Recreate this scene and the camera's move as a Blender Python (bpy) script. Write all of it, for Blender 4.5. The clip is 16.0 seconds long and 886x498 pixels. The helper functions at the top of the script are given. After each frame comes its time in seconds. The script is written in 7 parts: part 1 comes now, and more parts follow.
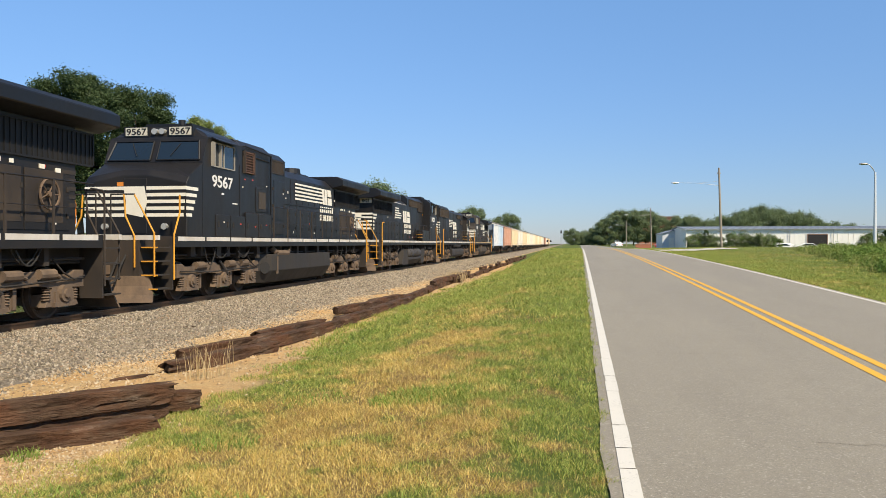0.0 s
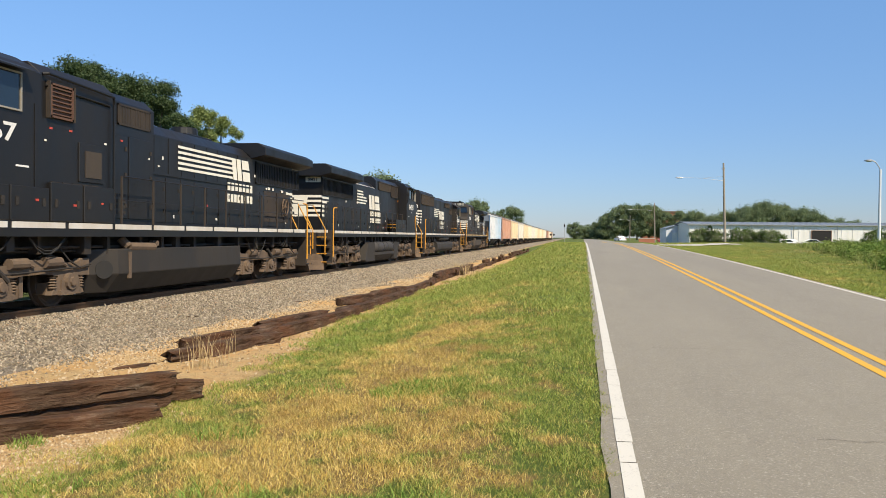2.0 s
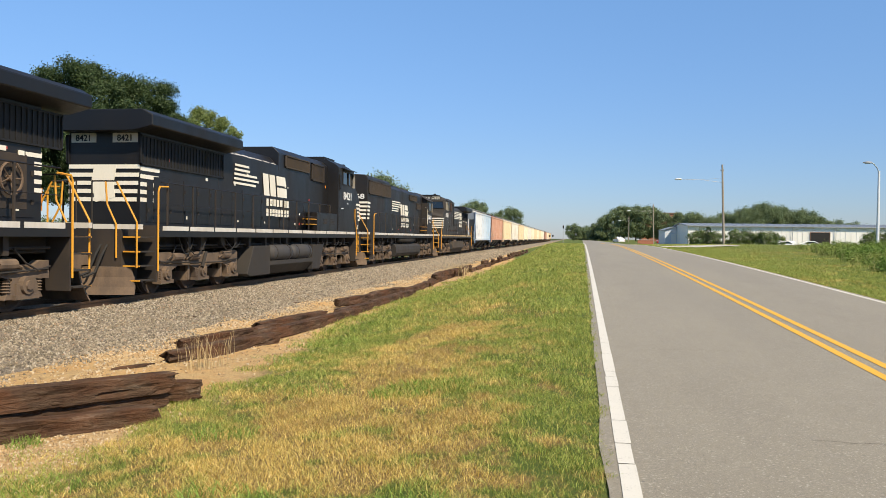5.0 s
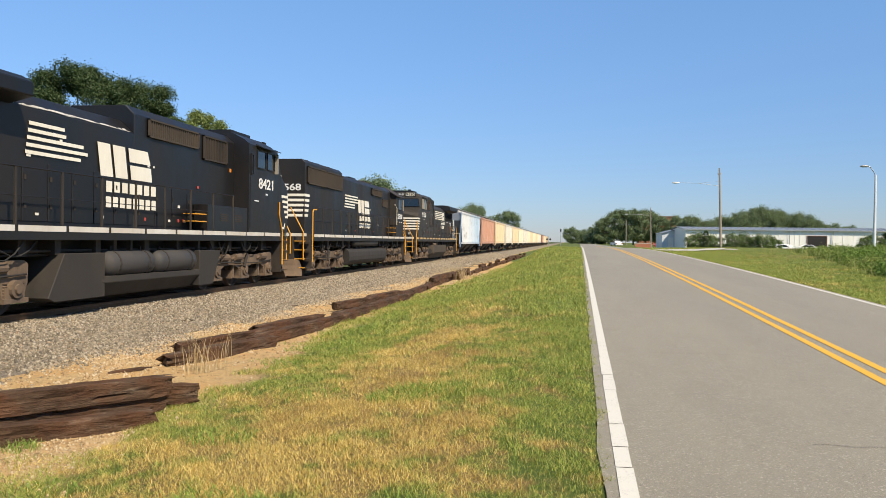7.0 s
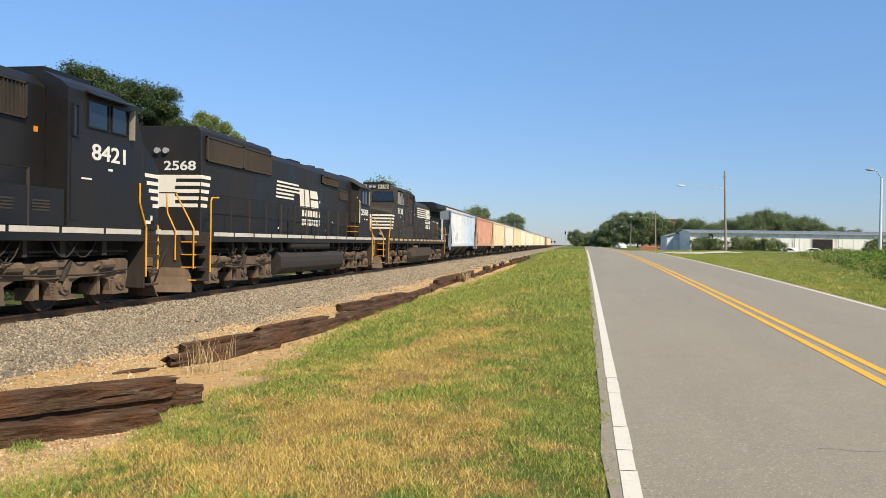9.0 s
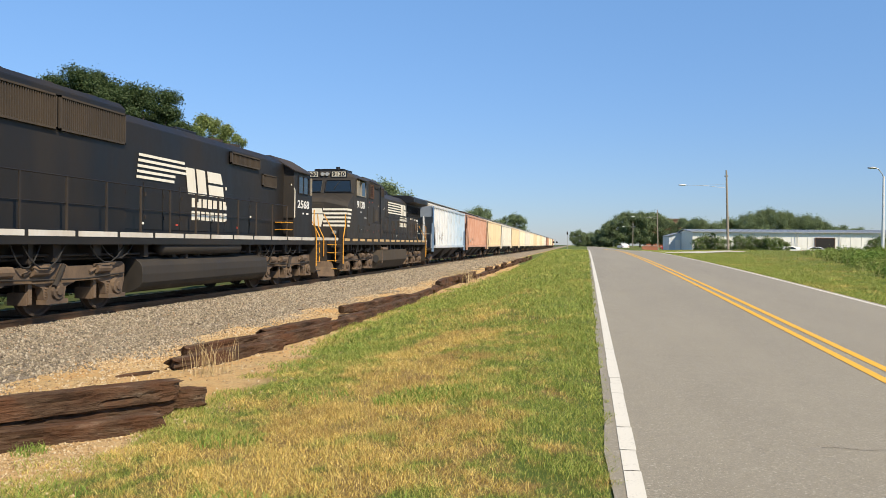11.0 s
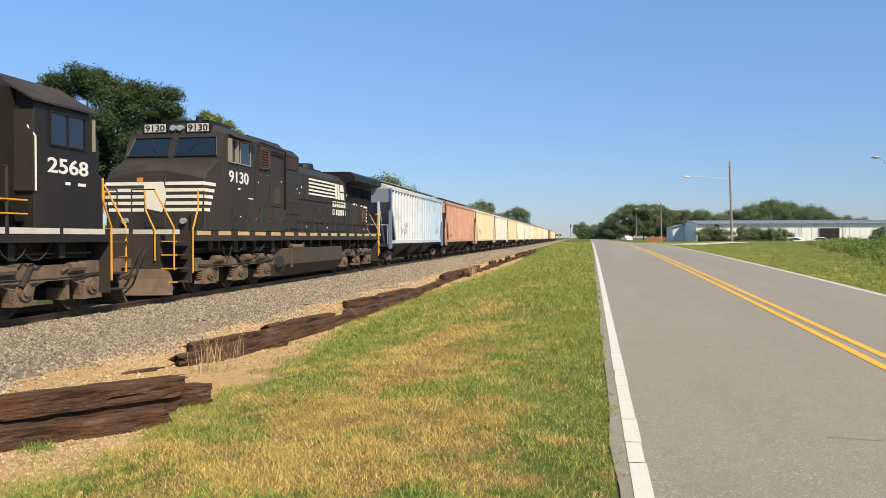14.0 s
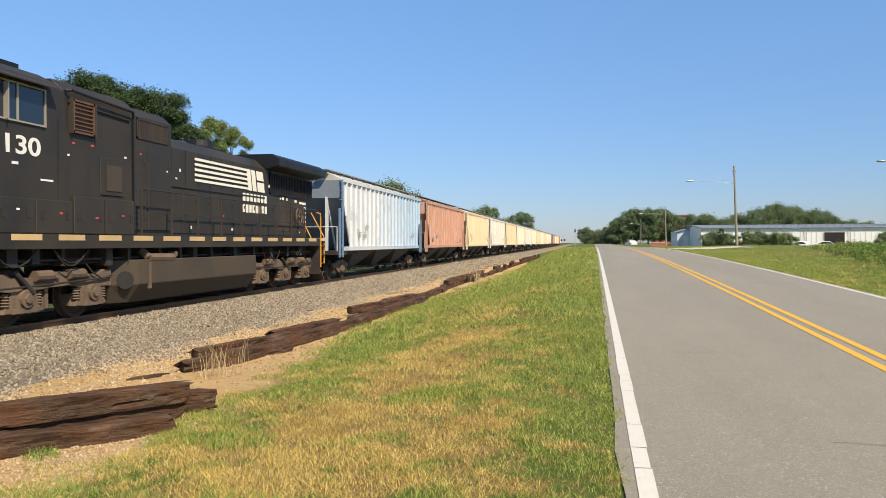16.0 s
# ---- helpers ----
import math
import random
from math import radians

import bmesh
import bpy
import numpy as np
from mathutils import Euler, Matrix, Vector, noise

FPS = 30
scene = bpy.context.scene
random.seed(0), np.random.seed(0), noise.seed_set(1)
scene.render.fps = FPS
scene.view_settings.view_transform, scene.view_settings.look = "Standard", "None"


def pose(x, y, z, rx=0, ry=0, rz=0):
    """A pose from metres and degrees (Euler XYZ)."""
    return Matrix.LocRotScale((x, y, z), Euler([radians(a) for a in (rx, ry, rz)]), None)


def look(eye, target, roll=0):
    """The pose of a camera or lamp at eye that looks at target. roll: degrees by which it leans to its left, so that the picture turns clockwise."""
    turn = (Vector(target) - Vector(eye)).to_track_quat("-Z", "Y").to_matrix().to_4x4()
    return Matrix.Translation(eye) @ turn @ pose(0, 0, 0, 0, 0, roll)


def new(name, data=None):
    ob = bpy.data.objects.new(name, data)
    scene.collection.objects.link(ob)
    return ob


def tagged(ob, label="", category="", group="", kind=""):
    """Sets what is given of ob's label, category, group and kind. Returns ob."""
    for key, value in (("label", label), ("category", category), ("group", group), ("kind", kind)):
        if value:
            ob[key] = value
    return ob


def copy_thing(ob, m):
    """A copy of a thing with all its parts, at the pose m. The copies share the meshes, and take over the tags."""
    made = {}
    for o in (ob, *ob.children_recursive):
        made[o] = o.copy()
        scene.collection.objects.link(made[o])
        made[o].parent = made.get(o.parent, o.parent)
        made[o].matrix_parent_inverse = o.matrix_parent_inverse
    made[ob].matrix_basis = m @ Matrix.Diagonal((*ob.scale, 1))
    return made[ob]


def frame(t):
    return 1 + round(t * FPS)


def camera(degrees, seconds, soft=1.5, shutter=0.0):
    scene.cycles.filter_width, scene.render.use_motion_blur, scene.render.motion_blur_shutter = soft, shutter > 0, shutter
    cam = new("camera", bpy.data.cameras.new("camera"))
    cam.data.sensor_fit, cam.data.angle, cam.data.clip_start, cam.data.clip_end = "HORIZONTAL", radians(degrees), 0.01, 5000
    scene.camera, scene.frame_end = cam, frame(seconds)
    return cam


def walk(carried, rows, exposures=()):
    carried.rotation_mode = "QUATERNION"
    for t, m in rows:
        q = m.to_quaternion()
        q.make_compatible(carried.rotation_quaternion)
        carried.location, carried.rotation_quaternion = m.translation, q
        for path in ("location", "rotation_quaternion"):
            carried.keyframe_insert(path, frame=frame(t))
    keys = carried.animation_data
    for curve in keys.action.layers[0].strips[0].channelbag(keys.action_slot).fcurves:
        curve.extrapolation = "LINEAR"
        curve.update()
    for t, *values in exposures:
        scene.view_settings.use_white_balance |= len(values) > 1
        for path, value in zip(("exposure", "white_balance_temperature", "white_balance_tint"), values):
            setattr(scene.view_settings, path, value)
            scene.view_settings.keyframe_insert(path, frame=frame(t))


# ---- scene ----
EYE = (0.0, 0.0, 1.6)
cam = camera(58.5, 16.0, soft=0.85)
TURNS = [
    (0.0, 89.61, 0.00, 8.87), (0.5, 89.53, -0.22, 8.88), (1.0, 89.37, -0.43, 9.13), (1.5, 89.07, -0.64, 9.10),
    (2.0, 89.06, -0.61, 9.10), (2.5, 89.09, -0.73, 8.82), (3.0, 89.36, -0.62, 8.90), (3.5, 88.95, -0.74, 9.03),
    (4.0, 89.02, -0.69, 9.18), (5.25, 89.15, -0.75, 8.95), (6.5, 89.27, -0.81, 8.76), (7.0, 89.38, -0.75, 8.84), (7.5, 89.50, -0.72, 8.83),
    (8.0, 89.53, -0.82, 8.90), (8.5, 89.48, -0.89, 9.04), (9.0, 89.53, -0.95, 9.16), (10.25, 89.58, -0.72, 9.27), (11.5, 89.62, -0.47, 9.38),
    (12.0, 89.38, -0.42, 9.62), (12.5, 89.27, -0.26, 9.71), (13.0, 89.21, -0.13, 9.64), (13.5, 89.14, -0.06, 9.50),
    (14.0, 89.18, 0.00, 9.55), (14.5, 89.26, 0.05, 9.76), (15.0, 89.32, -0.03, 9.84), (15.5, 89.45, 0.00, 9.95),
    (16.0, 89.56, 0.17, 9.86)]
walk(cam, [(t, pose(*EYE, rx, ry, rz)) for t, rx, ry, rz in TURNS], exposures=[(0.0, 0.24, 6800, 10), (16.0, 0.24, 6800, 10)])

# ---- light ----
SUN_FROM = Vector((0.61, -0.57, 0.90)).normalized()
world = bpy.data.worlds.new("summer_sky")
scene.world = world
world.use_nodes = True
wn = world.node_tree.nodes
sky = wn.new("ShaderNodeTexSky")
sky.sky_type = "NISHITA"
sky.sun_disc = False
sky.sun_elevation = math.asin(SUN_FROM.z)
sky.sun_rotation = math.atan2(SUN_FROM.x, SUN_FROM.y)
sky.altitude, sky.air_density, sky.dust_density, sky.ozone_density = 100, 1.0, 0.1, 4.0
wn["Background"].inputs["Strength"].default_value = 0.104
tint = wn.new("ShaderNodeMix")
tint.data_type, tint.blend_type = "RGBA", "MULTIPLY"
tint.inputs[0].default_value = 1.0
sky_way = wn.new("ShaderNodeTexCoord")
sky_up = wn.new("ShaderNodeSeparateXYZ")
sky_ramp = wn.new("ShaderNodeValToRGB")
for k, (at, c) in enumerate(((0.0, (0.52, 0.60, 0.86)), (0.12, (0.72, 0.85, 1.07)), (0.30, (1.02, 1.25, 1.43)), (0.48, (1.10, 1.34, 1.50)), (0.75, (1.0, 1.08, 1.10)))):
    stop = sky_ramp.color_ramp.elements[0] if k == 0 else sky_ramp.color_ramp.elements.new(at) if k < 4 else sky_ramp.color_ramp.elements[4]
    stop.position, stop.color = at, (*c, 1)
world.node_tree.links.new(sky_way.outputs["Generated"], sky_up.inputs[0])
world.node_tree.links.new(sky_up.outputs[2], sky_ramp.inputs[0])
world.node_tree.links.new(sky_ramp.outputs[0], tint.inputs[7])
world.node_tree.links.new(sky.outputs[0], tint.inputs[6])
world.node_tree.links.new(tint.outputs[2], wn["Background"].inputs[0])
sun = new("sun", bpy.data.lights.new("sun", "SUN"))
sun.data.energy, sun.data.angle, sun.data.color = 5.0, radians(0.53), (1.0, 0.89, 0.71)
sun.matrix_world = look(SUN_FROM * 100, (0, 0, 0))


# ---- materials ----
class Mat:
    """A node material built step by step."""

    def __init__(self, name, rough=0.8, metal=0.0, spec=0.5):
        self.m = bpy.data.materials.new(name)
        self.m.use_nodes = True
        self.t = self.m.node_tree
        self.b = self.t.nodes["Principled BSDF"]
        self.b.inputs["Roughness"].default_value = rough
        self.b.inputs["Metallic"].default_value = metal
        self.b.inputs["Specular IOR Level"].default_value = spec
        self.geo = self.t.nodes.new("ShaderNodeNewGeometry")
        self.tc = self.t.nodes.new("ShaderNodeTexCoord")

    def put(self, socket, value):
        if isinstance(value, bpy.types.NodeSocket):
            self.t.links.new(value, socket)
        else:
            socket.default_value = value

    def noise(self, scale, detail=4, rough=0.6, stretch=(1, 1, 1), local=True, dist=0.0):
        mp = self.t.nodes.new("ShaderNodeMapping")
        mp.inputs["Scale"].default_value = stretch
        self.put(mp.inputs["Vector"], self.tc.outputs["Object"] if local else self.geo.outputs["Position"])
        n = self.t.nodes.new("ShaderNodeTexNoise")
        n.inputs["Scale"].default_value, n.inputs["Detail"].default_value = scale, detail
        n.inputs["Roughness"].default_value, n.inputs["Distortion"].default_value = rough, dist
        self.put(n.inputs["Vector"], mp.outputs[0])
        return n.outputs[0]

    def ramp(self, fac, *stops):
        r = self.t.nodes.new("ShaderNodeValToRGB")
        while len(r.color_ramp.elements) < len(stops):
            r.color_ramp.elements.new(0.5)
        for e, (p, c) in zip(r.color_ramp.elements, stops):
            e.position, e.color = p, (*c, 1) if not isinstance(c, float) else (c, c, c, 1)
        self.put(r.inputs[0], fac)
        return r.outputs[0]

    def mix(self, fac, a, b, how="MIX"):
        n = self.t.nodes.new("ShaderNodeMix")
        n.data_type, n.blend_type = "RGBA", how
        self.put(n.inputs[0], fac)
        for s, v in ((n.inputs[6], a), (n.inputs[7], b)):
            self.put(s, (*v, 1) if isinstance(v, tuple) and len(v) == 3 else v)
        return n.outputs[2]

    def math(self, how, a, b=0.0, clamp=False):
        n = self.t.nodes.new("ShaderNodeMath")
        n.operation, n.use_clamp = how, clamp
        self.put(n.inputs[0], a)
        self.put(n.inputs[1], b)
        return n.outputs[0]

    def axis(self, i, local=False):
        n = self.t.nodes.new("ShaderNodeSeparateXYZ")
        self.put(n.inputs[0], self.tc.outputs["Object"] if local else self.geo.outputs["Position"])
        return n.outputs[i]

    def island(self):
        return self.geo.outputs["Random Per Island"]

    def each(self):
        return self.t.nodes.new("ShaderNodeObjectInfo").outputs["Random"]

    def color(self, c):
        self.put(self.b.inputs["Base Color"], (*c, 1) if isinstance(c, tuple) else c)
        return self

    def rough(self, r):
        self.put(self.b.inputs["Roughness"], r)
        return self

    def leafy(self, c, share=0.35):
        """Thin leaves: part of the light comes through."""
        tr = self.t.nodes.new("ShaderNodeBsdfTranslucent")
        ms = self.t.nodes.new("ShaderNodeMixShader")
        ms.inputs[0].default_value = share
        self.color(c)
        self.put(tr.inputs[0], c)
        out = self.t.nodes["Material Output"]
        self.t.links.new(self.b.outputs[0], ms.inputs[1])
        self.t.links.new(tr.outputs[0], ms.inputs[2])
        self.t.links.new(ms.outputs[0], out.inputs[0])
        return self

    def bump(self, h, strength=0.4, dist=0.02):
        n = self.t.nodes.new("ShaderNodeBump")
        n.inputs["Strength"].default_value, n.inputs["Distance"].default_value = strength, dist
        self.put(n.inputs["Height"], h)
        self.put(self.b.inputs["Normal"], n.outputs[0])
        return self


def painted(name, c, dirt=(0.10, 0.075, 0.05), amount=0.35, rough=0.45, scale=1.2, metal=0.0):
    """Paint with streaks of dust, faded in large patches."""
    m = Mat(name, rough, metal)
    big = m.noise(scale, 5, 0.65, (1, 1, 0.35))
    fine = m.noise(scale * 14, 4, 0.7)
    fac = m.math("MULTIPLY", m.ramp(m.math("ADD", big, m.math("MULTIPLY", fine, 0.25)), (0.45, 0.0), (0.85, 1.0)), amount)
    m.color(m.mix(fac, m.mix(fine, tuple(v * 0.85 for v in c), tuple(min(v * 1.12, 1) for v in c)), dirt))
    m.rough(m.ramp(fac, (0.0, rough), (0.5, min(rough + 0.3, 1.0))))
    m.bump(fine, 0.08, 0.01)
    return m.m


def grass_tint(m, local=False):
    """The lawn's colour over the ground: green, with dry straw patches."""
    big = m.noise(0.42, 3, 0.55, (1, 0.75, 1), local=False, dist=0.6)
    mid = m.noise(2.6, 4, 0.65, local=False)
    xx = m.axis(0)
    yy = m.axis(1)
    # dry belt: from 1 m to 3 m left of the road, dying away up the slope
    side = m.math("ADD", m.math("MULTIPLY", yy, 0.02), m.math("ADD", xx, 1.75))
    close = m.math("MULTIPLY", m.math("SUBTRACT", 9.6, yy), 0.33, True)
    side = m.math("ADD", side, m.math("MULTIPLY", close, 0.40))
    belt = m.math("SUBTRACT", 1.0, m.math("ABSOLUTE", m.math("MULTIPLY", side, m.math("SUBTRACT", 0.50, m.math("MULTIPLY", close, 0.13)))), True)
    far = m.math("SUBTRACT", 1.25, m.math("MULTIPLY", yy, 0.055), True)
    far = m.math("MULTIPLY", far, m.math("MULTIPLY", m.math("SUBTRACT", yy, 4.3), 1.2, True))
    dry = m.math("MULTIPLY", belt, far)
    dry = m.math("ADD", m.math("MULTIPLY", dry, 0.88), m.math("ADD", m.math("MULTIPLY", m.math("SUBTRACT", big, 0.5), 1.3), m.math("MULTIPLY", m.math("SUBTRACT", mid, 0.5), 2.1)))
    dry = m.math("ADD", dry, m.math("MULTIPLY", m.math("SUBTRACT", xx, 7.0, True), 0.06))
    return m.ramp(dry, (0.14, 0.0), (0.52, 1.0)), mid


def make_materials():
    M = {}
    m = Mat("asphalt", 0.64)
    fine = m.noise(120, 3, 0.7, local=False)
    mid = m.noise(9, 5, 0.7, local=False)
    big = m.noise(0.5, 4, 0.6, (1, 0.12, 1), local=False)
    c = m.ramp(fine, (0.3, (0.165, 0.145, 0.106)), (0.55, (0.285, 0.252, 0.186)), (0.75, (0.43, 0.38, 0.285)))
    sp = m.noise(55, 2, 0.5, local=False)
    c = m.mix(m.ramp(sp, (0.60, 0.0), (0.70, 0.8)), c, (0.58, 0.52, 0.43))
    c = m.mix(m.ramp(sp, (0.28, 0.75), (0.38, 0.0)), c, (0.10, 0.09, 0.08))
    c = m.mix(m.ramp(mid, (0.4, 0.0), (0.7, 0.35)), c, (0.20, 0.174, 0.14))
    c = m.mix(m.ramp(big, (0.35, 0.0), (0.7, 0.5)), c, (0.345, 0.306, 0.226))
    blot = m.noise(1.3, 5, 0.7, (1, 0.5, 1), local=False, dist=0.8)
    c = m.mix(m.ramp(blot, (0.50, 0.0), (0.72, 0.38)), c, (0.225, 0.196, 0.145))
    m.color(c).bump(fine, 0.5, 0.008)
    M["asphalt"] = m.m
    for name, col in (("road_white", (0.66, 0.63, 0.55)), ("road_yellow", (0.74, 0.40, 0.03))):
        m = Mat(name, 0.7)
        f, g = m.noise(60, 4, 0.7, local=False), m.noise(5, 4, 0.7, local=False)
        m.color(m.mix(m.ramp(m.math("ADD", f, m.math("MULTIPLY", g, 0.5)), (0.82, 0.0), (1.0, 0.7)), col, (0.25, 0.23, 0.21))).bump(f, 0.3, 0.006)
        M[name] = m.m
    m = Mat("ground_soil", 0.95, spec=0.2)
    dry, mid = grass_tint(m)
    f = m.noise(45, 4, 0.75, local=False)
    green = m.mix(f, (0.05, 0.075, 0.014), (0.15, 0.20, 0.045))
    straw = m.mix(f, (0.085, 0.05, 0.018), (0.40, 0.28, 0.11))
    lawn = m.mix(dry, green, straw)
    n1, n2 = m.noise(0.9, 5, 0.65, local=False), m.noise(18, 5, 0.75, local=False)
    clay = m.mix(n2, (0.31, 0.185, 0.075), (0.80, 0.58, 0.30))
    clay = m.mix(m.ramp(n1, (0.42, 0.0), (0.60, 0.65)), clay, (0.62, 0.355, 0.13))
    n3 = m.noise(5.5, 5, 0.7, local=False)
    clay = m.mix(m.ramp(n3, (0.30, 0.75), (0.46, 0.0)), clay, (0.23, 0.145, 0.075))
    # weeds and rough grass beyond the track
    beyond = m.math("LESS_THAN", m.math("ADD", m.axis(0), m.math("MULTIPLY", n1, 1.5)), -14.4)
    clay = m.mix(beyond, clay, m.mix(n2, (0.03, 0.045, 0.012), (0.11, 0.13, 0.04)))
    edge = m.math("ADD", m.axis(0), m.math("MULTIPLY", m.math("SUBTRACT", n1, 0.5), 1.1))
    edge = m.math("ADD", edge, m.math("MULTIPLY", m.math("MINIMUM", m.axis(1), 26.0), 0.050))
    edge = m.math("SUBTRACT", edge, m.math("MULTIPLY", m.math("MULTIPLY", m.math("SUBTRACT", m.axis(1), 24.0), 0.05, True), 0.85))
    edge = m.math("ADD", edge, m.math("MULTIPLY", m.math("MULTIPLY", m.math("SUBTRACT", m.axis(1), 62.0), 0.025, True), 3.2))
    m.color(m.mix(m.ramp(m.math("ADD", m.math("MULTIPLY", edge, 0.1), 1.0), (0.62, 0.0), (0.66, 1.0)), clay, lawn)).bump(m.math("ADD", n2, n3), 0.9, 0.05)
    M["soil"] = m.m
    m = Mat("grass_blades", 0.75, spec=0.25)
    dry, mid = grass_tint(m)
    r = m.island()
    green = m.mix(r, (0.13, 0.20, 0.028), (0.47, 0.54, 0.13))
    straw = m.mix(r, (0.52, 0.34, 0.075), (0.97, 0.75, 0.29))
    burnt = m.noise(0.9, 3, 0.6, local=False, dist=0.4)
    straw = m.mix(m.ramp(burnt, (0.50, 0.0), (0.64, 0.6)), straw, m.mix(r, (0.25, 0.145, 0.055), (0.58, 0.37, 0.15)))
    pick = m.math("ADD", dry, m.math("MULTIPLY", m.math("SUBTRACT", m.math("FRACT", m.math("MULTIPLY", r, 7.31)), 0.46), 0.95), True)
    m.leafy(m.mix(pick, green, straw), 0.3)
    M["grass"] = m.m
    m = Mat("ballast_stone", 0.9, spec=0.3)
    f = m.noise(30, 4, 0.7, local=False)
    c = m.ramp(m.island(), (0.0, (0.075, 0.06, 0.045)), (0.35, (0.24, 0.194, 0.130)), (0.75, (0.41, 0.336, 0.228)), (0.9, (0.55, 0.48, 0.37)), (1.0, (0.34, 0.20, 0.10)))
    m.color(m.mix(f, c, m.mix(0.5, c, (0.27, 0.23, 0.18)))).bump(f, 0.4, 0.01)
    M["stone"] = m.m
    m = Mat("ballast_bed", 0.95, spec=0.2)
    f, g = m.noise(22, 5, 0.75, local=False), m.noise(0.6, 4, 0.6, local=False)
    c = m.ramp(f, (0.3, (0.09, 0.072, 0.055)), (0.5, (0.25, 0.21, 0.16)), (0.7, (0.40, 0.345, 0.265)))
    m.color(m.mix(m.ramp(g, (0.45, 0.0), (0.7, 0.35)), c, (0.30, 0.22, 0.14))).bump(f, 1.0, 0.05)
    M["bed"] = m.m
    m = Mat("old_tie_wood", 0.9, spec=0.2)
    g, f, b = m.noise(2.4, 6, 0.75, (3.2, 0.7, 3.2)), m.noise(14, 5, 0.75, (3, 0.35, 3)), m.noise(1.1, 4, 0.65)
    c = m.ramp(g, (0.30, (0.014, 0.008, 0.005)), (0.44, (0.075, 0.040, 0.022)), (0.58, (0.125, 0.078, 0.048)), (0.72, (0.30, 0.23, 0.165)), (0.80, (0.42, 0.36, 0.29)))
    c = m.mix(m.ramp(f, (0.30, 0.85), (0.42, 0.0)), c, (0.016, 0.010, 0.007))
    c = m.mix(m.ramp(b, (0.50, 0.0), (0.70, 0.55)), c, (0.20, 0.075, 0.030))
    m.color(m.mix(m.math("MULTIPLY", m.each(), 0.3), c, (0.06, 0.045, 0.035))).bump(m.math("ADD", g, m.math("MULTIPLY", f, 0.5)), 1.0, 0.06)
    M["tie"] = m.m
    m = Mat("rail_steel", 0.45, 0.8)
    f = m.noise(8, 4, 0.7)
    m.color(m.mix(f, (0.10, 0.06, 0.04), (0.22, 0.14, 0.09)))
    M["rail"] = m.m
    m = Mat("polished_steel", 0.28, 1.0)
    m.color(m.mix(m.noise(6, 4), (0.42, 0.41, 0.40), (0.6, 0.59, 0.57)))
    M["shine"] = m.m
    m = Mat("leaf", 0.6, spec=0.35)
    r, f = m.island(), m.noise(0.35, 3, 0.6)
    c = m.mix(r, (0.032, 0.062, 0.024), (0.105, 0.155, 0.058))
    m.leafy(m.mix(m.ramp(f, (0.4, 0.0), (0.7, 0.5)), c, (0.068, 0.10, 0.033)))
    M["leaf"] = m.m
    # leaves of the distant trees, paler: haze put into the colour
    m = Mat("hazy_leaf", 0.65, spec=0.3)
    M["hazy_leaf"] = m.leafy(m.mix(m.island(), (0.115, 0.165, 0.088), (0.275, 0.34, 0.17))).m
    m = Mat("young_leaf", 0.6, spec=0.35)
    m.leafy(m.mix(m.island(), (0.12, 0.17, 0.045), (0.33, 0.38, 0.13)))
    M["young_leaf"] = m.m
    m = Mat("weed_leaf", 0.65, spec=0.3)
    r, f = m.island(), m.noise(0.3, 4, 0.6)
    m.leafy(m.mix(m.ramp(f, (0.42, 0.0), (0.65, 0.6)), m.mix(r, (0.07, 0.14, 0.02), (0.24, 0.36, 0.07)), (0.30, 0.32, 0.09)))
    M["weed"] = m.m
    m = Mat("bark", 0.95, spec=0.2)
    f = m.noise(5, 5, 0.7, (4, 4, 0.6))
    m.color(m.mix(f, (0.05, 0.035, 0.025), (0.19, 0.15, 0.115))).bump(f, 0.8, 0.03)
    M["bark"] = m.m
    m = Mat("weathered_pole", 0.9, spec=0.2)
    f = m.noise(4, 5, 0.7, (6, 6, 0.4))
    m.color(m.mix(f, (0.20, 0.165, 0.13), (0.42, 0.36, 0.29))).bump(f, 0.5, 0.02)
    M["pole"] = m.m
    M["galvanised"] = painted("galvanised", (0.42, 0.43, 0.44), (0.25, 0.24, 0.22), 0.3, 0.45, 2.0, 0.5)
    M["black"] = painted("loco_black", (0.0072, 0.0070, 0.0078), (0.038, 0.030, 0.022), 0.36, 0.38, 0.7)
    M["dustyblack"] = painted("loco_dusty_black", (0.0068, 0.0066, 0.0070), (0.045, 0.033, 0.022), 0.45, 0.42, 0.6)
    M["fadedblack"] = painted("loco_faded_black", (0.0190, 0.0170, 0.0142), (0.078, 0.058, 0.038), 0.5, 0.46, 0.6)
    M["roofblack"] = painted("loco_roof_black", (0.0048, 0.0052, 0.0068), (0.018, 0.016, 0.014), 0.35, 0.42, 0.9)
    M["truck"] = painted("dusty_truck", (0.098, 0.068, 0.047), (0.24, 0.162, 0.10), 0.7, 0.9, 2.6)
    M["tank"] = painted("dusty_tank", (0.019, 0.017, 0.015), (0.062, 0.048, 0.034), 0.6, 0.55, 0.8)
    M["tank_brown"] = painted("brown_tank", (0.045, 0.034, 0.022), (0.11, 0.078, 0.046), 0.6, 0.65, 0.8)
    M["vent_rust"] = painted("vent_rust", (0.10, 0.050, 0.034), (0.18, 0.095, 0.06), 0.5, 0.7, 2.0)
    # radiator screens: the wing's shadow is put into this near-black colour
    M["screen_shaded"] = painted("screen_shaded", (0.006, 0.006, 0.007), (0.02, 0.017, 0.014), 0.4, 0.6, 1.2)
    M["grille"] = painted("brown_grille", (0.044, 0.035, 0.028), (0.090, 0.065, 0.043), 0.6, 0.8, 1.2)
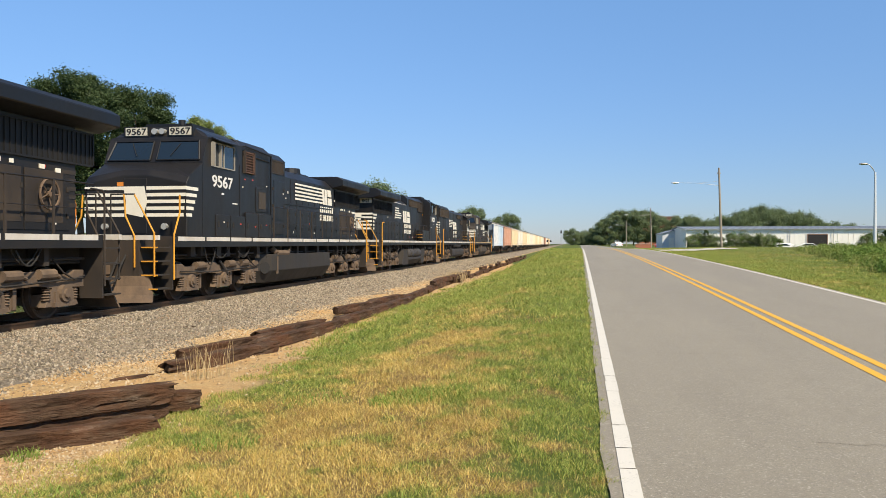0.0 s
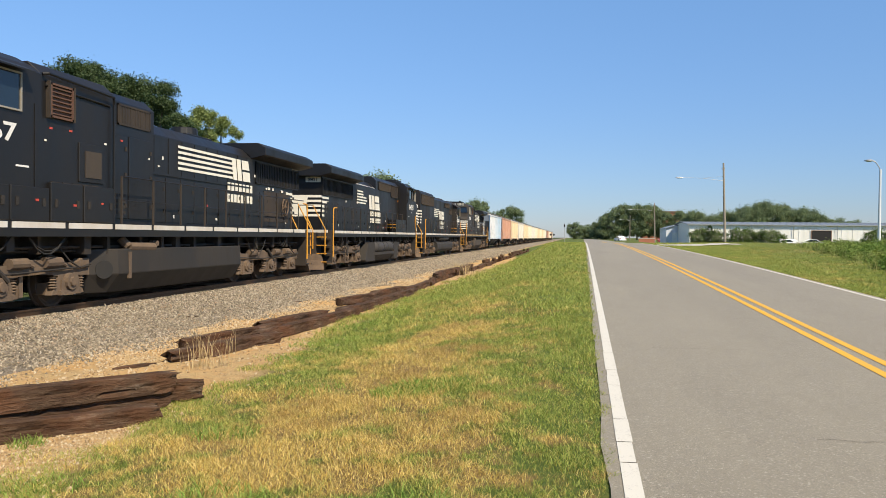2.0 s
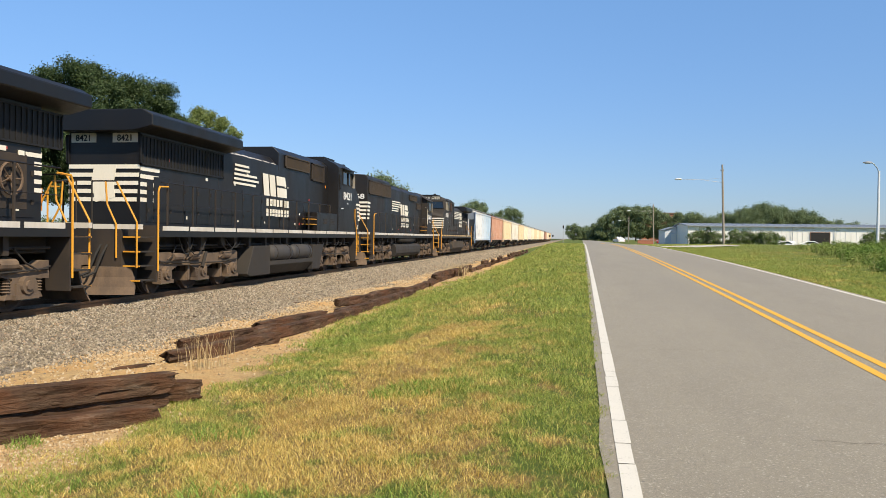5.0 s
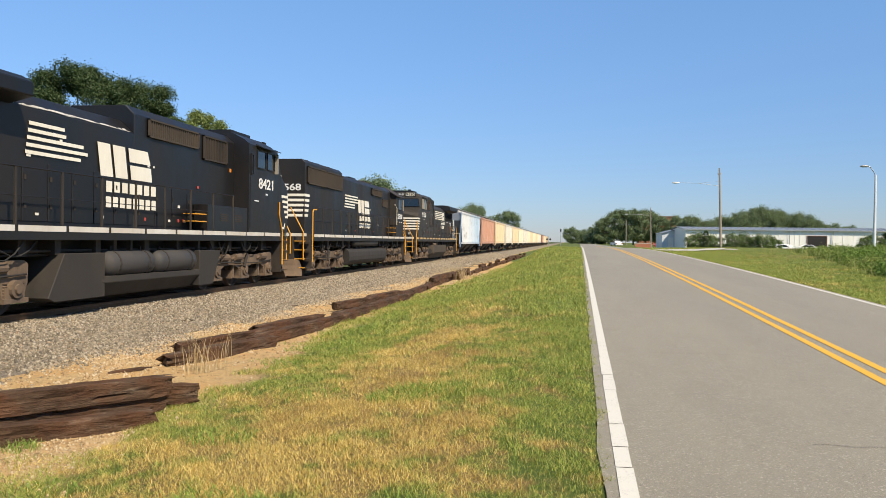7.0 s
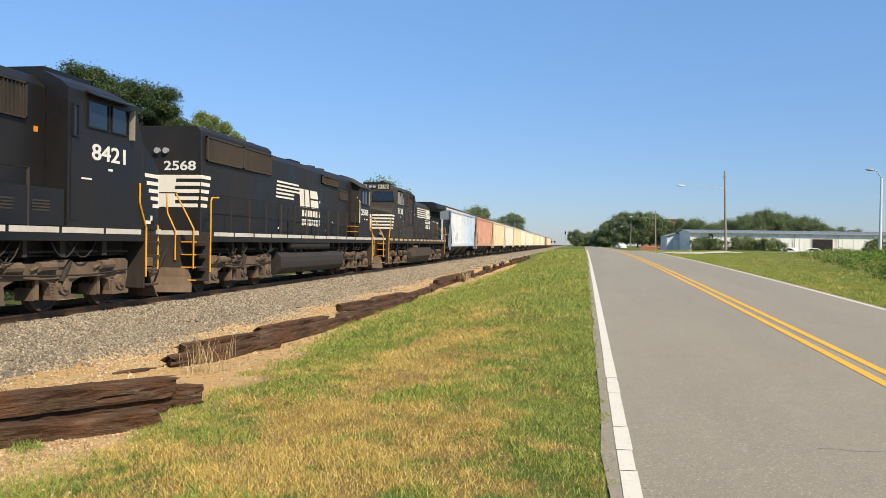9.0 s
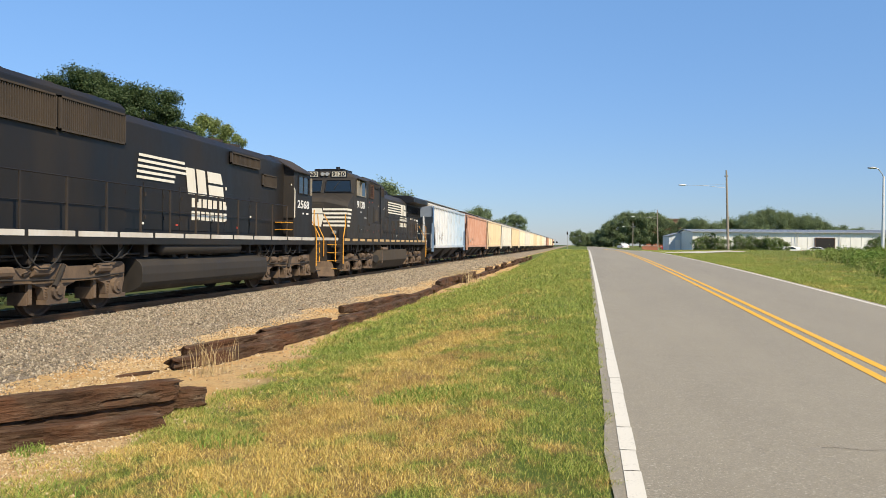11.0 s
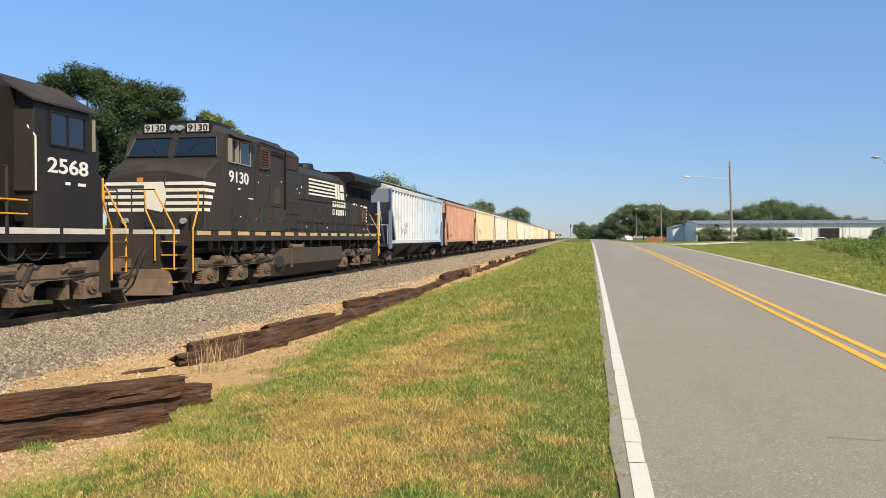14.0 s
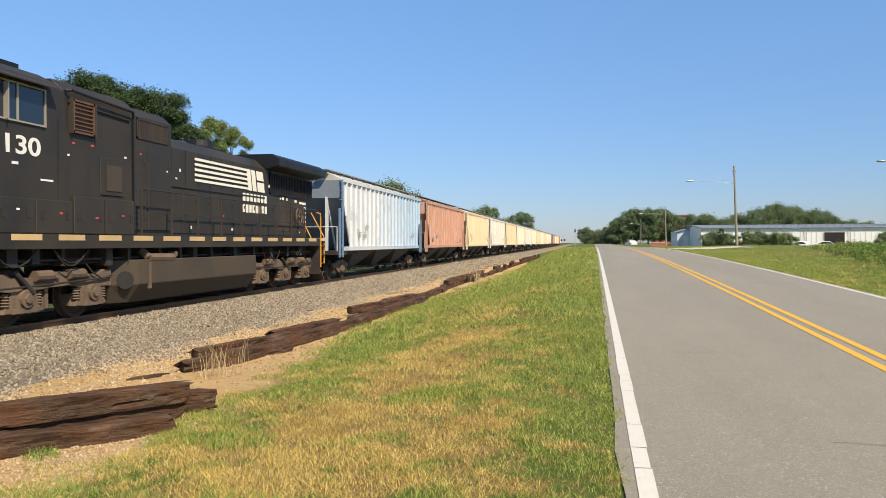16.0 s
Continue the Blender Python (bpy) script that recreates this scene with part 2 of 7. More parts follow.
    M["under"] = painted("underframe", (0.020, 0.018, 0.016), (0.07, 0.05, 0.035), 0.5, 0.85, 1.6)
    M["cream"] = painted("loco_white", (0.88, 0.83, 0.70), (0.50, 0.40, 0.27), 0.25, 0.5, 1.5)
    M["sill"] = painted("sill_white", (0.70, 0.67, 0.60), (0.34, 0.25, 0.16), 0.55, 0.55, 1.1)
    M["yellow"] = painted("grab_yellow", (0.78, 0.36, 0.03), (0.28, 0.15, 0.05), 0.35, 0.5, 3.0)
    M["orange"] = painted("label_orange", (0.80, 0.26, 0.03), (0.3, 0.15, 0.05), 0.2, 0.5, 3.0)
    M["red"] = painted("label_red", (0.55, 0.06, 0.04), (0.3, 0.15, 0.1), 0.2, 0.5, 3.0)
    M["alu"] = painted("window_frame", (0.42, 0.38, 0.31), (0.2, 0.16, 0.11), 0.3, 0.45, 4.0, 0.3)
    for k in ("black", "roofblack", "dustyblack", "fadedblack"):
        M[k].node_tree.nodes["Principled BSDF"].inputs["Specular IOR Level"].default_value = 0.45
    m = Mat("cab_glass", 0.06, 0.0, 0.7)
    m.color((0.012, 0.022, 0.035))
    M["glass"] = m.m
    m = Mat("lamp_lens", 0.12, 0.0, 0.8)
    m.color((0.34, 0.34, 0.32))
    M["lens"] = m.m
    return M


M = make_materials()


# ---- mesh tools ----
def box(bm, x0, x1, y0, y1, z0, z1):
    v = [bm.verts.new(p) for p in ((x0, y0, z0), (x1, y0, z0), (x1, y1, z0), (x0, y1, z0), (x0, y0, z1), (x1, y0, z1), (x1, y1, z1), (x0, y1, z1))]
    for f in ((3, 2, 1, 0), (4, 5, 6, 7), (0, 1, 5, 4), (1, 2, 6, 5), (2, 3, 7, 6), (3, 0, 4, 7)):
        bm.faces.new([v[i] for i in f])
    return v


def prism(bm, profile, a, b, axis="y"):
    """A closed profile swept from a to b along an axis. Profile pairs: (x, z) along y, (y, z) along x, (x, y) along z."""
    at = {"y": lambda p, s: (p[0], s, p[1]), "x": lambda p, s: (s, p[0], p[1]), "z": lambda p, s: (p[0], p[1], s)}[axis]
    va = [bm.verts.new(at(p, a)) for p in profile]
    vb = [bm.verts.new(at(p, b)) for p in profile]
    n = len(profile)
    for i in range(n):
        bm.faces.new((va[i], va[(i + 1) % n], vb[(i + 1) % n], vb[i]))
    bm.faces.new(va[::-1])
    bm.faces.new(vb)


def loft(bm, rings):
    vs = [[bm.verts.new(p) for p in r] for r in rings]
    n = len(rings[0])
    for a, b in zip(vs, vs[1:]):
        for i in range(n):
            bm.faces.new((a[i], a[(i + 1) % n], b[(i + 1) % n], b[i]))
    bm.faces.new(vs[0][::-1])
    bm.faces.new(vs[-1])


def rod(bm, p0, p1, r0, r1=None, seg=8):
    p0, p1 = Vector(p0), Vector(p1)
    q = (p1 - p0).to_track_quat("Z", "Y")
    ring = lambda p, r: [p + q @ Vector((r * math.cos(k * math.tau / seg), r * math.sin(k * math.tau / seg), 0)) for k in range(seg)]
    loft(bm, [ring(p0, r0), ring(p1, r0 if r1 is None else r1)])


def pipe(bm, points, r, seg=6):
    for a, b in zip(points, points[1:]):
        rod(bm, a, b, r, seg=seg)


def finish(bm, name, material, smooth=False, bevel=0.0):
    if bevel:
        bmesh.ops.bevel(bm, geom=list(bm.edges), offset=bevel, segments=1, affect="EDGES", clamp_overlap=True)
    bmesh.ops.recalc_face_normals(bm, faces=bm.faces)
    me = bpy.data.meshes.new(name)
    bm.to_mesh(me)
    bm.free()
    me.materials.append(material)
    if smooth:
        me.polygons.foreach_set("use_smooth", [True] * len(me.polygons))
    return me


def part(name, bm, material, parent, label="", smooth=False, bevel=0.0):
    ob = new(name, finish(bm, name, material, smooth, bevel))
    ob.parent = parent
    if label:
        ob["label"] = label
    return ob


def fresh():
    return bmesh.new()


def raw_mesh(name, verts, faces, material):
    """A large mesh from arrays: verts n x 3, faces m x k."""
    me = bpy.data.meshes.new(name)
    k = faces.shape[1]
    me.vertices.add(len(verts))
    me.vertices.foreach_set("co", np.asarray(verts, np.float32).ravel())
    me.loops.add(faces.size)
    me.loops.foreach_set("vertex_index", faces.astype(np.int32).ravel())
    me.polygons.add(len(faces))
    me.polygons.foreach_set("loop_start", np.arange(0, faces.size, k, dtype=np.int32))
    me.update(calc_edges=True)
    me.materials.append(material)
    return me


# ---- ground, road, track ----
SKEW = math.tan(radians(0.95))      # the road bears off to the right of the track
RAIL_Z = 0.07
TRACK_X = -11.25
ROAD_LEFT, ROAD_RIGHT = 0.17, 6.52


def road_z(y):
    y = np.asarray(y, float)
    a = -0.08 + 0.024 * np.clip(y, -60, 70) - 0.00013 * np.clip(y, 0, 70) ** 2
    d = np.clip(y - 70, 0, 45)
    return a + 0.0058 * d - 0.00019 * d * d


def smooth_step(a, b, x):
    t = np.clip((x - a) / (b - a), 0, 1)
    return t * t * (3 - 2 * t)


def ground_z(x, y):
    x, y = np.asarray(x, float), np.asarray(y, float)
    u = x - SKEW * y
    top = road_z(y) - 0.014
    low = -0.33
    left = np.clip(-4.2 - 0.05 * np.clip(y, 0, 26), -6, -4)
    s = smooth_step(left - 0.6, -0.2 - 3.0 * smooth_step(40, 85, y), np.minimum(u, x))
    z = low + (top - low) * s
    right = smooth_step(ROAD_RIGHT + 0.5, ROAD_RIGHT + 9, u) * 0.25 * smooth_step(300, 60, y)
    z = z + right - 0.80 * smooth_step(84, 118, y) * smooth_step(205, 178, y) * smooth_step(10, 17, u)
    lump = 0.02 * np.sin(x * 1.7 + 0.6 * np.sin(y * 0.9)) * np.cos(y * 1.3) + 0.012 * np.sin(x * 4.1 + y * 2.3)
    return z + lump * np.where((u < ROAD_LEFT - 0.15) | (u > ROAD_RIGHT + 0.15), 1, 0)


def spaced(*runs):
    return np.unique(np.concatenate([np.linspace(a, b, n) for a, b, n in runs]).round(4))


def grid_mesh(name, xs, ys, zf, material):
    X, Y = np.meshgrid(xs, ys)
    v = np.stack([X, Y, zf(X, Y)], -1).reshape(-1, 3)
    n = len(xs)
    i = (np.arange(len(ys) - 1)[:, None] * n + np.arange(n - 1)[None, :]).ravel()
    return raw_mesh(name, v, np.stack([i, i + 1, i + n + 1, i + n], 1), material)


def make_ground():
    xs = spaced((-3500, -200, 12), (-200, -20, 19), (-20, 12, 129), (12, 60, 49), (60, 200, 15), (200, 3500, 12))
    ys = spaced((-400, -20, 12), (-20, 3, 24), (3, 40, 149), (40, 120, 81), (120, 400, 29), (400, 4500, 15))
    g = new("ground", grid_mesh("ground", xs, ys, ground_z, M["soil"]))
    tagged(g, "mown grass verge with dry straw patches and bare clay", "ground", kind="structure")
    us = spaced((ROAD_LEFT, ROAD_RIGHT, 13))
    ys = spaced((-60, 4, 17), (4, 120, 117), (120, 900, 40))
    road = new("road", grid_mesh("road", us, ys, lambda u, y: road_z(y) + 0.025 * (1 - ((u - 3.6) / 3.6) ** 2), M["asphalt"]))
    for v in road.data.vertices:
        v.co.x += SKEW * v.co.y + (0.05 * noise.noise((v.co.y * 0.9, 3.1, 0)) if v.co.x < ROAD_LEFT + 0.01 else 0)
    tagged(road, "worn grey two lane asphalt road", "road", kind="structure")

    def stripe(name, u0, u1, y0, y1, mat, label, dy=1.0):
        ys = np.linspace(y0, y1, max(2, round((y1 - y0) / dy) + 1))
        me = grid_mesh(name, np.array([u0, u1]), ys, lambda u, y: road_z(y) + 0.025 * (1 - ((u - 3.6) / 3.6) ** 2) + 0.005, mat)
        for v in me.vertices:
            v.co.x += SKEW * v.co.y
        return tagged(new(name, me), label, "road marking", kind="structure")

    rnd = random.Random(4)
    stripe("edge_line", 0.27, 0.385, -30, 1.99, M["road_white"], "long white edge line painted on asphalt", 1.3)
    y = 2.0
    while y < 11.0:
        d = rnd.choice((0.3, 0.55, 0.8, 1.1, 1.5)) * rnd.uniform(0.85, 1.15)
        stripe("edge_line_piece", 0.268 + rnd.uniform(-0.006, 0.006), 0.385 + rnd.uniform(-0.006, 0.006), y, min(y + d, 11.08), M["road_white"], "cracked length of white edge line", d / 2)
        y = min(y + d, 11.08) + rnd.choice((0.008, 0.012, 0.016))
    stripe("edge_line", 0.27, 0.385, y, 150, M["road_white"], "long white edge line painted on asphalt", 1.3)
    stripe("centre_line", 3.16, 3.28, -30, 150, M["road_yellow"], "yellow no passing line, one of a pair")
    stripe("centre_line", 3.42, 3.54, -30, 150, M["road_yellow"], "yellow no passing line, one of a pair")
    stripe("edge_line", 6.28, 6.40, -30, 150, M["road_white"], "long white edge line painted on asphalt")

    # fine cracks across the near lane
    for k, (u0, u1, y) in enumerate(((1.75, 3.4, 6.35), (0.9, 2.1, 10.6), (2.2, 3.2, 14.0))):
        n = 24
        pts = [(u0 + (u1 - u0) * i / n, y + 0.05 * noise.noise((i * 0.35, k * 5.0, 0)) + 0.02 * noise.noise((i * 1.3, k, 2))) for i in range(n + 1)]
        v = np.array([(u + SKEW * b, b + d, float(road_z(b)) + 0.025 * (1 - ((u - 3.6) / 3.6) ** 2) + 0.004) for u, b in pts for d in (-0.003, 0.003)])
        f = np.array([(2 * i, 2 * i + 2, 2 * i + 3, 2 * i + 1) for i in range(n)])
        tagged(new("road_crack", raw_mesh("road_crack", v, f, M["bark"])), "thin dark crack in the asphalt", "road crack", kind="structure")

    # ballast bed
    prof = [(-3.7, -0.48), (-2.0, -0.17), (-1.4, -0.13), (1.4, -0.13), (2.0, -0.17), (4.0, -0.44)]
    ys = spaced((-60, 5, 14), (5, 60, 221), (60, 200, 71), (200, 2500, 24))
    px = np.interp(np.linspace(0, 1, 45), np.linspace(0, 1, 6), [p[0] for p in prof])
    pz = np.interp(px, [p[0] for p in prof], [p[1] for p in prof])

    def bz(x, y):
        z = np.interp(x - TRACK_X, px, pz) + RAIL_Z
        return z + 0.02 * np.sin(x * 9 + y * 5.3) * np.sin(y * 7.1 - x * 3) * (abs(x - TRACK_X) > 1.3)
    tagged(new("ballast", grid_mesh("ballast", px + TRACK_X, ys, bz, M["bed"])), "grey crushed stone track ballast", "ballast", kind="structure")
    rp = [(-0.07, -0.17), (0.07, -0.17), (0.07, -0.155), (0.012, -0.13), (0.012, -0.045), (0.036, -0.035), (0.036, 0), (-0.036, 0), (-0.036, -0.035), (-0.012, -0.045), (-0.012, -0.13), (-0.07, -0.155)]
    for side in (-1, 1):
        bm = fresh()
        prism(bm, [(TRACK_X + side * 0.755 + x, RAIL_Z + z) for x, z in rp], -60, 2000)
        tagged(new("rail", finish(bm, "rail", M["rail"])), "rusty brown steel rail on the ballast", "rail", "rails of the track", "structure")


make_ground()


# ---- the train ----
def words(text, size, material, parent, m, name="number", label="", wide=1.0):
    """Flat lettering with a little thickness, as a mesh."""
    if not text:
        return None
    cu = bpy.data.curves.new(name, "FONT")
    cu.body, cu.size, cu.extrude, cu.align_x = text, size, 0.004, "CENTER"
    cu.offset = size * 0.018
    tmp = bpy.data.objects.new(name, cu)
    scene.collection.objects.link(tmp)
    bpy.context.view_layer.update()
    me = bpy.data.meshes.new_from_object(tmp.evaluated_get(bpy.context.evaluated_depsgraph_get()))
    bpy.data.objects.remove(tmp)
    for v in me.vertices:
        v.co.x *= wide
    me.materials.clear()
    me.materials.append(material)
    ob = new(name, me)
    ob.parent, ob.matrix_basis = parent, m
    if label:
        ob["label"] = label
    return ob


def side_pose(side, x, y, z):
    """Lettering upright on a flank: side 1 faces +x, -1 faces -x."""
    return pose(side * x, y, z, 90, 0, 90 * side)


WHEELS = []     # (wheelset, y, radius, sign)


def wheelset_mesh(r):
    bm = fresh()
    for s in (-1, 1):
        rings = []
        for x, rr in ((0.66, r * 0.55), (0.68, r + 0.025), (0.71, r + 0.025), (0.725, r), (0.83, r - 0.006), (0.835, r * 0.88), (0.80, r * 0.80), (0.79, r * 0.40), (0.84, r * 0.32), (0.95, r * 0.20), (1.02, r * 0.18)):
            rings.append([(s * x, rr * math.cos(k * math.tau / 24), rr * math.sin(k * math.tau / 24)) for k in range(24)])
        loft(bm, rings)
        for k in range(3):      # cast webs make the turning visible
            a = k * math.tau / 3
            rod(bm, (s * 0.80, 0.30 * r * math.cos(a), 0.30 * r * math.sin(a)), (s * 0.80, 0.74 * r * math.cos(a), 0.74 * r * math.sin(a)), 0.035, seg=5)
    rod(bm, (-0.7, 0, 0), (0.7, 0, 0), 0.1, seg=10)
    return finish(bm, "wheelset", M["wheel"])


def add_wheels(car, ys, r, sign, mesh):
    for y in ys:
        w = new("wheelset", mesh)
        w.parent = car
        w.matrix_basis = pose(0, y, r)
        w["label"] = "steel wheels on one axle"
        WHEELS.append((w, y, r, sign))


def truck_frame(car, yc, half, axles, r, kind):
    """A six-wheel locomotive truck with a cast frame, journal boxes, springs and brake gear on each side."""
    bm = fresh()
    box(bm, -0.75, 0.75, yc - 0.5, yc + 0.5, 0.75, 1.18)
    box(bm, -0.6, 0.6, yc - half + 0.3, yc + half - 0.3, 0.6, 0.85)
    truck = part("truck", bm, M["under"], car, "dust-brown six-wheel truck")
    for s in (-1, 1):
        bm = fresh()
        pts = [(-half, 0.62), (-half, 0.98)]
        low = []
        for i, a in enumerate(axles):
            d = a - yc
            pts += [(d - 0.42, 0.99), (d - 0.30, 0.90 if kind == "ge" else 1.06), (d + 0.30, 0.90 if kind == "ge" else 1.06), (d + 0.42, 0.99)]
            if kind == "ge":
                low += [(d - 0.30, 0.66), (d - 0.40, 0.50), (d - 0.54, 0.27), (d + 0.54, 0.27), (d + 0.40, 0.50), (d + 0.30, 0.66)]
            else:
                low += [(d - 0.36, 0.60), (d - 0.30, 0.36), (d - 0.16, 0.36), (d - 0.14, 0.66), (d + 0.14, 0.66), (d + 0.16, 0.36), (d + 0.30, 0.36), (d + 0.36, 0.60)]
            if i < len(axles) - 1:
                gap = (axles[i + 1] - a) / 2
                low += [(d + gap - 0.35, 0.70), (d + gap + 0.35, 0.70)]
        pts += [(half, 0.98), (half, 0.62)] + low[::-1]
        x0 = 1.04
        prism(bm, [(yc + p, z) for p, z in pts], s * x0, s * (x0 + 0.16), "x")
        part("side_frame", bm, M["truck"], truck, bevel=0.012)
        for a in axles:
            bm = fresh()
            rod(bm, (s * 1.0, a, r), (s * 1.30, a, r), 0.19, 0.17, 12)
            rod(bm, (s * 1.30, a, r), (s * 1.335, a, r), 0.10, 0.09, 8)
            box(bm, s * 1.06, s * 1.24, a - 0.26, a + 0.26, r - 0.20, r + 0.04)
            box(bm, s * 1.05, s * 1.27, a - 0.33, a + 0.33, 0.27, 0.36)
            part("journal_box", bm, M["truck"], truck)
            for e in ((-0.44, 0.44) if kind == "ge" else (-0.23, 0.23)):
                bm = fresh()
                loft(bm, [[(s * 1.15 + q * math.cos(j * math.tau / 8), a + e + q * math.sin(j * math.tau / 8), 0.39 + 0.027 * k) for j in range(8)] for k, q in enumerate((0.05, 0.088) * 5)])
                part("spring", bm, M["truck"], truck)
        for i, a in enumerate(axles):
            bm = fresh()
            e = a + (0.52 if i < 2 else -0.52)
            rod(bm, (s * 1.22, e - 0.26, 0.93), (s * 1.22, e + 0.22, 0.93), 0.105, seg=10)
            rod(bm, (s * 1.22, e + 0.2, 0.93), (s * 1.22, e + 0.42, 0.86), 0.035, seg=6)
            box(bm, s * 1.10, s * 1.17, e + 0.1, e + 0.2, 0.30, 0.92)
            box(bm, s * 0.74, s * 1.14, e + 0.06, e + 0.22, 0.28, 0.52)
            part("brake_cylinder", bm, M["truck"], truck)
        bm = fresh()
        pipe(bm, [(s * 1.24, yc - half + 0.1, 0.80), (s * 1.27, yc - 0.9, 0.73), (s * 1.27, yc + 0.7, 0.76), (s * 1.24, yc + half - 0.1, 0.82)], 0.02)
        pipe(bm, [(s * 1.22, yc + half * 0.62, 1.22), (s * 1.26, yc + half * 0.72, 0.95), (s * 1.25, yc + half * 0.85, 0.80), (s * 1.22, yc + half, 0.86)], 0.018)
        rod(bm, (s * 1.22, yc - 0.25, 1.02), (s * 1.30, yc + 0.15, 0.62), 0.05, seg=8)
        part("pipework", bm, M["under"], truck)
    return truck


def segments(y0, y1, step, gap):
    y = y0
    while y < y1 - 0.2:
        yield y, min(y + step - gap, y1)
        y += step


def logo(car, x, y_lead, y_end, y_n, z_low, z_high, slanted, flip):
    """Emblem on the hood: five bars running into two sets of blocks, and two rows of small blocks under it. y_lead: where the bars begin."""
    d = 1 if y_end > y_lead else -1
    for s in (-1, 1):
        z0, z1 = z_low, z_high
        h = (z1 - z0) / 9.0
        bm = fresh()
        for k in range(5):
            za, zb = z0 + h * 2 * k, z0 + h * (2 * k + 1)
            if slanted:
                ends = (y_end - d * 0.25, y_end, y_end - d * 0.15, y_end - d * 0.75, y_end - d * 0.8)
                a, b = y_lead + d * 0.1 * (k / 4), ends[4 - k] if flip else ends[min(k, 4)]
            else:
                a, b = y_lead, y_end
            ya, yb = sorted((a, b))
            bm = fresh()
            box(bm, s * (x + 0.001), s * (x + 0.007), ya, yb, za, zb)
            part("emblem_bar", bm, M["cream"], car, "white horizontal emblem bar")
        w = 2.2 if slanted else 1.30
        base = y_n - d * w
        if slanted:
            z0, z1 = z_low - 0.20, z_high - 0.12
        e, zm = 0.14 * d, z0 - 0.02
        # two slanted plates, one split upright, one split level
        at = lambda u, v: (base + d * w * u - e * v, zm + (z1 - zm) * v)
        for q in ((at(0.0, 0), at(0.22, 0), at(0.22, 1), at(0.0, 1)), (at(0.27, 0), at(0.50, 0), at(0.50, 1), at(0.27, 1)),
                  (at(0.57, 0), at(1.0, 0), at(1.0, 0.46), at(0.57, 0.46)), (at(0.57, 0.56), at(1.0, 0.56), at(0.96, 1), at(0.57, 1))):
            bm = fresh()
            prism(bm, list(q), s * (x + 0.001), s * (x + 0.008), "x")
            part("emblem_block", bm, M["cream"], car, "white slanted emblem block")
        rnd = random.Random(7)
        lo, hi = sorted((y_n + d * 0.22, y_n - d * (2.05 if slanted else 1.75)))
        for row, zt in ((0, z0 - 0.12), (1, z0 - 0.47)):
            n = 7 if row == 0 else 8
            for k in range(n):
                bm = fresh()
                a = lo + (hi - lo) * (k + 0.1) / n
                b = lo + (hi - lo) * (k + 0.80) / n
                q = rnd.uniform(0.0, 0.02)
                box(bm, s * (x + 0.001), s * (x + 0.007), a, b, zt - 0.25 + q, zt)
                part("lettering_bar", bm, M["cream"], car, "small white bar")


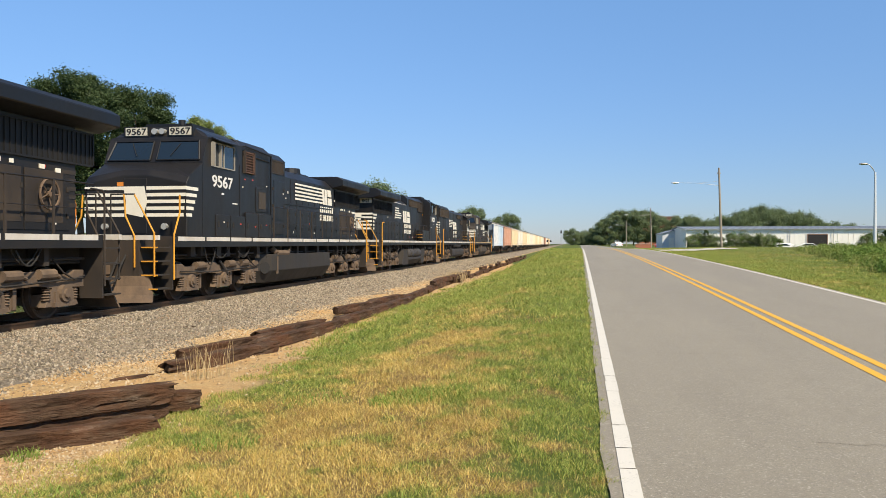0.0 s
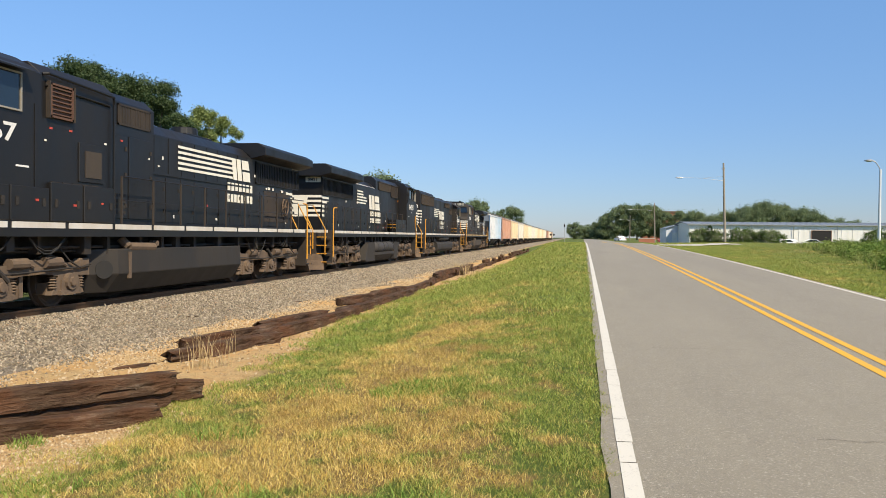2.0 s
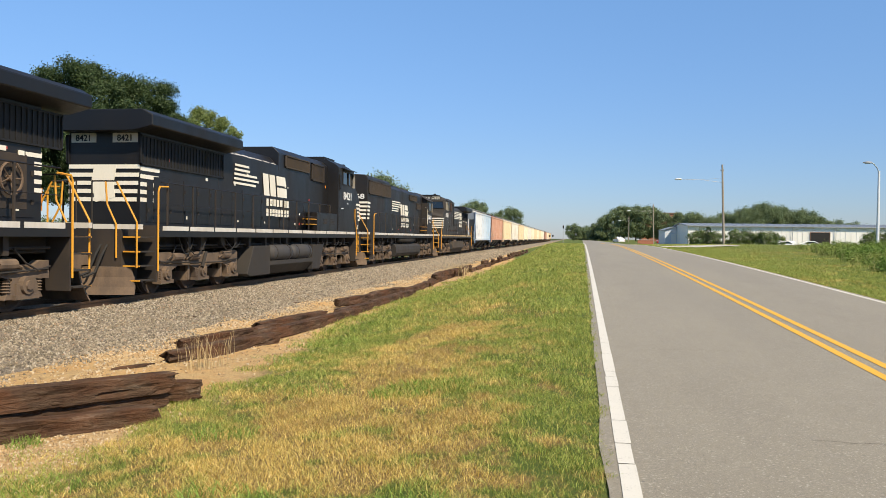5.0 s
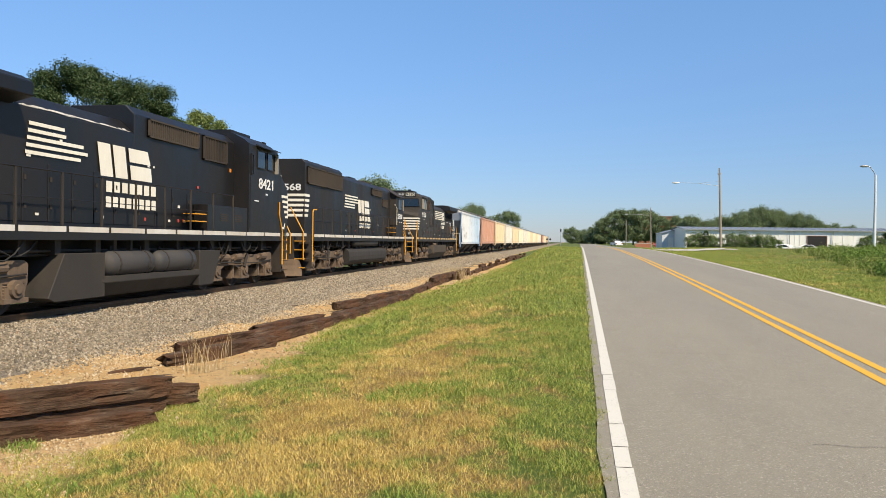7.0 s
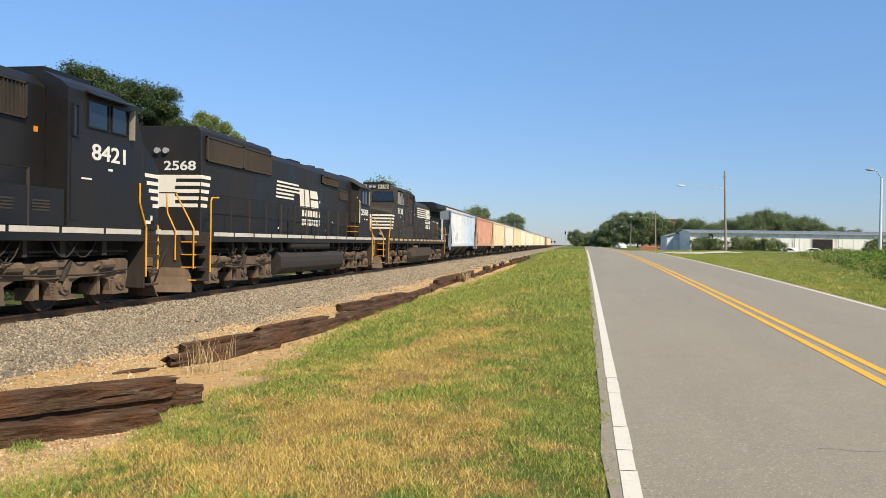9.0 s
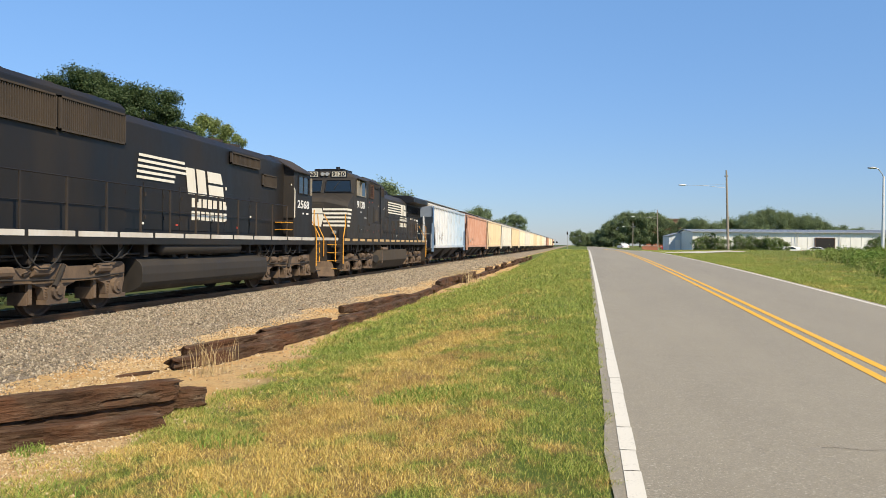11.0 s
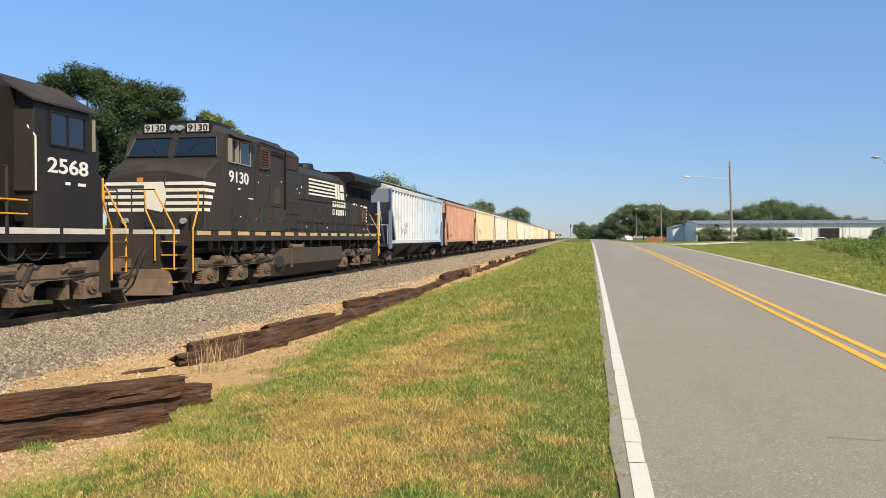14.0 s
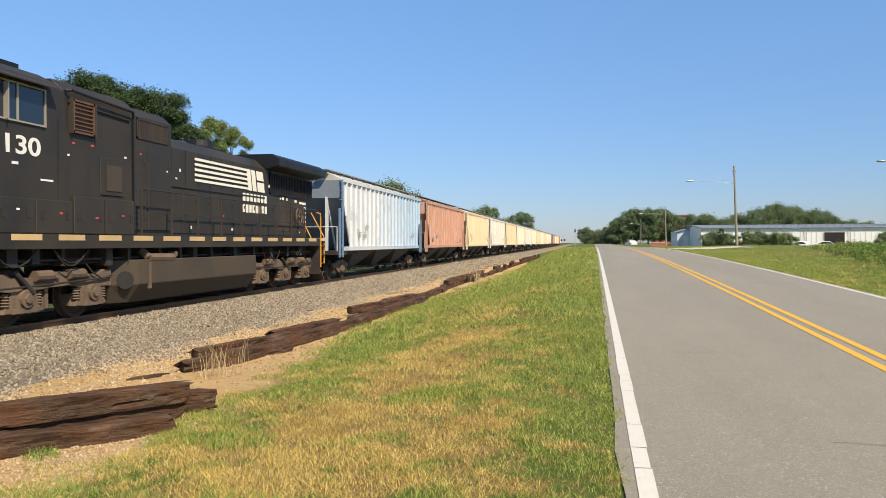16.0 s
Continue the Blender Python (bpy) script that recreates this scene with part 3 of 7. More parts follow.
def end_steps(car, y, d, half=1.45, hook=False):
    """Pilot plate, plough, steps and yellow grab rails at one end. y: end plate, d: direction out of the vehicle."""
    bm = fresh()
    box(bm, -half + 0.55, half - 0.55, y - d * 0.12, y, 0.62, 1.72)
    for s in (-1, 1):
        box(bm, s * (half - 0.55), s * (half - 0.51), y - d * 0.75, y, 0.36, 1.72)
        box(bm, s * (half - 0.51), s * (half - 0.02), y - d * 0.75, y - d * 0.70, 0.36, 1.72)
    part("end_plate", bm, M["brownblack"], car, "dusty black end plate")
    bm = fresh()
    loft(bm, [[(sx * w, y + d * a, z) for sx, a in ((-1, b), (-0.85, b + 0.08), (-0.4, b + 0.26), (0, b + 0.32), (0.4, b + 0.26), (0.85, b + 0.08), (1, b), (1, b - 0.05), (0, b + 0.18), (-1, b - 0.05))] for w, b, z in ((half - 0.12, 0.12, 0.10), (half - 0.16, 0.02, 0.28), (half - 0.22, -0.04, 0.50), (half - 0.30, -0.03, 0.74))])
    part("plough", bm, M["truck"], car, "dusty steel plough")
    for s in (-1, 1):
        for k, z in enumerate((0.40, 0.74, 1.08, 1.42)):
            bm = fresh()
            xi = half - 0.50
            box(bm, s * xi, s * (half - 0.03), y - d * 0.62, y - d * 0.02, z, z + 0.03)
            tread = part("step", bm, M["under"], car)
            bm = fresh()
            box(bm, s * (xi + 0.04), s * (half - 0.04), y - d * 0.03, y + d * 0.012, z, z + 0.032)
            part("step_edge", bm, M["yellow"], tread, "yellow step edge")
        bm = fresh()
        xo = half + 0.02
        pipe(bm, [(s * xo, y - d * 0.72, 0.62), (s * xo, y - d * 0.72, 2.55), (s * xo, y - d * 0.78, 2.66), (s * xo, y - d * 1.20, 2.68)] if hook else [(s * xo, y - d * 0.72, 0.62), (s * xo, y - d * 0.72, 1.75), (s * xo, y - d * 1.02, 2.32), (s * xo, y - d * 1.02, 2.78)], 0.024)
        part("grab_rail", bm, M["yellow"], car, "bent yellow grab rail")
        bm = fresh()
        pipe(bm, [(s * (half - 0.10), y + d * 0.03, 0.72), (s * (half - 0.10), y + d * 0.03, 1.78), (s * (half - 0.36), y + d * 0.02, 2.25), (s * (half - 0.62), y + d * 0.02, 2.72)], 0.022)
        part("grab_rail", bm, M["yellow"], car, "bent yellow grab rail")
        bm = fresh()
        pipe(bm, [(s * (half - 0.62), y + d * 0.03, 0.95), (s * (half - 0.62), y + d * 0.03, 1.72), (s * (half - 0.86), y + d * 0.02, 2.2), (s * (half - 0.9), y + d * 0.02, 2.74)], 0.022)
        part("grab_rail", bm, M["yellow"], car, "bent yellow grab rail")
        bm = fresh()
        pipe(bm, [(s * (half - 0.62), y + d * 0.02, 2.74), (s * 0.2, y + d * 0.02, 2.74), (s * 0.2, y + d * 0.02, 1.74)], 0.02)
        part("end_rail", bm, M["under"], car)
        bm = fresh()
        box(bm, s * 0.22, s * (half - 0.02), y - d * 0.10, y + d * 0.006, 1.62, 1.735)
        part("end_stripe", bm, M["sill"], car, "white reflective stripe")
        for k in range(2):
            bm = fresh()
            xx = s * (0.42 + 0.16 * k)
            pipe(bm, [(xx, y, 1.25), (xx, y + d * 0.22, 1.0), (xx - s * 0.04, y + d * 0.42, 0.62), (xx - s * 0.12, y + d * 0.75, 0.52)], 0.028)
            part("air_hose", bm, M["rubber"], car, "black rubber air hose")
    bm = fresh()
    box(bm, -0.17, 0.17, y, y + d * 0.55, 0.78, 1.0)
    box(bm, -0.26, 0.20, y + d * 0.5, y + d * 1.08, 0.70, 1.06)
    part("coupler", bm, M["truck"], car, "rusty knuckle coupler")


def sill_and_deck(car, L, ends, half=1.46, gaps=0.10, mat="sill", step=1.48):
    y0, y1 = ends
    bm = fresh()
    box(bm, -0.9, 0.9, y0 + 0.05, y1 - 0.05, 1.10, 1.66)
    part("underframe", bm, M["under"], car)
    bm = fresh()
    box(bm, -half, half, y0 + 0.75, y1 - 0.75, 1.44, 1.715)
    part("deck", bm, M["black"], car)
    for s in (-1, 1):
        for a, b in segments(y0 + 0.95, y1 - 0.95, step, gaps):
            bm = fresh()
            box(bm, s * (half - 0.01), s * (half + 0.012), a, b, 1.60, 1.712)
            part("sill_stripe", bm, M[mat], car)
    bm = fresh()
    rnd = random.Random(11)
    for s in (-1, 1):
        pipe(bm, [(s * (half - 0.30), y0 + 1, 1.22), (s * (half - 0.30), y1 - 1, 1.22)], 0.03)
        pipe(bm, [(s * (half - 0.40), y0 + 1, 1.14), (s * (half - 0.40), y1 - 1, 1.14)], 0.022)
        y = y0 + 2
        while y < y1 - 2:
            w = rnd.uniform(0.12, 0.4)
            box(bm, s * (half - 0.55), s * (half - 0.18), y, y + w * 0.7, rnd.uniform(1.05, 1.2), 1.46)
            y += rnd.uniform(0.6, 1.5)
    part("brake_pipe", bm, M["brownblack"], car)
    for s in (-1, 1):
        for yc in (y0 + 3.0, y0 + 5.2, y1 - 5.6, y1 - 3.2):
            for k in range(2):
                w, sag = rnd.uniform(0.7, 1.3), rnd.uniform(0.25, 0.5)
                a = yc + rnd.uniform(-0.6, 0.4)
                bm = fresh()
                pipe(bm, [(s * (half - 0.10 - 0.04 * k), a + w * t, 1.42 - sag * 4 * t * (1 - t)) for t in (0, 0.2, 0.4, 0.6, 0.8, 1.0)], 0.016, 5)
                part("hanging_cable", bm, M["rubber"], car, "dark cable hanging under the walkway")


def handrails(car, ya, yb, x=1.42, top=2.78, step=1.35):
    for s in (-1, 1):
        bm = fresh()
        pipe(bm, [(s * x, ya, top), (s * x, yb, top)], 0.018)
        pipe(bm, [(s * x, ya, 2.25), (s * x, yb, 2.25)], 0.010)
        part("handrail", bm, M["black"], car)
        y = ya
        while y <= yb + 0.01:
            bm = fresh()
            box(bm, s * (x - 0.015), s * (x + 0.015), y - 0.026, y + 0.026, 1.69, top)
            part("stanchion", bm, M["brownblack"], car, "dusty handrail post")
            y += step


def hood_doors(car, x, ya, yb, z0=1.80, z1=2.95, step=0.78, seed=1):
    """Doors along the hood, each a panel a little proud, with latches and small stickers."""
    rnd = random.Random(seed)
    for s in (-1, 1):
        y = ya
        while y < yb - 0.3:
            w = min(step, yb - y) - 0.035
            bm = fresh()
            box(bm, s * (x - 0.01), s * (x + 0.018), y, y + w, z0, z1 - rnd.choice((0, 0, 0.1)))
            d = part("hood_door", bm, M["black"], car, bevel=0.006)
            bm = fresh()
            for z in (z0 + 0.25, z1 - 0.35):
                box(bm, s * (x + 0.016), s * (x + 0.034), y + w - 0.10, y + w - 0.04, z, z + 0.10)
            part("latch", bm, M["under"], d)
            y += step
        for k in range(9):
            yy, zz = rnd.uniform(ya, yb), rnd.choice((z0 + 0.12, z1 + 0.1, z1 + 0.45, z0 + 0.5))
            bm = fresh()
            box(bm, s * (x + 0.019), s * (x + 0.023), yy, yy + rnd.uniform(0.06, 0.13), zz, zz + rnd.uniform(0.05, 0.1))
            part("sticker", bm, M[rnd.choice(("cream", "cream", "red"))], car)


def grille(car, s, x, y0, y1, z0, z1, slats, upright=True, mat="grille", depth=0.05):
    bm = fresh()
    box(bm, s * (x - 0.02), s * (x + depth * 0.3), y0, y1, z0, z1)
    for a, b, c, d in ((y0, y1, z0, z0 + 0.04), (y0, y1, z1 - 0.04, z1), (y0, y0 + 0.04, z0, z1), (y1 - 0.04, y1, z0, z1)):
        box(bm, s * x, s * (x + depth), a, b, c, d)
    g = part("grille", bm, M[mat], car, "dusty brown intake grille")
    bm = fresh()
    for k in range(slats):
        t = (k + 0.5) / slats
        if upright:
            yy = y0 + 0.04 + (y1 - y0 - 0.08) * t
            box(bm, s * x, s * (x + depth * 0.8), yy - 0.012, yy + 0.012, z0 + 0.03, z1 - 0.03)
        else:
            zz = z0 + 0.04 + (z1 - z0 - 0.08) * t
            box(bm, s * x, s * (x + depth * 0.8), y0 + 0.03, y1 - 0.03, zz - 0.012, zz + 0.012)
    part("slats", bm, M[mat], g)


def window(car, s, x, y0, y1, z0, z1, frame_mat="alu", panes=2):
    bm = fresh()
    t = 0.03
    for a, b, c, d in ((y0, y1, z0 - t, z0), (y0, y1, z1, z1 + t), (y0 - t, y0, z0 - t, z1 + t), (y1, y1 + t, z0 - t, z1 + t)):
        box(bm, s * (x - 0.02), s * (x + 0.035), a, b, c, d)
    for k in range(1, panes):
        yy = y0 + (y1 - y0) * k / panes
        box(bm, s * (x - 0.02), s * (x + 0.03), yy - 0.02, yy + 0.02, z0, z1)
    w = part("window_frame", bm, M[frame_mat], car, "metal side window frame")
    for k in range(panes):
        bm = fresh()
        a, b = y0 + (y1 - y0) * k / panes, y0 + (y1 - y0) * (k + 1) / panes
        box(bm, s * (x - 0.03), s * (x + 0.008), a + 0.01, b - 0.01, z0, z1)
        part("pane", bm, M["glass"], w)
    return w


def hood(car, x, y0, y1, z, name="hood", mat="black", chamfer=0.22):
    bm = fresh()
    prism(bm, [(-x, 1.70), (x, 1.70), (x, z - chamfer), (x - chamfer * 1.1, z), (-x + chamfer * 1.1, z), (-x, z - chamfer)], y0, y1)
    return part(name, bm, M[mat], car, bevel=0.015)


def wings(car, y0, y1, z0, z1, x=1.45, hx=0.95):
    """Overhanging radiator roof with a long screen under each side."""
    bm = fresh()
    prism(bm, [(-x, z0 + 0.12), (-hx, z0), (hx, z0), (x, z0 + 0.12), (x, z1 - 0.14), (x - 0.25, z1), (-x + 0.25, z1), (-x, z1 - 0.14)], y0, y1)
    part("radiator_wing", bm, M["roofblack"], car, "overhanging black radiator housing", bevel=0.02)
    for s in (-1, 1):
        # screens coloured as if wholly in the overhang's shadow
        grille(car, s, hx, y0 + 0.35, y1 - 0.3, z0 - 0.78, z0 - 0.05, 26, True, "screen_shaded", 0.05)
    bm = fresh()
    for k in range(7):
        box(bm, -0.9, 0.9, y0 + 0.3 + k * (y1 - y0 - 0.6) / 7, y0 + 0.3 + (k + 0.8) * (y1 - y0 - 0.6) / 7, z1 - 0.005, z1 + 0.03)
    part("radiator_screen", bm, M["under"], car)


def box_tank(car, y0, y1, half=1.40, zt=1.17, zb=0.20):
    bm = fresh()
    prof = [(-half, zt), (half, zt), (half + 0.02, 0.62), (half - 0.28, zb), (-half + 0.28, zb), (-half - 0.02, 0.62)]
    loft(bm, [[(px * 0.74, y0 - 0.1, pz) for px, pz in prof], [(px, y0 + 0.50, pz) for px, pz in prof], [(px, y1 - 0.25, pz) for px, pz in prof], [(px * 0.9, y1 + 0.02, pz) for px, pz in prof]])
    tank = part("fuel_tank", bm, M["tank"], car, "dust-brown steel fuel tank", bevel=0.015)
    for s in (-1, 1):
        bm = fresh()
        box(bm, s * (half - 0.02), s * (half + 0.03), y0 + 0.9, y0 + 1.0, 0.5, 1.1)
        rod(bm, (s * (half - 0.3), y0 + 1.6, zt), (s * (half - 0.05), y0 + 1.6, zt + 0.10), 0.06, seg=8)
        rod(bm, (s * (half - 0.3), y0 + 2.1, zt), (s * (half - 0.05), y0 + 2.15, zt + 0.12), 0.07, seg=8)
        part("filler", bm, M["truck"], tank, "dusty fuel filler")
        bm = fresh()
        c, nn = Vector((s * (half - 0.17), y0 + 0.22, 0.72)), Vector((s * 0.85, -0.52, 0)).normalized()
        rod(bm, c - nn * 0.05, c + nn * 0.025, 0.20, seg=18)
        part("tank_pocket", bm, M["rubber"], tank, "dark oval pocket")
    return tank


def nose_stripes_end(car, x, y, d, z0, z1, wide):
    """Five bars across an end with a pale round emblem block in the middle. y: the face, d: outward."""
    h = (z1 - z0) / 9
    for k in range(5):
        za = z0 + 2 * k * h
        bm = fresh()
        w = wide - 0.02 * (4 - k)
        a, b = sorted((y, y + d * 0.008))
        box(bm, -w, w, a, b, za, za + h)
        part("end_bar", bm, M["cream"], car, "white horizontal stripe")
    bm = fresh()
    a, b = sorted((y + d * 0.006, y + d * 0.014))
    zc = (z0 + z1) / 2
    prism(bm, [(-0.30, z0 + h), (0.22, z0 - h * 0.2), (0.34, zc), (0.26, z1), (-0.34, z1), (-0.26, zc)], a, b)
    part("emblem_shape", bm, M["cream"], car, "white angular emblem shape")


def horns(car, y, z):
    bm = fresh()
    for k in range(3):
        rod(bm, (0.1 + 0.09 * k, y - 0.02 * k, z + 0.12), (0.1 + 0.09 * k, y - 0.42 + 0.08 * k, z + 0.12), 0.02, 0.07, 8)
    box(bm, 0.02, 0.36, y - 0.06, y + 0.06, z - 0.02, z + 0.11)
    part("horn", bm, M["under"], car)


def wide_cab(car, yn, yw, yr, half, text, zc=4.86, small_window=False):
    """Wide-nose cab: nose front at yn, windscreen foot at yw, rear wall at yr."""
    bm = fresh()
    c = 0.012
    ring0 = [(-half + c, yn, 1.72), (half - c, yn, 1.72), (half - c, yn, 3.12), (0.35, yn, 3.34), (-0.35, yn, 3.34), (-half + c, yn, 3.12)]
    ring1 = [(-half, yn + 0.12, 1.72), (half, yn + 0.12, 1.72), (half, yn + 0.12, 3.30), (0.40, yn + 0.12, 3.50), (-0.40, yn + 0.12, 3.50), (-half, yn + 0.12, 3.30)]
    ring2 = [(-half, yw, 1.72), (half, yw, 1.72), (half, yw, 3.74), (0.45, yw, 3.76), (-0.45, yw, 3.76), (-half, yw, 3.74)]
    loft(bm, [ring0, ring1, ring2])
    nose = part("nose", bm, M["black"], car, "black wide locomotive nose", bevel=0.015)
    bm = fresh()
    box(bm, -0.32, 0.32, yn - 0.012, yn + 0.05, 1.80, 3.25)
    part("nose_door", bm, M["black"], nose, bevel=0.01)
    bm = fresh()
    box(bm, -0.52, -0.34, yn - 0.014, yn + 0.02, 3.05, 3.16)
    part("latch", bm, M["orange"], nose, "orange latch plate")
    bm = fresh()
    lean = 0.30
    rings = []
    for y, top in ((yw, 3.78), (yw + lean, 4.42), (yw + lean + 0.02, 4.52), (yw + lean + 0.20, zc - 0.05)):
        q = (top - 3.78) * 0.14
        rings.append([(-half, y, 1.71), (half, y, 1.71), (half, y, min(top, 4.48)), (half - 0.12 - q * 0.4, y, min(top, 4.62)), (half - 0.55, y, top), (-half + 0.55, y, top), (-half + 0.12 + q * 0.4, y, min(top, 4.62)), (-half, y, min(top, 4.48))])
    rings.append([(p[0], yr, p[2]) for p in rings[-1]])
    loft(bm, rings)
    cabin = part("cab", bm, M["black"], car, "black steel cab")
    for s in (-1, 1):
        wy, wz = lean * 0.90, 0.5 * 0.90
        xs_ = sorted((s * 0.09, s * (half - 0.10)))
        bm = fresh()
        y0, y1 = yw - 0.012, yw + wy
        v = [(xs_[0], y0 + 0.03, 3.83), (xs_[1], y0 + 0.03, 3.83), (xs_[1] - (0.12 if s > 0 else 0), y1, 4.37), (xs_[0] + (0.12 if s < 0 else 0), y1, 4.37)]
        loft(bm, [[(p[0], p[1] - 0.012, p[2]) for p in v], [(p[0], p[1] + 0.05, p[2]) for p in v]])
        ws = part("windscreen", bm, M["glass"], cabin, "dark blue tinted windscreen")
        bm = fresh()
        for a, b in zip(v, v[1:] + v[:1]):
            rod(bm, (a[0], a[1] - 0.02, a[2]), (b[0], b[1] - 0.02, b[2]), 0.022, seg=5)
        rod(bm, (s * 0.72, y1 - 0.04, 4.32), (s * 0.50, y0 + 0.04, 3.95), 0.012, seg=5)
        part("gasket", bm, M["roofblack"], ws)
        plate = [s * 0.28, s * (half - 0.42)]
        bm = fresh()
        box(bm, min(plate), max(plate), yw + lean + 0.0, yw + lean + 0.2, 4.52, 4.80)
        nb = part("number_board", bm, M["roofblack"], cabin)
        bm = fresh()
        box(bm, min(plate) + 0.05, max(plate) - 0.05, yw + lean - 0.012, yw + lean + 0.02, 4.55, 4.775)
        part("lit_plate", bm, M["plate"], nb, "cream number plate")
        words(text, 0.25, M["digits"], nb, pose((plate[0] + plate[1]) / 2, yw + lean - 0.016, 4.575, 90, 0, 0), "board_number", "", 1.2)
        bm = fresh()
        for k in range(1):
            rod(bm, (s * 0.11, yw + lean - 0.04, 4.66), (s * 0.11, yw + lean + 0.12, 4.66), 0.085, 0.085, 14)
        hl = part("headlight", bm, M["lens"], cabin, "round headlight with clear lens")
        if small_window:
            window(cabin, s, half, yw + 0.65, yw + 1.25, 3.80, 4.32, "black", 1)
            window(cabin, s, half, yw + 1.40, yw + 2.1, 3.80, 4.32, "black", 1)
            window(cabin, s, half + 0.012, yr - 0.28, yr - 0.15, 3.55, 4.15, "black", 1)
        else:
            window(cabin, s, half, yw + 0.62, yw + 2.05, 3.72, 4.36)
        bm = fresh()
        prism(bm, [(s * half, 4.48), (s * (half + 0.22), 4.40), (s * (half + 0.22), 4.43), (s * half, 4.52)], yw + 0.55, yw + 2.2)
        part("sun_visor", bm, M["black"], cabin)
        bm = fresh()
        box(bm, s * half, s * (half + 0.12), yw + 0.52, yw + 0.56, 3.70, 4.36)
        part("wind_deflector", bm, M["alu"], cabin)
        if not small_window:
            bm = fresh()
            box(bm, s * half, s * (half + 0.10), yw + 1.0, yw + 1.03, 3.70, 4.34)
            part("wind_deflector", bm, M["alu"], cabin)
        words(text, 0.46, M["digits_white"], car, side_pose(s, half + 0.004, yw + 1.27, 3.14), "road_number", "", 1.5)
        bm = fresh()
        box(bm, s * half, s * (half + 0.006), yw + 1.2, yw + 1.36, 2.94, 2.99)
        part("small_writing", bm, M["digits_white"], car)
        bm = fresh()
        box(bm, s * half, s * (half + 0.006), yw + 1.95, yw + 2.3, 2.70, 2.735)
        part("small_writing", bm, M["digits_white"], car)
        bm = fresh()
        pts = 5
        h = 0.088
        for k in range(5):
            za = 2.24 + 0.176 * k
            bm = fresh()
            box(bm, s * (half - 0.02), s * (half + 0.008), yn - 0.006, yn + 0.27 + 0.09 * k, za, za + h)
            part("nose_stripe", bm, M["cream"], car, "white horizontal stripe")
        bm = fresh()
        box(bm, s * (half - 0.01), s * (half + 0.012), yw + 2.45, yr - 0.1, 1.85, 3.9)
        part("cab_panel", bm, M["black"], cabin)
    nose_stripes_end(car, half, yn, -1, 2.24, 3.04, half - 0.012)
    for s in (-1, 1):
        bm = fresh()
        rod(bm, (s * 0.85, yn - 0.10, 1.98), (s * 0.85, yn + 0.02, 1.98), 0.085, 0.085, 12)
        part("ditch_light", bm, M["lens"], car, "round ditch light")
    bm = fresh()
    box(bm, -0.7, 0.7, yw + 0.9, yr - 0.3, zc - 0.06, zc + 0.10)
    rod(bm, (0.5, yw + 0.7, zc), (0.5, yw + 0.7, zc + 0.16), 0.10, seg=10)
    part("roof_unit", bm, M["roofblack"], car)
    return cabin


def locomotive(label):
    e = new("locomotive")
    return tagged(e, label, "locomotive", "locomotives of the train")


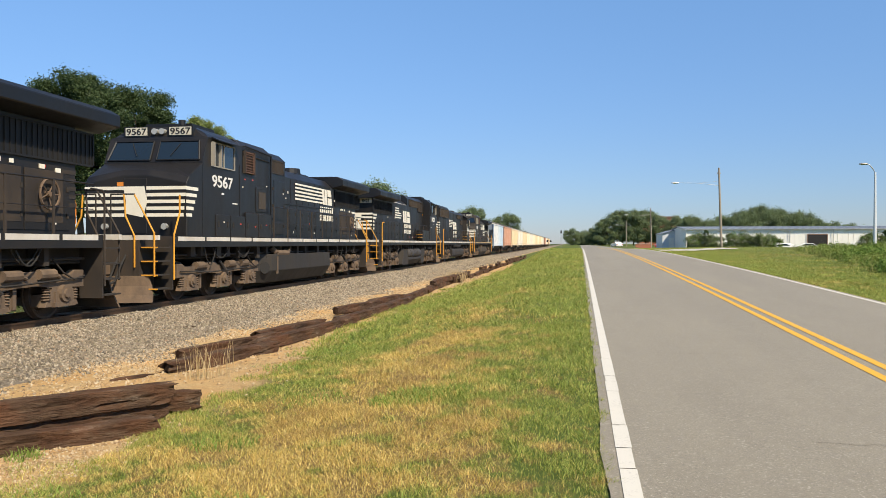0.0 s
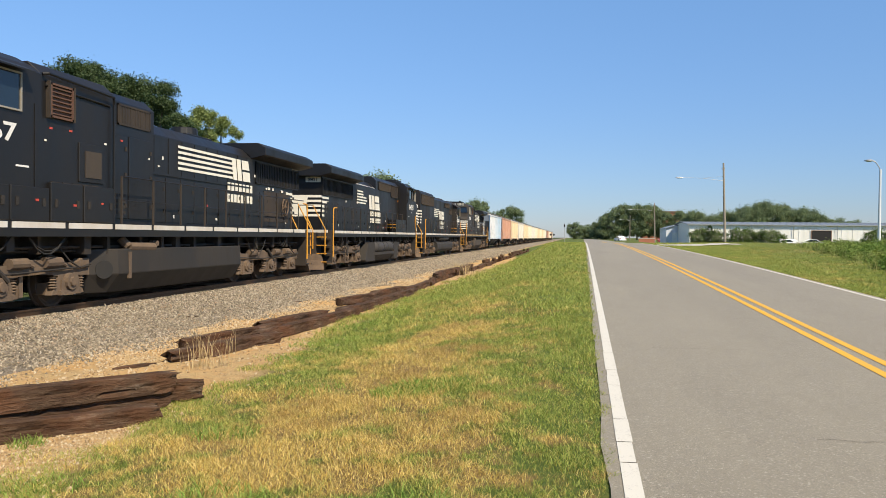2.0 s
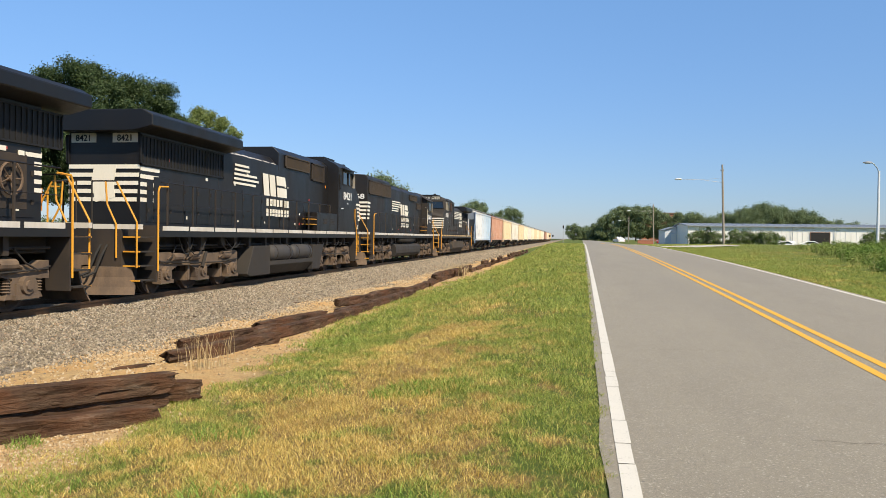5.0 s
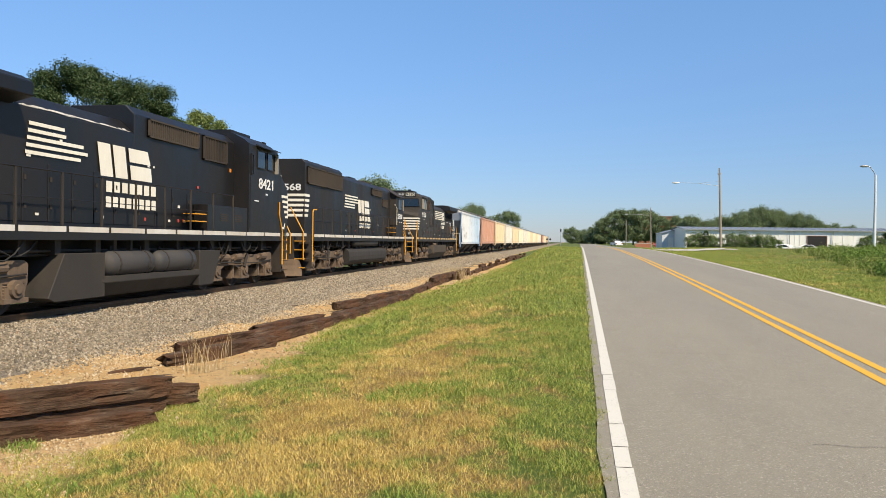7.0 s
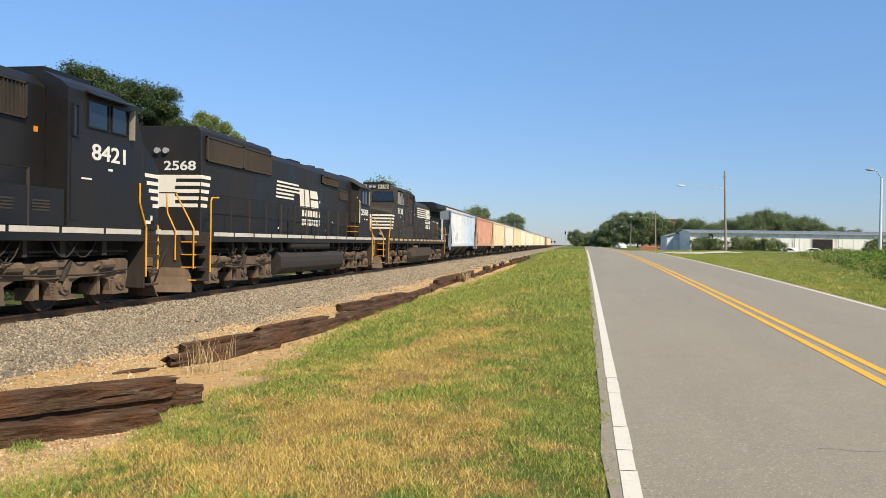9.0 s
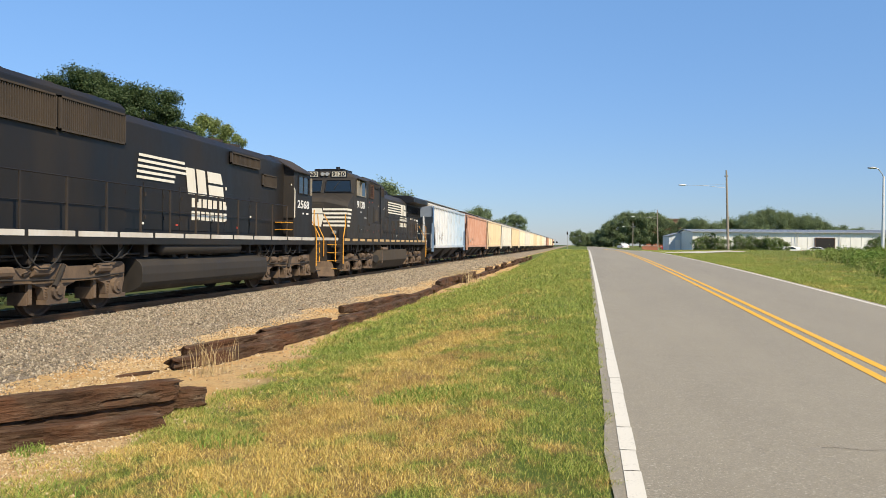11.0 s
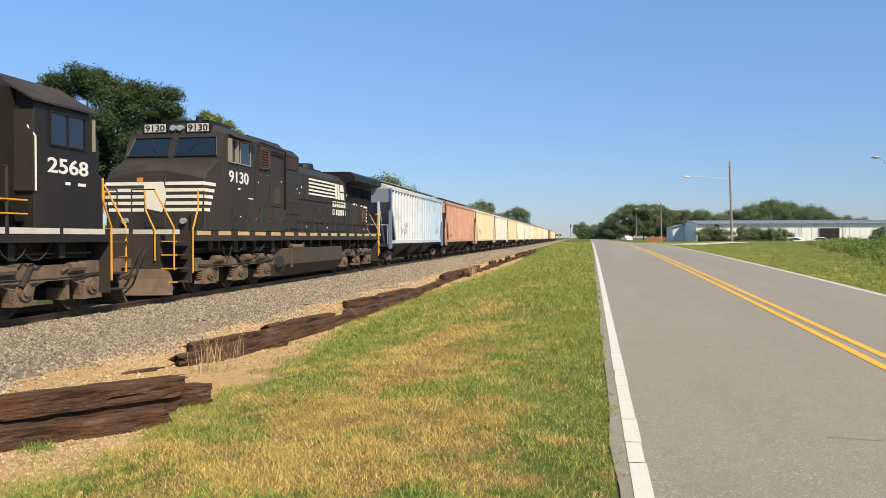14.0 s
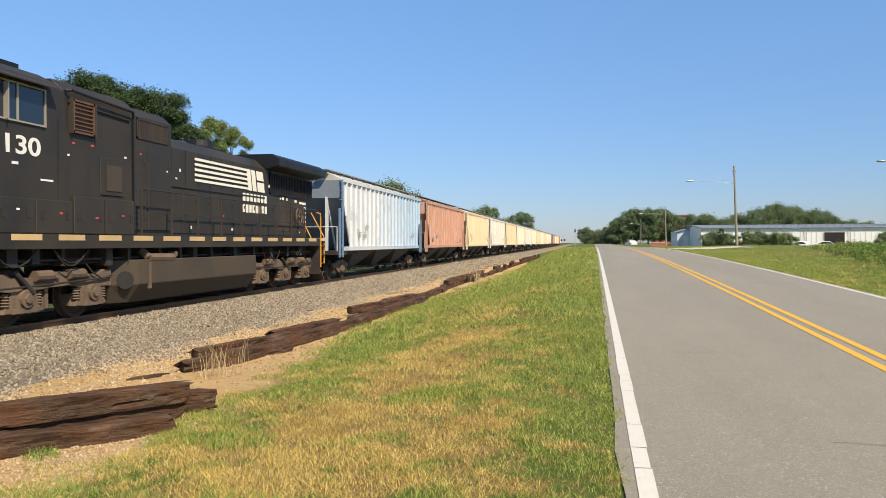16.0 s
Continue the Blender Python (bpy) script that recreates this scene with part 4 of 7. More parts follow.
def modern_loco(text, label, mesh, gap=0.12, step=1.62):
    """22.6 m wide-cab diesel with radiator wings at the rear. The cab coupler is at y = 0."""
    L = 23.0
    car = locomotive(label)
    sill_and_deck(car, L, (1.15, L - 0.95), gaps=gap, step=step)
    end_steps(car, 1.15, -1)
    end_steps(car, L - 0.95, 1, hook=True)
    wide_cab(car, 2.6, 3.5, 6.15, 1.45, text)
    hood(car, 1.40, 6.15, 8.6, 4.74)
    hood(car, 1.12, 8.6, 10.8, 4.72)
    hood(car, 0.95, 10.8, 17.2, 4.30, chamfer=0.30)
    hood(car, 0.95, 17.2, L - 1.9, 4.15, chamfer=0.1)
    wings(car, 17.2, L - 1.0, 3.98, 4.50)
    handrails(car, 8.9, L - 2.0)
    hood_doors(car, 0.95, 10.9, L - 2.1, seed=2)
    for s in (-1, 1):
        grille(car, s, 1.40, 6.40, 7.10, 3.72, 4.38, 7, False, "vent_rust", 0.07)
        bm = fresh()
        for yy in (6.34, 7.10):
            box(bm, s * 1.39, s * 1.49, yy, yy + 0.035, 3.70, 4.40)
        part("vent_frame", bm, M["brownblack"], car, "dusty vent frame")
        grille(car, s, 1.12, 9.2, 10.6, 3.98, 4.46, 12, True, "brownblack", 0.025)
        bm = fresh()
        box(bm, s * 1.39, s * 1.425, 7.35, 8.2, 2.55, 3.35)
        d = part("locker_door", bm, M["black"], car, bevel=0.01)
        bm = fresh()
        box(bm, s * 1.42, s * 1.44, 7.55, 8.1, 2.65, 3.2)
        part("air_screen", bm, M["grille"], d, "dusty brown screen")
        bm = fresh()
        for k in range(5):
            box(bm, s * 1.39, s * 1.43, 6.5 + k * 0.32, 6.72 + k * 0.32, 2.42, 2.5)
        part("louvre", bm, M["under"], car)
        bm = fresh()
        pipe(bm, [(s * 1.43, 6.3, 4.3), (s * 1.43, 8.4, 4.25), (s * 1.2, 8.65, 4.2), (s * 1.17, 8.7, 2.8)], 0.02)
        part("conduit", bm, M["black"], car)
        bm = fresh()
        box(bm, s * 0.95, s * 0.974, L - 4.7, L - 3.62, 1.95, 3.0)
        part("side_panel", bm, M["brownblack"], car, "dust-browned hood panel", bevel=0.006)
        bm = fresh()
        box(bm, s * 0.95, s * 0.974, L - 3.52, L - 2.36, 1.95, 3.0)
        panel = part("side_panel", bm, M["brownblack"], car, "dust-browned hood panel", bevel=0.006)
        bm = fresh()
        rim = [(s * 1.06, L - 2.9 + 0.30 * math.cos(k * math.tau / 18), 2.52 + 0.30 * math.sin(k * math.tau / 18)) for k in range(19)]
        pipe(bm, rim, 0.026, 5)
        for k in range(5):
            rod(bm, (s * 1.03, L - 2.9, 2.52), rim[int(k * 3.6)], 0.014, seg=5)
        rod(bm, (s * 0.96, L - 2.9, 2.52), (s * 1.08, L - 2.9, 2.52), 0.055, seg=8)
        part("brake_wheel", bm, M["vent_wheel"], panel, "round spoked hand brake wheel")
        for yy, zz in ((L - 4.35, 3.05), (L - 3.1, 3.02), (L - 2.6, 2.98)):
            bm = fresh()
            box(bm, s * 0.96, s * 0.982, yy, yy + 0.16, zz, zz + 0.09)
            part("label_plate", bm, M["cream"], car, "small white label")
        bm = fresh()
        box(bm, s * 0.6, s * 0.94, L - 1.885, L - 1.86, 1.95, 2.4)
        part("end_box", bm, M["orange"], car, "orange warning box")
        words(text, 0.19, M["digits"], car, pose(s * 0.6, L - 1.868, 3.62, 90, 0, 180), "board_number")
        bm = fresh()
        box(bm, s * 0.6 - 0.3, s * 0.6 + 0.3, L - 1.9, L - 1.876, 3.58, 3.8)
        part("number_board", bm, M["plate"], car, "cream number plate")
        for k in range(5):
            bm = fresh()
            box(bm, s * 0.948, s * 0.957, L - 2.25 - 0.03 * k, L - 1.9, 2.3 + 0.17 * k, 2.385 + 0.17 * k)
            part("end_bar", bm, M["cream"], car, "white horizontal stripe")
    rnd = random.Random(23)
    for s in (-1, 1):
        for a, b in ((4.3, 5.25), (5.3, 6.35), (6.4, 7.4), (7.45, 8.55)):       # equipment boxes under the cab and the blower hood
            bm = fresh()
            box(bm, s * 1.40, s * 1.475, a, b, 1.73, 2.36 if a < 6 else 2.48)
            bx = part("equipment_box", bm, M["black"], car, bevel=0.012)
            bm = fresh()
            box(bm, s * 1.47, s * 1.488, a + 0.12, a + 0.2, 2.0, 2.16)
            box(bm, s * 1.47, s * 1.488, b - 0.2, b - 0.12, 2.0, 2.16)
            part("latch", bm, M["under"], bx)
            bm = fresh()
            yy, zz = rnd.uniform(a + 0.3, b - 0.3), rnd.uniform(1.95, 2.2)
            box(bm, s * 1.474, s * 1.480, yy, yy + rnd.uniform(0.06, 0.11), zz, zz + rnd.uniform(0.035, 0.05))
            part("sticker", bm, M["red" if a > 5 else "cream"], bx)
        bm = fresh()
        box(bm, s * 1.12, s * 1.40, 8.6, 8.64, 1.72, 4.5)
        part("corner_plate", bm, M["black"], car)
        for a, b in ((8.7, 9.6), (9.66, 10.7)):
            bm = fresh()
            box(bm, s * 1.11, s * 1.142, a, b, 1.85, 3.75)
            dr = part("blower_door", bm, M["black"], car, bevel=0.01)
            bm = fresh()
            for z in (2.1, 2.8, 3.4):
                box(bm, s * 1.14, s * 1.16, b - 0.12, b - 0.05, z, z + 0.10)
            part("hinge", bm, M["under"], dr)
        bm = fresh()
        for k in range(5):
            for j in range(4):
                box(bm, s * 1.142, s * 1.150, 8.80 + 0.15 * k, 8.90 + 0.15 * k, 1.95 + 0.13 * j, 2.03 + 0.13 * j)
        part("vent_holes", bm, M["rubber"], car, "dark square vent holes")
        bm = fresh()
        box(bm, s * 0.94, s * 0.985, 10.85, 17.1, 3.0, 3.05)
        for k in range(9):
            box(bm, s * 0.94, s * 0.962, 11.1 + k * 0.72, 11.13 + k * 0.72, 3.05, 3.98)
        part("hood_ledge", bm, M["black"], car)
        for yy, zz, w, mat in ((6.45, 3.50, 0.10, "red"), (7.05, 3.52, 0.12, "red"), (8.25, 3.40, 0.10, "cream"), (9.3, 3.60, 0.10, "red"), (10.5, 3.30, 0.08, "cream"), (11.3, 3.2, 0.10, "cream"), (6.3, 3.25, 0.07, "cream")):
            bm = fresh()
            xx = 1.40 if yy < 8.6 else 1.142 if yy < 10.8 else 0.95
            box(bm, s * (xx - 0.002), s * (xx + 0.008), yy, yy + w * 0.8, zz, zz + 0.04)
            part("sticker", bm, M[mat], car)
        bm = fresh()
        pipe(bm, [(s * 1.43, 6.2, 4.50), (s * 1.50, 6.3, 4.52), (s * 1.50, 8.45, 4.44), (s * 1.46, 8.52, 4.3), (s * 1.46, 8.52, 1.74)], 0.028)
        part("grab_rail", bm, M["roofblack"], car, "black pipe rail round the blower hood")
        bm = fresh()
        pipe(bm, [(s * 1.20, 9.2, 1.40), (s * 1.34, 9.3, 1.22), (s * 1.34, 10.4, 1.20)], 0.10, 8)
        rod(bm, (s * 1.2, 10.5, 1.28), (s * 1.40, 10.5, 1.28), 0.07, seg=8)
        part("pipe_elbow", bm, M["truck"], car, "dusty pipe elbow over the tank")
    nose_stripes_end(car, 0.95, L - 1.89, 1, 2.3, 3.1, 0.94)
    bm = fresh()
    box(bm, -0.5, 0.5, 13.7, 15.3, 4.26, 4.38)
    rod(bm, (0, 14.5, 4.36), (0, 14.5, 4.62), 0.42, 0.38, 14)
    part("exhaust_stack", bm, M["roofblack"], car, "sooty exhaust housing", bevel=0.02)
    logo(car, 0.97, 12.3, 15.75, 17.1, 3.22, 3.86, False, False)
    box_tank(car, 8.3, 15.6)
    horns(car, 11.4, 4.35)
    for yc in (5.3, L - 4.75):
        ax = (yc - 2.03, yc, yc + 2.03)
        truck_frame(car, yc, 2.75, ax, 0.53, "ge")
        add_wheels(car, ax, 0.53, 1, mesh)
    return car, L


def older_loco(text, label, mesh):
    """21.6 m wide-cab diesel, running hood first: built with the cab at y = 0 and turned about when placed."""
    L = 21.4
    car = locomotive(label)
    sill_and_deck(car, L, (0.85, L - 1.05))
    end_steps(car, 0.85, -1)
    end_steps(car, L - 1.05, 1, hook=True)
    wide_cab(car, 1.0, 1.75, 4.5, 1.45, text, small_window=True)
    hood(car, 0.955, 4.5, 10.3, 4.70)
    hood(car, 0.95, 10.3, 15.2, 4.32, chamfer=0.32)
    hood(car, 0.95, 15.2, L - 1.85, 4.15, chamfer=0.1)
    wings(car, 14.6, L - 1.5, 3.98, 4.50)
    handrails(car, 5.6, L - 2.0)
    hood_doors(car, 0.95, 10.4, L - 2.1, seed=5)
    hood_doors(car, 0.955, 6.8, 10.2, 1.8, 2.8, 0.85, seed=6)
    for s in (-1, 1):
        grille(car, s, 0.955, 7.0, 9.7, 4.00, 4.46, 24, True, "grille", 0.06)
        grille(car, s, 0.955, 5.1, 6.7, 3.75, 4.45, 14, True, "brownblack", 0.06)
        bm = fresh()
        box(bm, s * 1.0, s * 1.43, 4.55, 7.3, 1.72, 2.45)
        lk = part("locker", bm, M["black"], car, bevel=0.012)
        for k in range(2):
            bm = fresh()
            for j in range(4):
                box(bm, s * 1.42, s * 1.44, 5.0 + k * 1.0, 5.5 + k * 1.0, 2.0 + 0.06 * j, 2.03 + 0.06 * j)
            part("louvre", bm, M["brownblack"], lk)
        for z in (1.95, 2.15):
            bm = fresh()
            box(bm, s * 1.1, s * 1.45, 7.42, 8.1, z, z + 0.025)
            part("side_step", bm, M["yellow"], car, "yellow-edged side step")
        bm = fresh()
        box(bm, s * 1.46, s * 1.468, 1.3, 1.62, 1.85, 1.93)
        box(bm, s * 1.46, s * 1.468, 1.3, 1.38, 1.85, 2.05)
        part("end_mark", bm, M["cream"], car)
        bm = fresh()
        box(bm, s * 0.95, s * 0.962, 4.72, 4.84, 3.55, 3.66)
        part("label_plate", bm, M["orange"], car, "orange label")
        words(text, 0.21, M["digits"], car, pose(s * 0.55, L - 1.828, 3.78, 90, 0, 180), "board_number")
        bm = fresh()
        box(bm, s * 0.55 - 0.33, s * 0.55 + 0.33, L - 1.85, L - 1.836, 3.74, 3.97)
        part("number_board", bm, M["plate"], car, "cream number plate")
        for k in range(5):
            bm = fresh()
            box(bm, s * 0.948, s * 0.957, L - 2.55 - 0.05 * k, L - 1.85, 2.3 + 0.19 * k, 2.40 + 0.19 * k)
            part("end_bar", bm, M["cream"], car, "white horizontal stripe")
        # paired air reservoirs beside the tank
        for a in (7.95, 10.1):
            bm = fresh()
            r = 0.29
            loft(bm, [[(s * 1.22 + q * math.cos(k * math.tau / 16), yy, 0.92 + q * math.sin(k * math.tau / 16)) for k in range(16)] for yy, q in ((a, 0.08), (a + 0.06, 0.22), (a + 0.16, r), (a + 1.84, r), (a + 1.94, 0.22), (a + 2.0, 0.08))])
            rs = part("air_reservoir", bm, M["reservoir"], car, "grey cylindrical air reservoir", smooth=True)
            bm = fresh()
            for yy in (a + 0.35, a + 1.6):
                rod(bm, (s * 1.22, yy, 0.92), (s * 1.22, yy + 0.05, 0.92), r + 0.012, seg=16)
                box(bm, s * 1.19, s * 1.25, yy, yy + 0.05, 1.1, 1.3)
            part("strap", bm, M["under"], rs)
    nose_stripes_end(car, 0.95, L - 1.84, 1, 2.3, 3.2, 0.94)
    rnd = random.Random(17)
    for s in (-1, 1):       # paint bleached off in patches along the hood's shoulder
        bm = fresh()
        for k in range(26):
            yc, w, t1 = rnd.uniform(10.5, 14.9), rnd.uniform(0.06, 0.34), rnd.uniform(0.05, 0.22)
            ring = []
            for j in range(8):
                a = j * math.tau / 8
                t = max(0.01, 0.02 + t1 * (0.5 + 0.5 * math.sin(a) * rnd.uniform(0.6, 1.1)))
                ring.append(bm.verts.new((s * (0.955 - 0.352 * t), yc + w * math.cos(a) * rnd.uniform(0.6, 1.2), 4.006 + 0.32 * t + 0.0005 * k)))
            bm.faces.new(ring if s > 0 else ring[::-1])
        part("bleached_paint", bm, M["roof_pale"], car, "bleached patches of worn paint")
    logo(car, 0.975, 14.2, 12.2, 9.5, 3.10, 3.74, True, False)
    bm = fresh()
    prof = [(-1.40, 0.66), (1.40, 0.66), (1.42, 0.52), (1.12, 0.20), (-1.12, 0.20), (-1.42, 0.52)]
    prism(bm, prof, 7.7, 12.3)
    tank = part("fuel_tank", bm, M["tank"], car, "dust-brown steel fuel tank", bevel=0.012)
    for a, b, e in ((6.4, 7.75, 6.9), (12.2, 14.1, 13.4)):
        bm = fresh()
        lo, hi = (a, b)
        out = a < 10
        prism(bm, [(lo if not out else lo, 1.17), (hi, 1.17), (hi, 0.22), (e, 0.22)] if out else [(lo, 1.17), (hi - 0.5, 1.17), (hi, 0.3), (hi - 0.2, 0.22), (lo, 0.22)], -1.41, 1.41, "x")
        part("tank_end", bm, M["tank"], tank, bevel=0.012)
    bm = fresh()
    box(bm, -0.95, 0.95, 7.7, 12.3, 0.6, 1.2)
    part("tank_core", bm, M["under"], tank)
    horns(car, 4.9, 4.7)
    for yc in (4.3, L - 4.6):
        ax = (yc - 2.0, yc, yc + 2.0)
        truck_frame(car, yc, 2.4, ax, 0.53, "float")
        add_wheels(car, ax, 0.53, -1, mesh)
    return car, L


def square_loco(text, label, mesh):
    """21.65 m diesel with a narrow nose and squared radiators, running hood first."""
    L = 21.65
    car = locomotive(label)
    sill_and_deck(car, L, (1.1, L - 1.1), gaps=0.12)
    end_steps(car, 1.1, -1)
    end_steps(car, L - 1.1, 1, hook=True)
    bm = fresh()
    x = 1.40
    loft(bm, [[(-x, y, 1.71), (x, y, 1.71), (x, y, a), (0.55, y, b), (-0.55, y, b), (-x, y, a)] for y, a, b in ((2.15, 3.55, 3.8), (2.5, 4.12, 4.55), (4.15, 4.12, 4.55))])
    cabin = part("cab", bm, M["black"], car, "black steel cab with sloping roof sides", bevel=0.012)
    bm = fresh()
    prism(bm, [(-0.95, 1.71), (0.95, 1.71), (0.95, 2.85), (0.6, 3.1), (-0.6, 3.1), (-0.95, 2.85)], 1.3, 2.2)
    part("nose", bm, M["black"], car, "black narrow nose", bevel=0.02)
    bm = fresh()
    prism(bm, [(-1.48, 4.05), (-0.55, 4.58), (0.55, 4.58), (1.48, 4.05), (1.48, 4.09), (0.55, 4.63), (-0.55, 4.63), (-1.48, 4.09)], 2.2, 4.3)
    part("cab_roof", bm, M["brownblack"], cabin, "dusty cab roof")
    hood(car, 1.02, 4.15, 14.4, 4.52, chamfer=0.22)
    hood(car, 1.06, 14.4, L - 2.05, 4.68, chamfer=0.14)
    handrails(car, 4.9, L - 2.0)
    hood_doors(car, 1.02, 6.4, 19.3, 1.8, 2.95, 0.9, seed=9)
    for k, y in enumerate((15.0, 16.5, 18.0)):
        bm = fresh()
        rod(bm, (0, y, 4.66), (0, y, 4.78), 0.62, seg=20)
        f = part("radiator_fan", bm, M["brownblack"], car, "round roof fan")
        bm = fresh()
        rod(bm, (0, y, 4.78), (0, y, 4.82), 0.16, seg=10)
        part("fan_hub", bm, M["under"], f)
    for y in (7.0, 8.3):
        bm = fresh()
        rod(bm, (0, y, 4.50), (0, y, 4.66), 0.55, seg=20)
        part("brake_fan", bm, M["brownblack"], car, "round roof fan")
    bm = fresh()
    box(bm, -0.4, 0.4, 9.6, 10.8, 4.5, 4.70)
    part("exhaust_stack", bm, M["roofblack"], car, bevel=0.03)
    horns(car, 12.2, 4.52)
    for s in (-1, 1):
        for a, b in ((14.5, 16.85), (16.95, 19.35)):
            grille(car, s, 1.06, a, b, 3.72, 4.42, 34, True, "grille", 0.07)
        grille(car, s, 1.02, 6.55, 8.75, 3.88, 4.24, 22, True, "grille", 0.09)
        grille(car, s, 1.02, 4.95, 6.2, 3.38, 3.80, 12, True, "grille", 0.05)
        window(cabin, s, 1.40, 2.65, 3.7, 3.32, 3.92, "black", 2)
        words(text, 0.40, M["digits_white"], car, side_pose(s, 1.404, 3.15, 2.78), "road_number", "", 1.6)
        bm = fresh()
        box(bm, s * 1.40, s * 1.406, 2.6, 2.85, 2.56, 2.62)
        part("small_writing", bm, M["digits_white"], car)
        bm = fresh()
        box(bm, s * 1.40, s * 1.406, 3.1, 3.25, 2.56, 2.62)
        part("small_writing", bm, M["digits_white"], car)
        bm = fresh()
        box(bm, s * 1.38, s * 1.46, 2.35, 2.38, 3.3, 3.95)
        part("mirror", bm, M["alu"], cabin)
        for z in (1.95, 2.2):
            bm = fresh()
            box(bm, s * 1.06, s * 1.45, 4.4, 5.1, z, z + 0.025)
            part("side_step", bm, M["yellow"], car, "yellow-edged side step")
        bm = fresh()
        box(bm, s * 1.0, s * 1.40, 4.16, 4.2, 2.4, 3.9)
        part("cab_door", bm, M["under"], cabin)
        bm = fresh()
        pipe(bm, [(s * 1.43, 4.15, 2.4), (s * 1.43, 4.15, 3.4), (s * 1.3, 4.2, 3.6)], 0.018)
        part("grab_iron", bm, M["cream"], car)
        for k in range(5):
            bm = fresh()
            box(bm, s * 1.058, s * 1.068, L - 2.42 - 0.05 * k, L - 2.04, 2.4 + 0.2 * k, 2.5 + 0.2 * k)
            part("end_bar", bm, M["cream"], car, "white horizontal stripe")
        bm = fresh()
        loft(bm, [[(s * 1.24 + q * math.cos(k * math.tau / 14), y, 1.36 + q * math.sin(k * math.tau / 14)) for k in range(14)] for y, q in ((8.6, 0.08), (8.7, 0.18), (13.2, 0.18), (13.3, 0.08))])
        part("air_reservoir", bm, M["tank"], car, "long dusty air reservoir", smooth=True)
    nose_stripes_end(car, 1.06, L - 2.05, 1, 2.4, 3.3, 1.05)
    words(text, 0.36, M["digits_white"], car, pose(-0.42, L - 2.036, 3.44, 90, 0, 180), "end_number", "", 1.35)
    bm = fresh()
    for q in (-0.13, 0.13):
        rod(bm, (q + 0.12, L - 2.1, 3.98), (q + 0.12, L - 1.97, 3.98), 0.085, seg=12)
    part("headlight", bm, M["lens"], car, "pair of round headlights")
    bm = fresh()
    rod(bm, (1.06, 18.7, 3.05), (1.09, 18.7, 3.05), 0.28, seg=16)
    part("round_vent", bm, M["under"], car)
    logo(car, 1.04, 13.9, 11.3, 9.15, 3.02, 3.62, True, True)
    bm = fresh()
    ring = [(1.40 * math.copysign(abs(math.cos(a)) ** 0.6, math.cos(a)), 0.74 + 0.48 * math.copysign(abs(math.sin(a)) ** 0.6, math.sin(a))) for a in [k * math.tau / 28 for k in range(28)]]
    prism(bm, ring, 6.6, 14.2)
    part("fuel_tank", bm, M["tank"], car, "dust-brown rounded fuel tank", bevel=0.01)
    for yc in (4.25, L - 4.55):
        ax = (yc - 2.05, yc, yc + 2.05)
        truck_frame(car, yc, 2.45, ax, 0.53, "emd")
        add_wheels(car, ax, 0.53, -1, mesh)
    return car, L


# ---- hopper wagons ----
def hopper_truck(car, yc, mesh, keyed):
    bm = fresh()
    box(bm, -0.95, 0.95, yc - 0.2, yc + 0.2, 0.55, 0.85)
    truck = part("truck", bm, M["under"], car, "rusty four-wheel freight truck")
    for s in (-1, 1):
        bm = fresh()
        for q in (1, -1):
            prism(bm, [(yc, 0.28), (yc + q * 0.35, 0.28), (yc + q * 0.75, 0.50), (yc + q * 1.08, 0.50), (yc + q * 1.08, 0.68), (yc + q * 0.7, 0.68), (yc + q * 0.42, 0.80), (yc, 0.80)], s * 0.93, s * 1.06, "x")
        part("side_frame", bm, M["truck"], truck, bevel=0.01)
        for e in (-0.16, 0, 0.16):
            bm = fresh()
            rod(bm, (s * 1.08, yc + e, 0.36), (s * 1.08, yc + e, 0.62), 0.07, seg=8)
            part("spring", bm, M["truck"], truck)
    for y in (yc - 0.89, yc + 0.89):
        w = new("wheelset", mesh)
        w.parent, w.matrix_basis = car, pose(0, y, 0.42)
        if keyed:
            WHEELS.append((w, y, 0.42, 1))


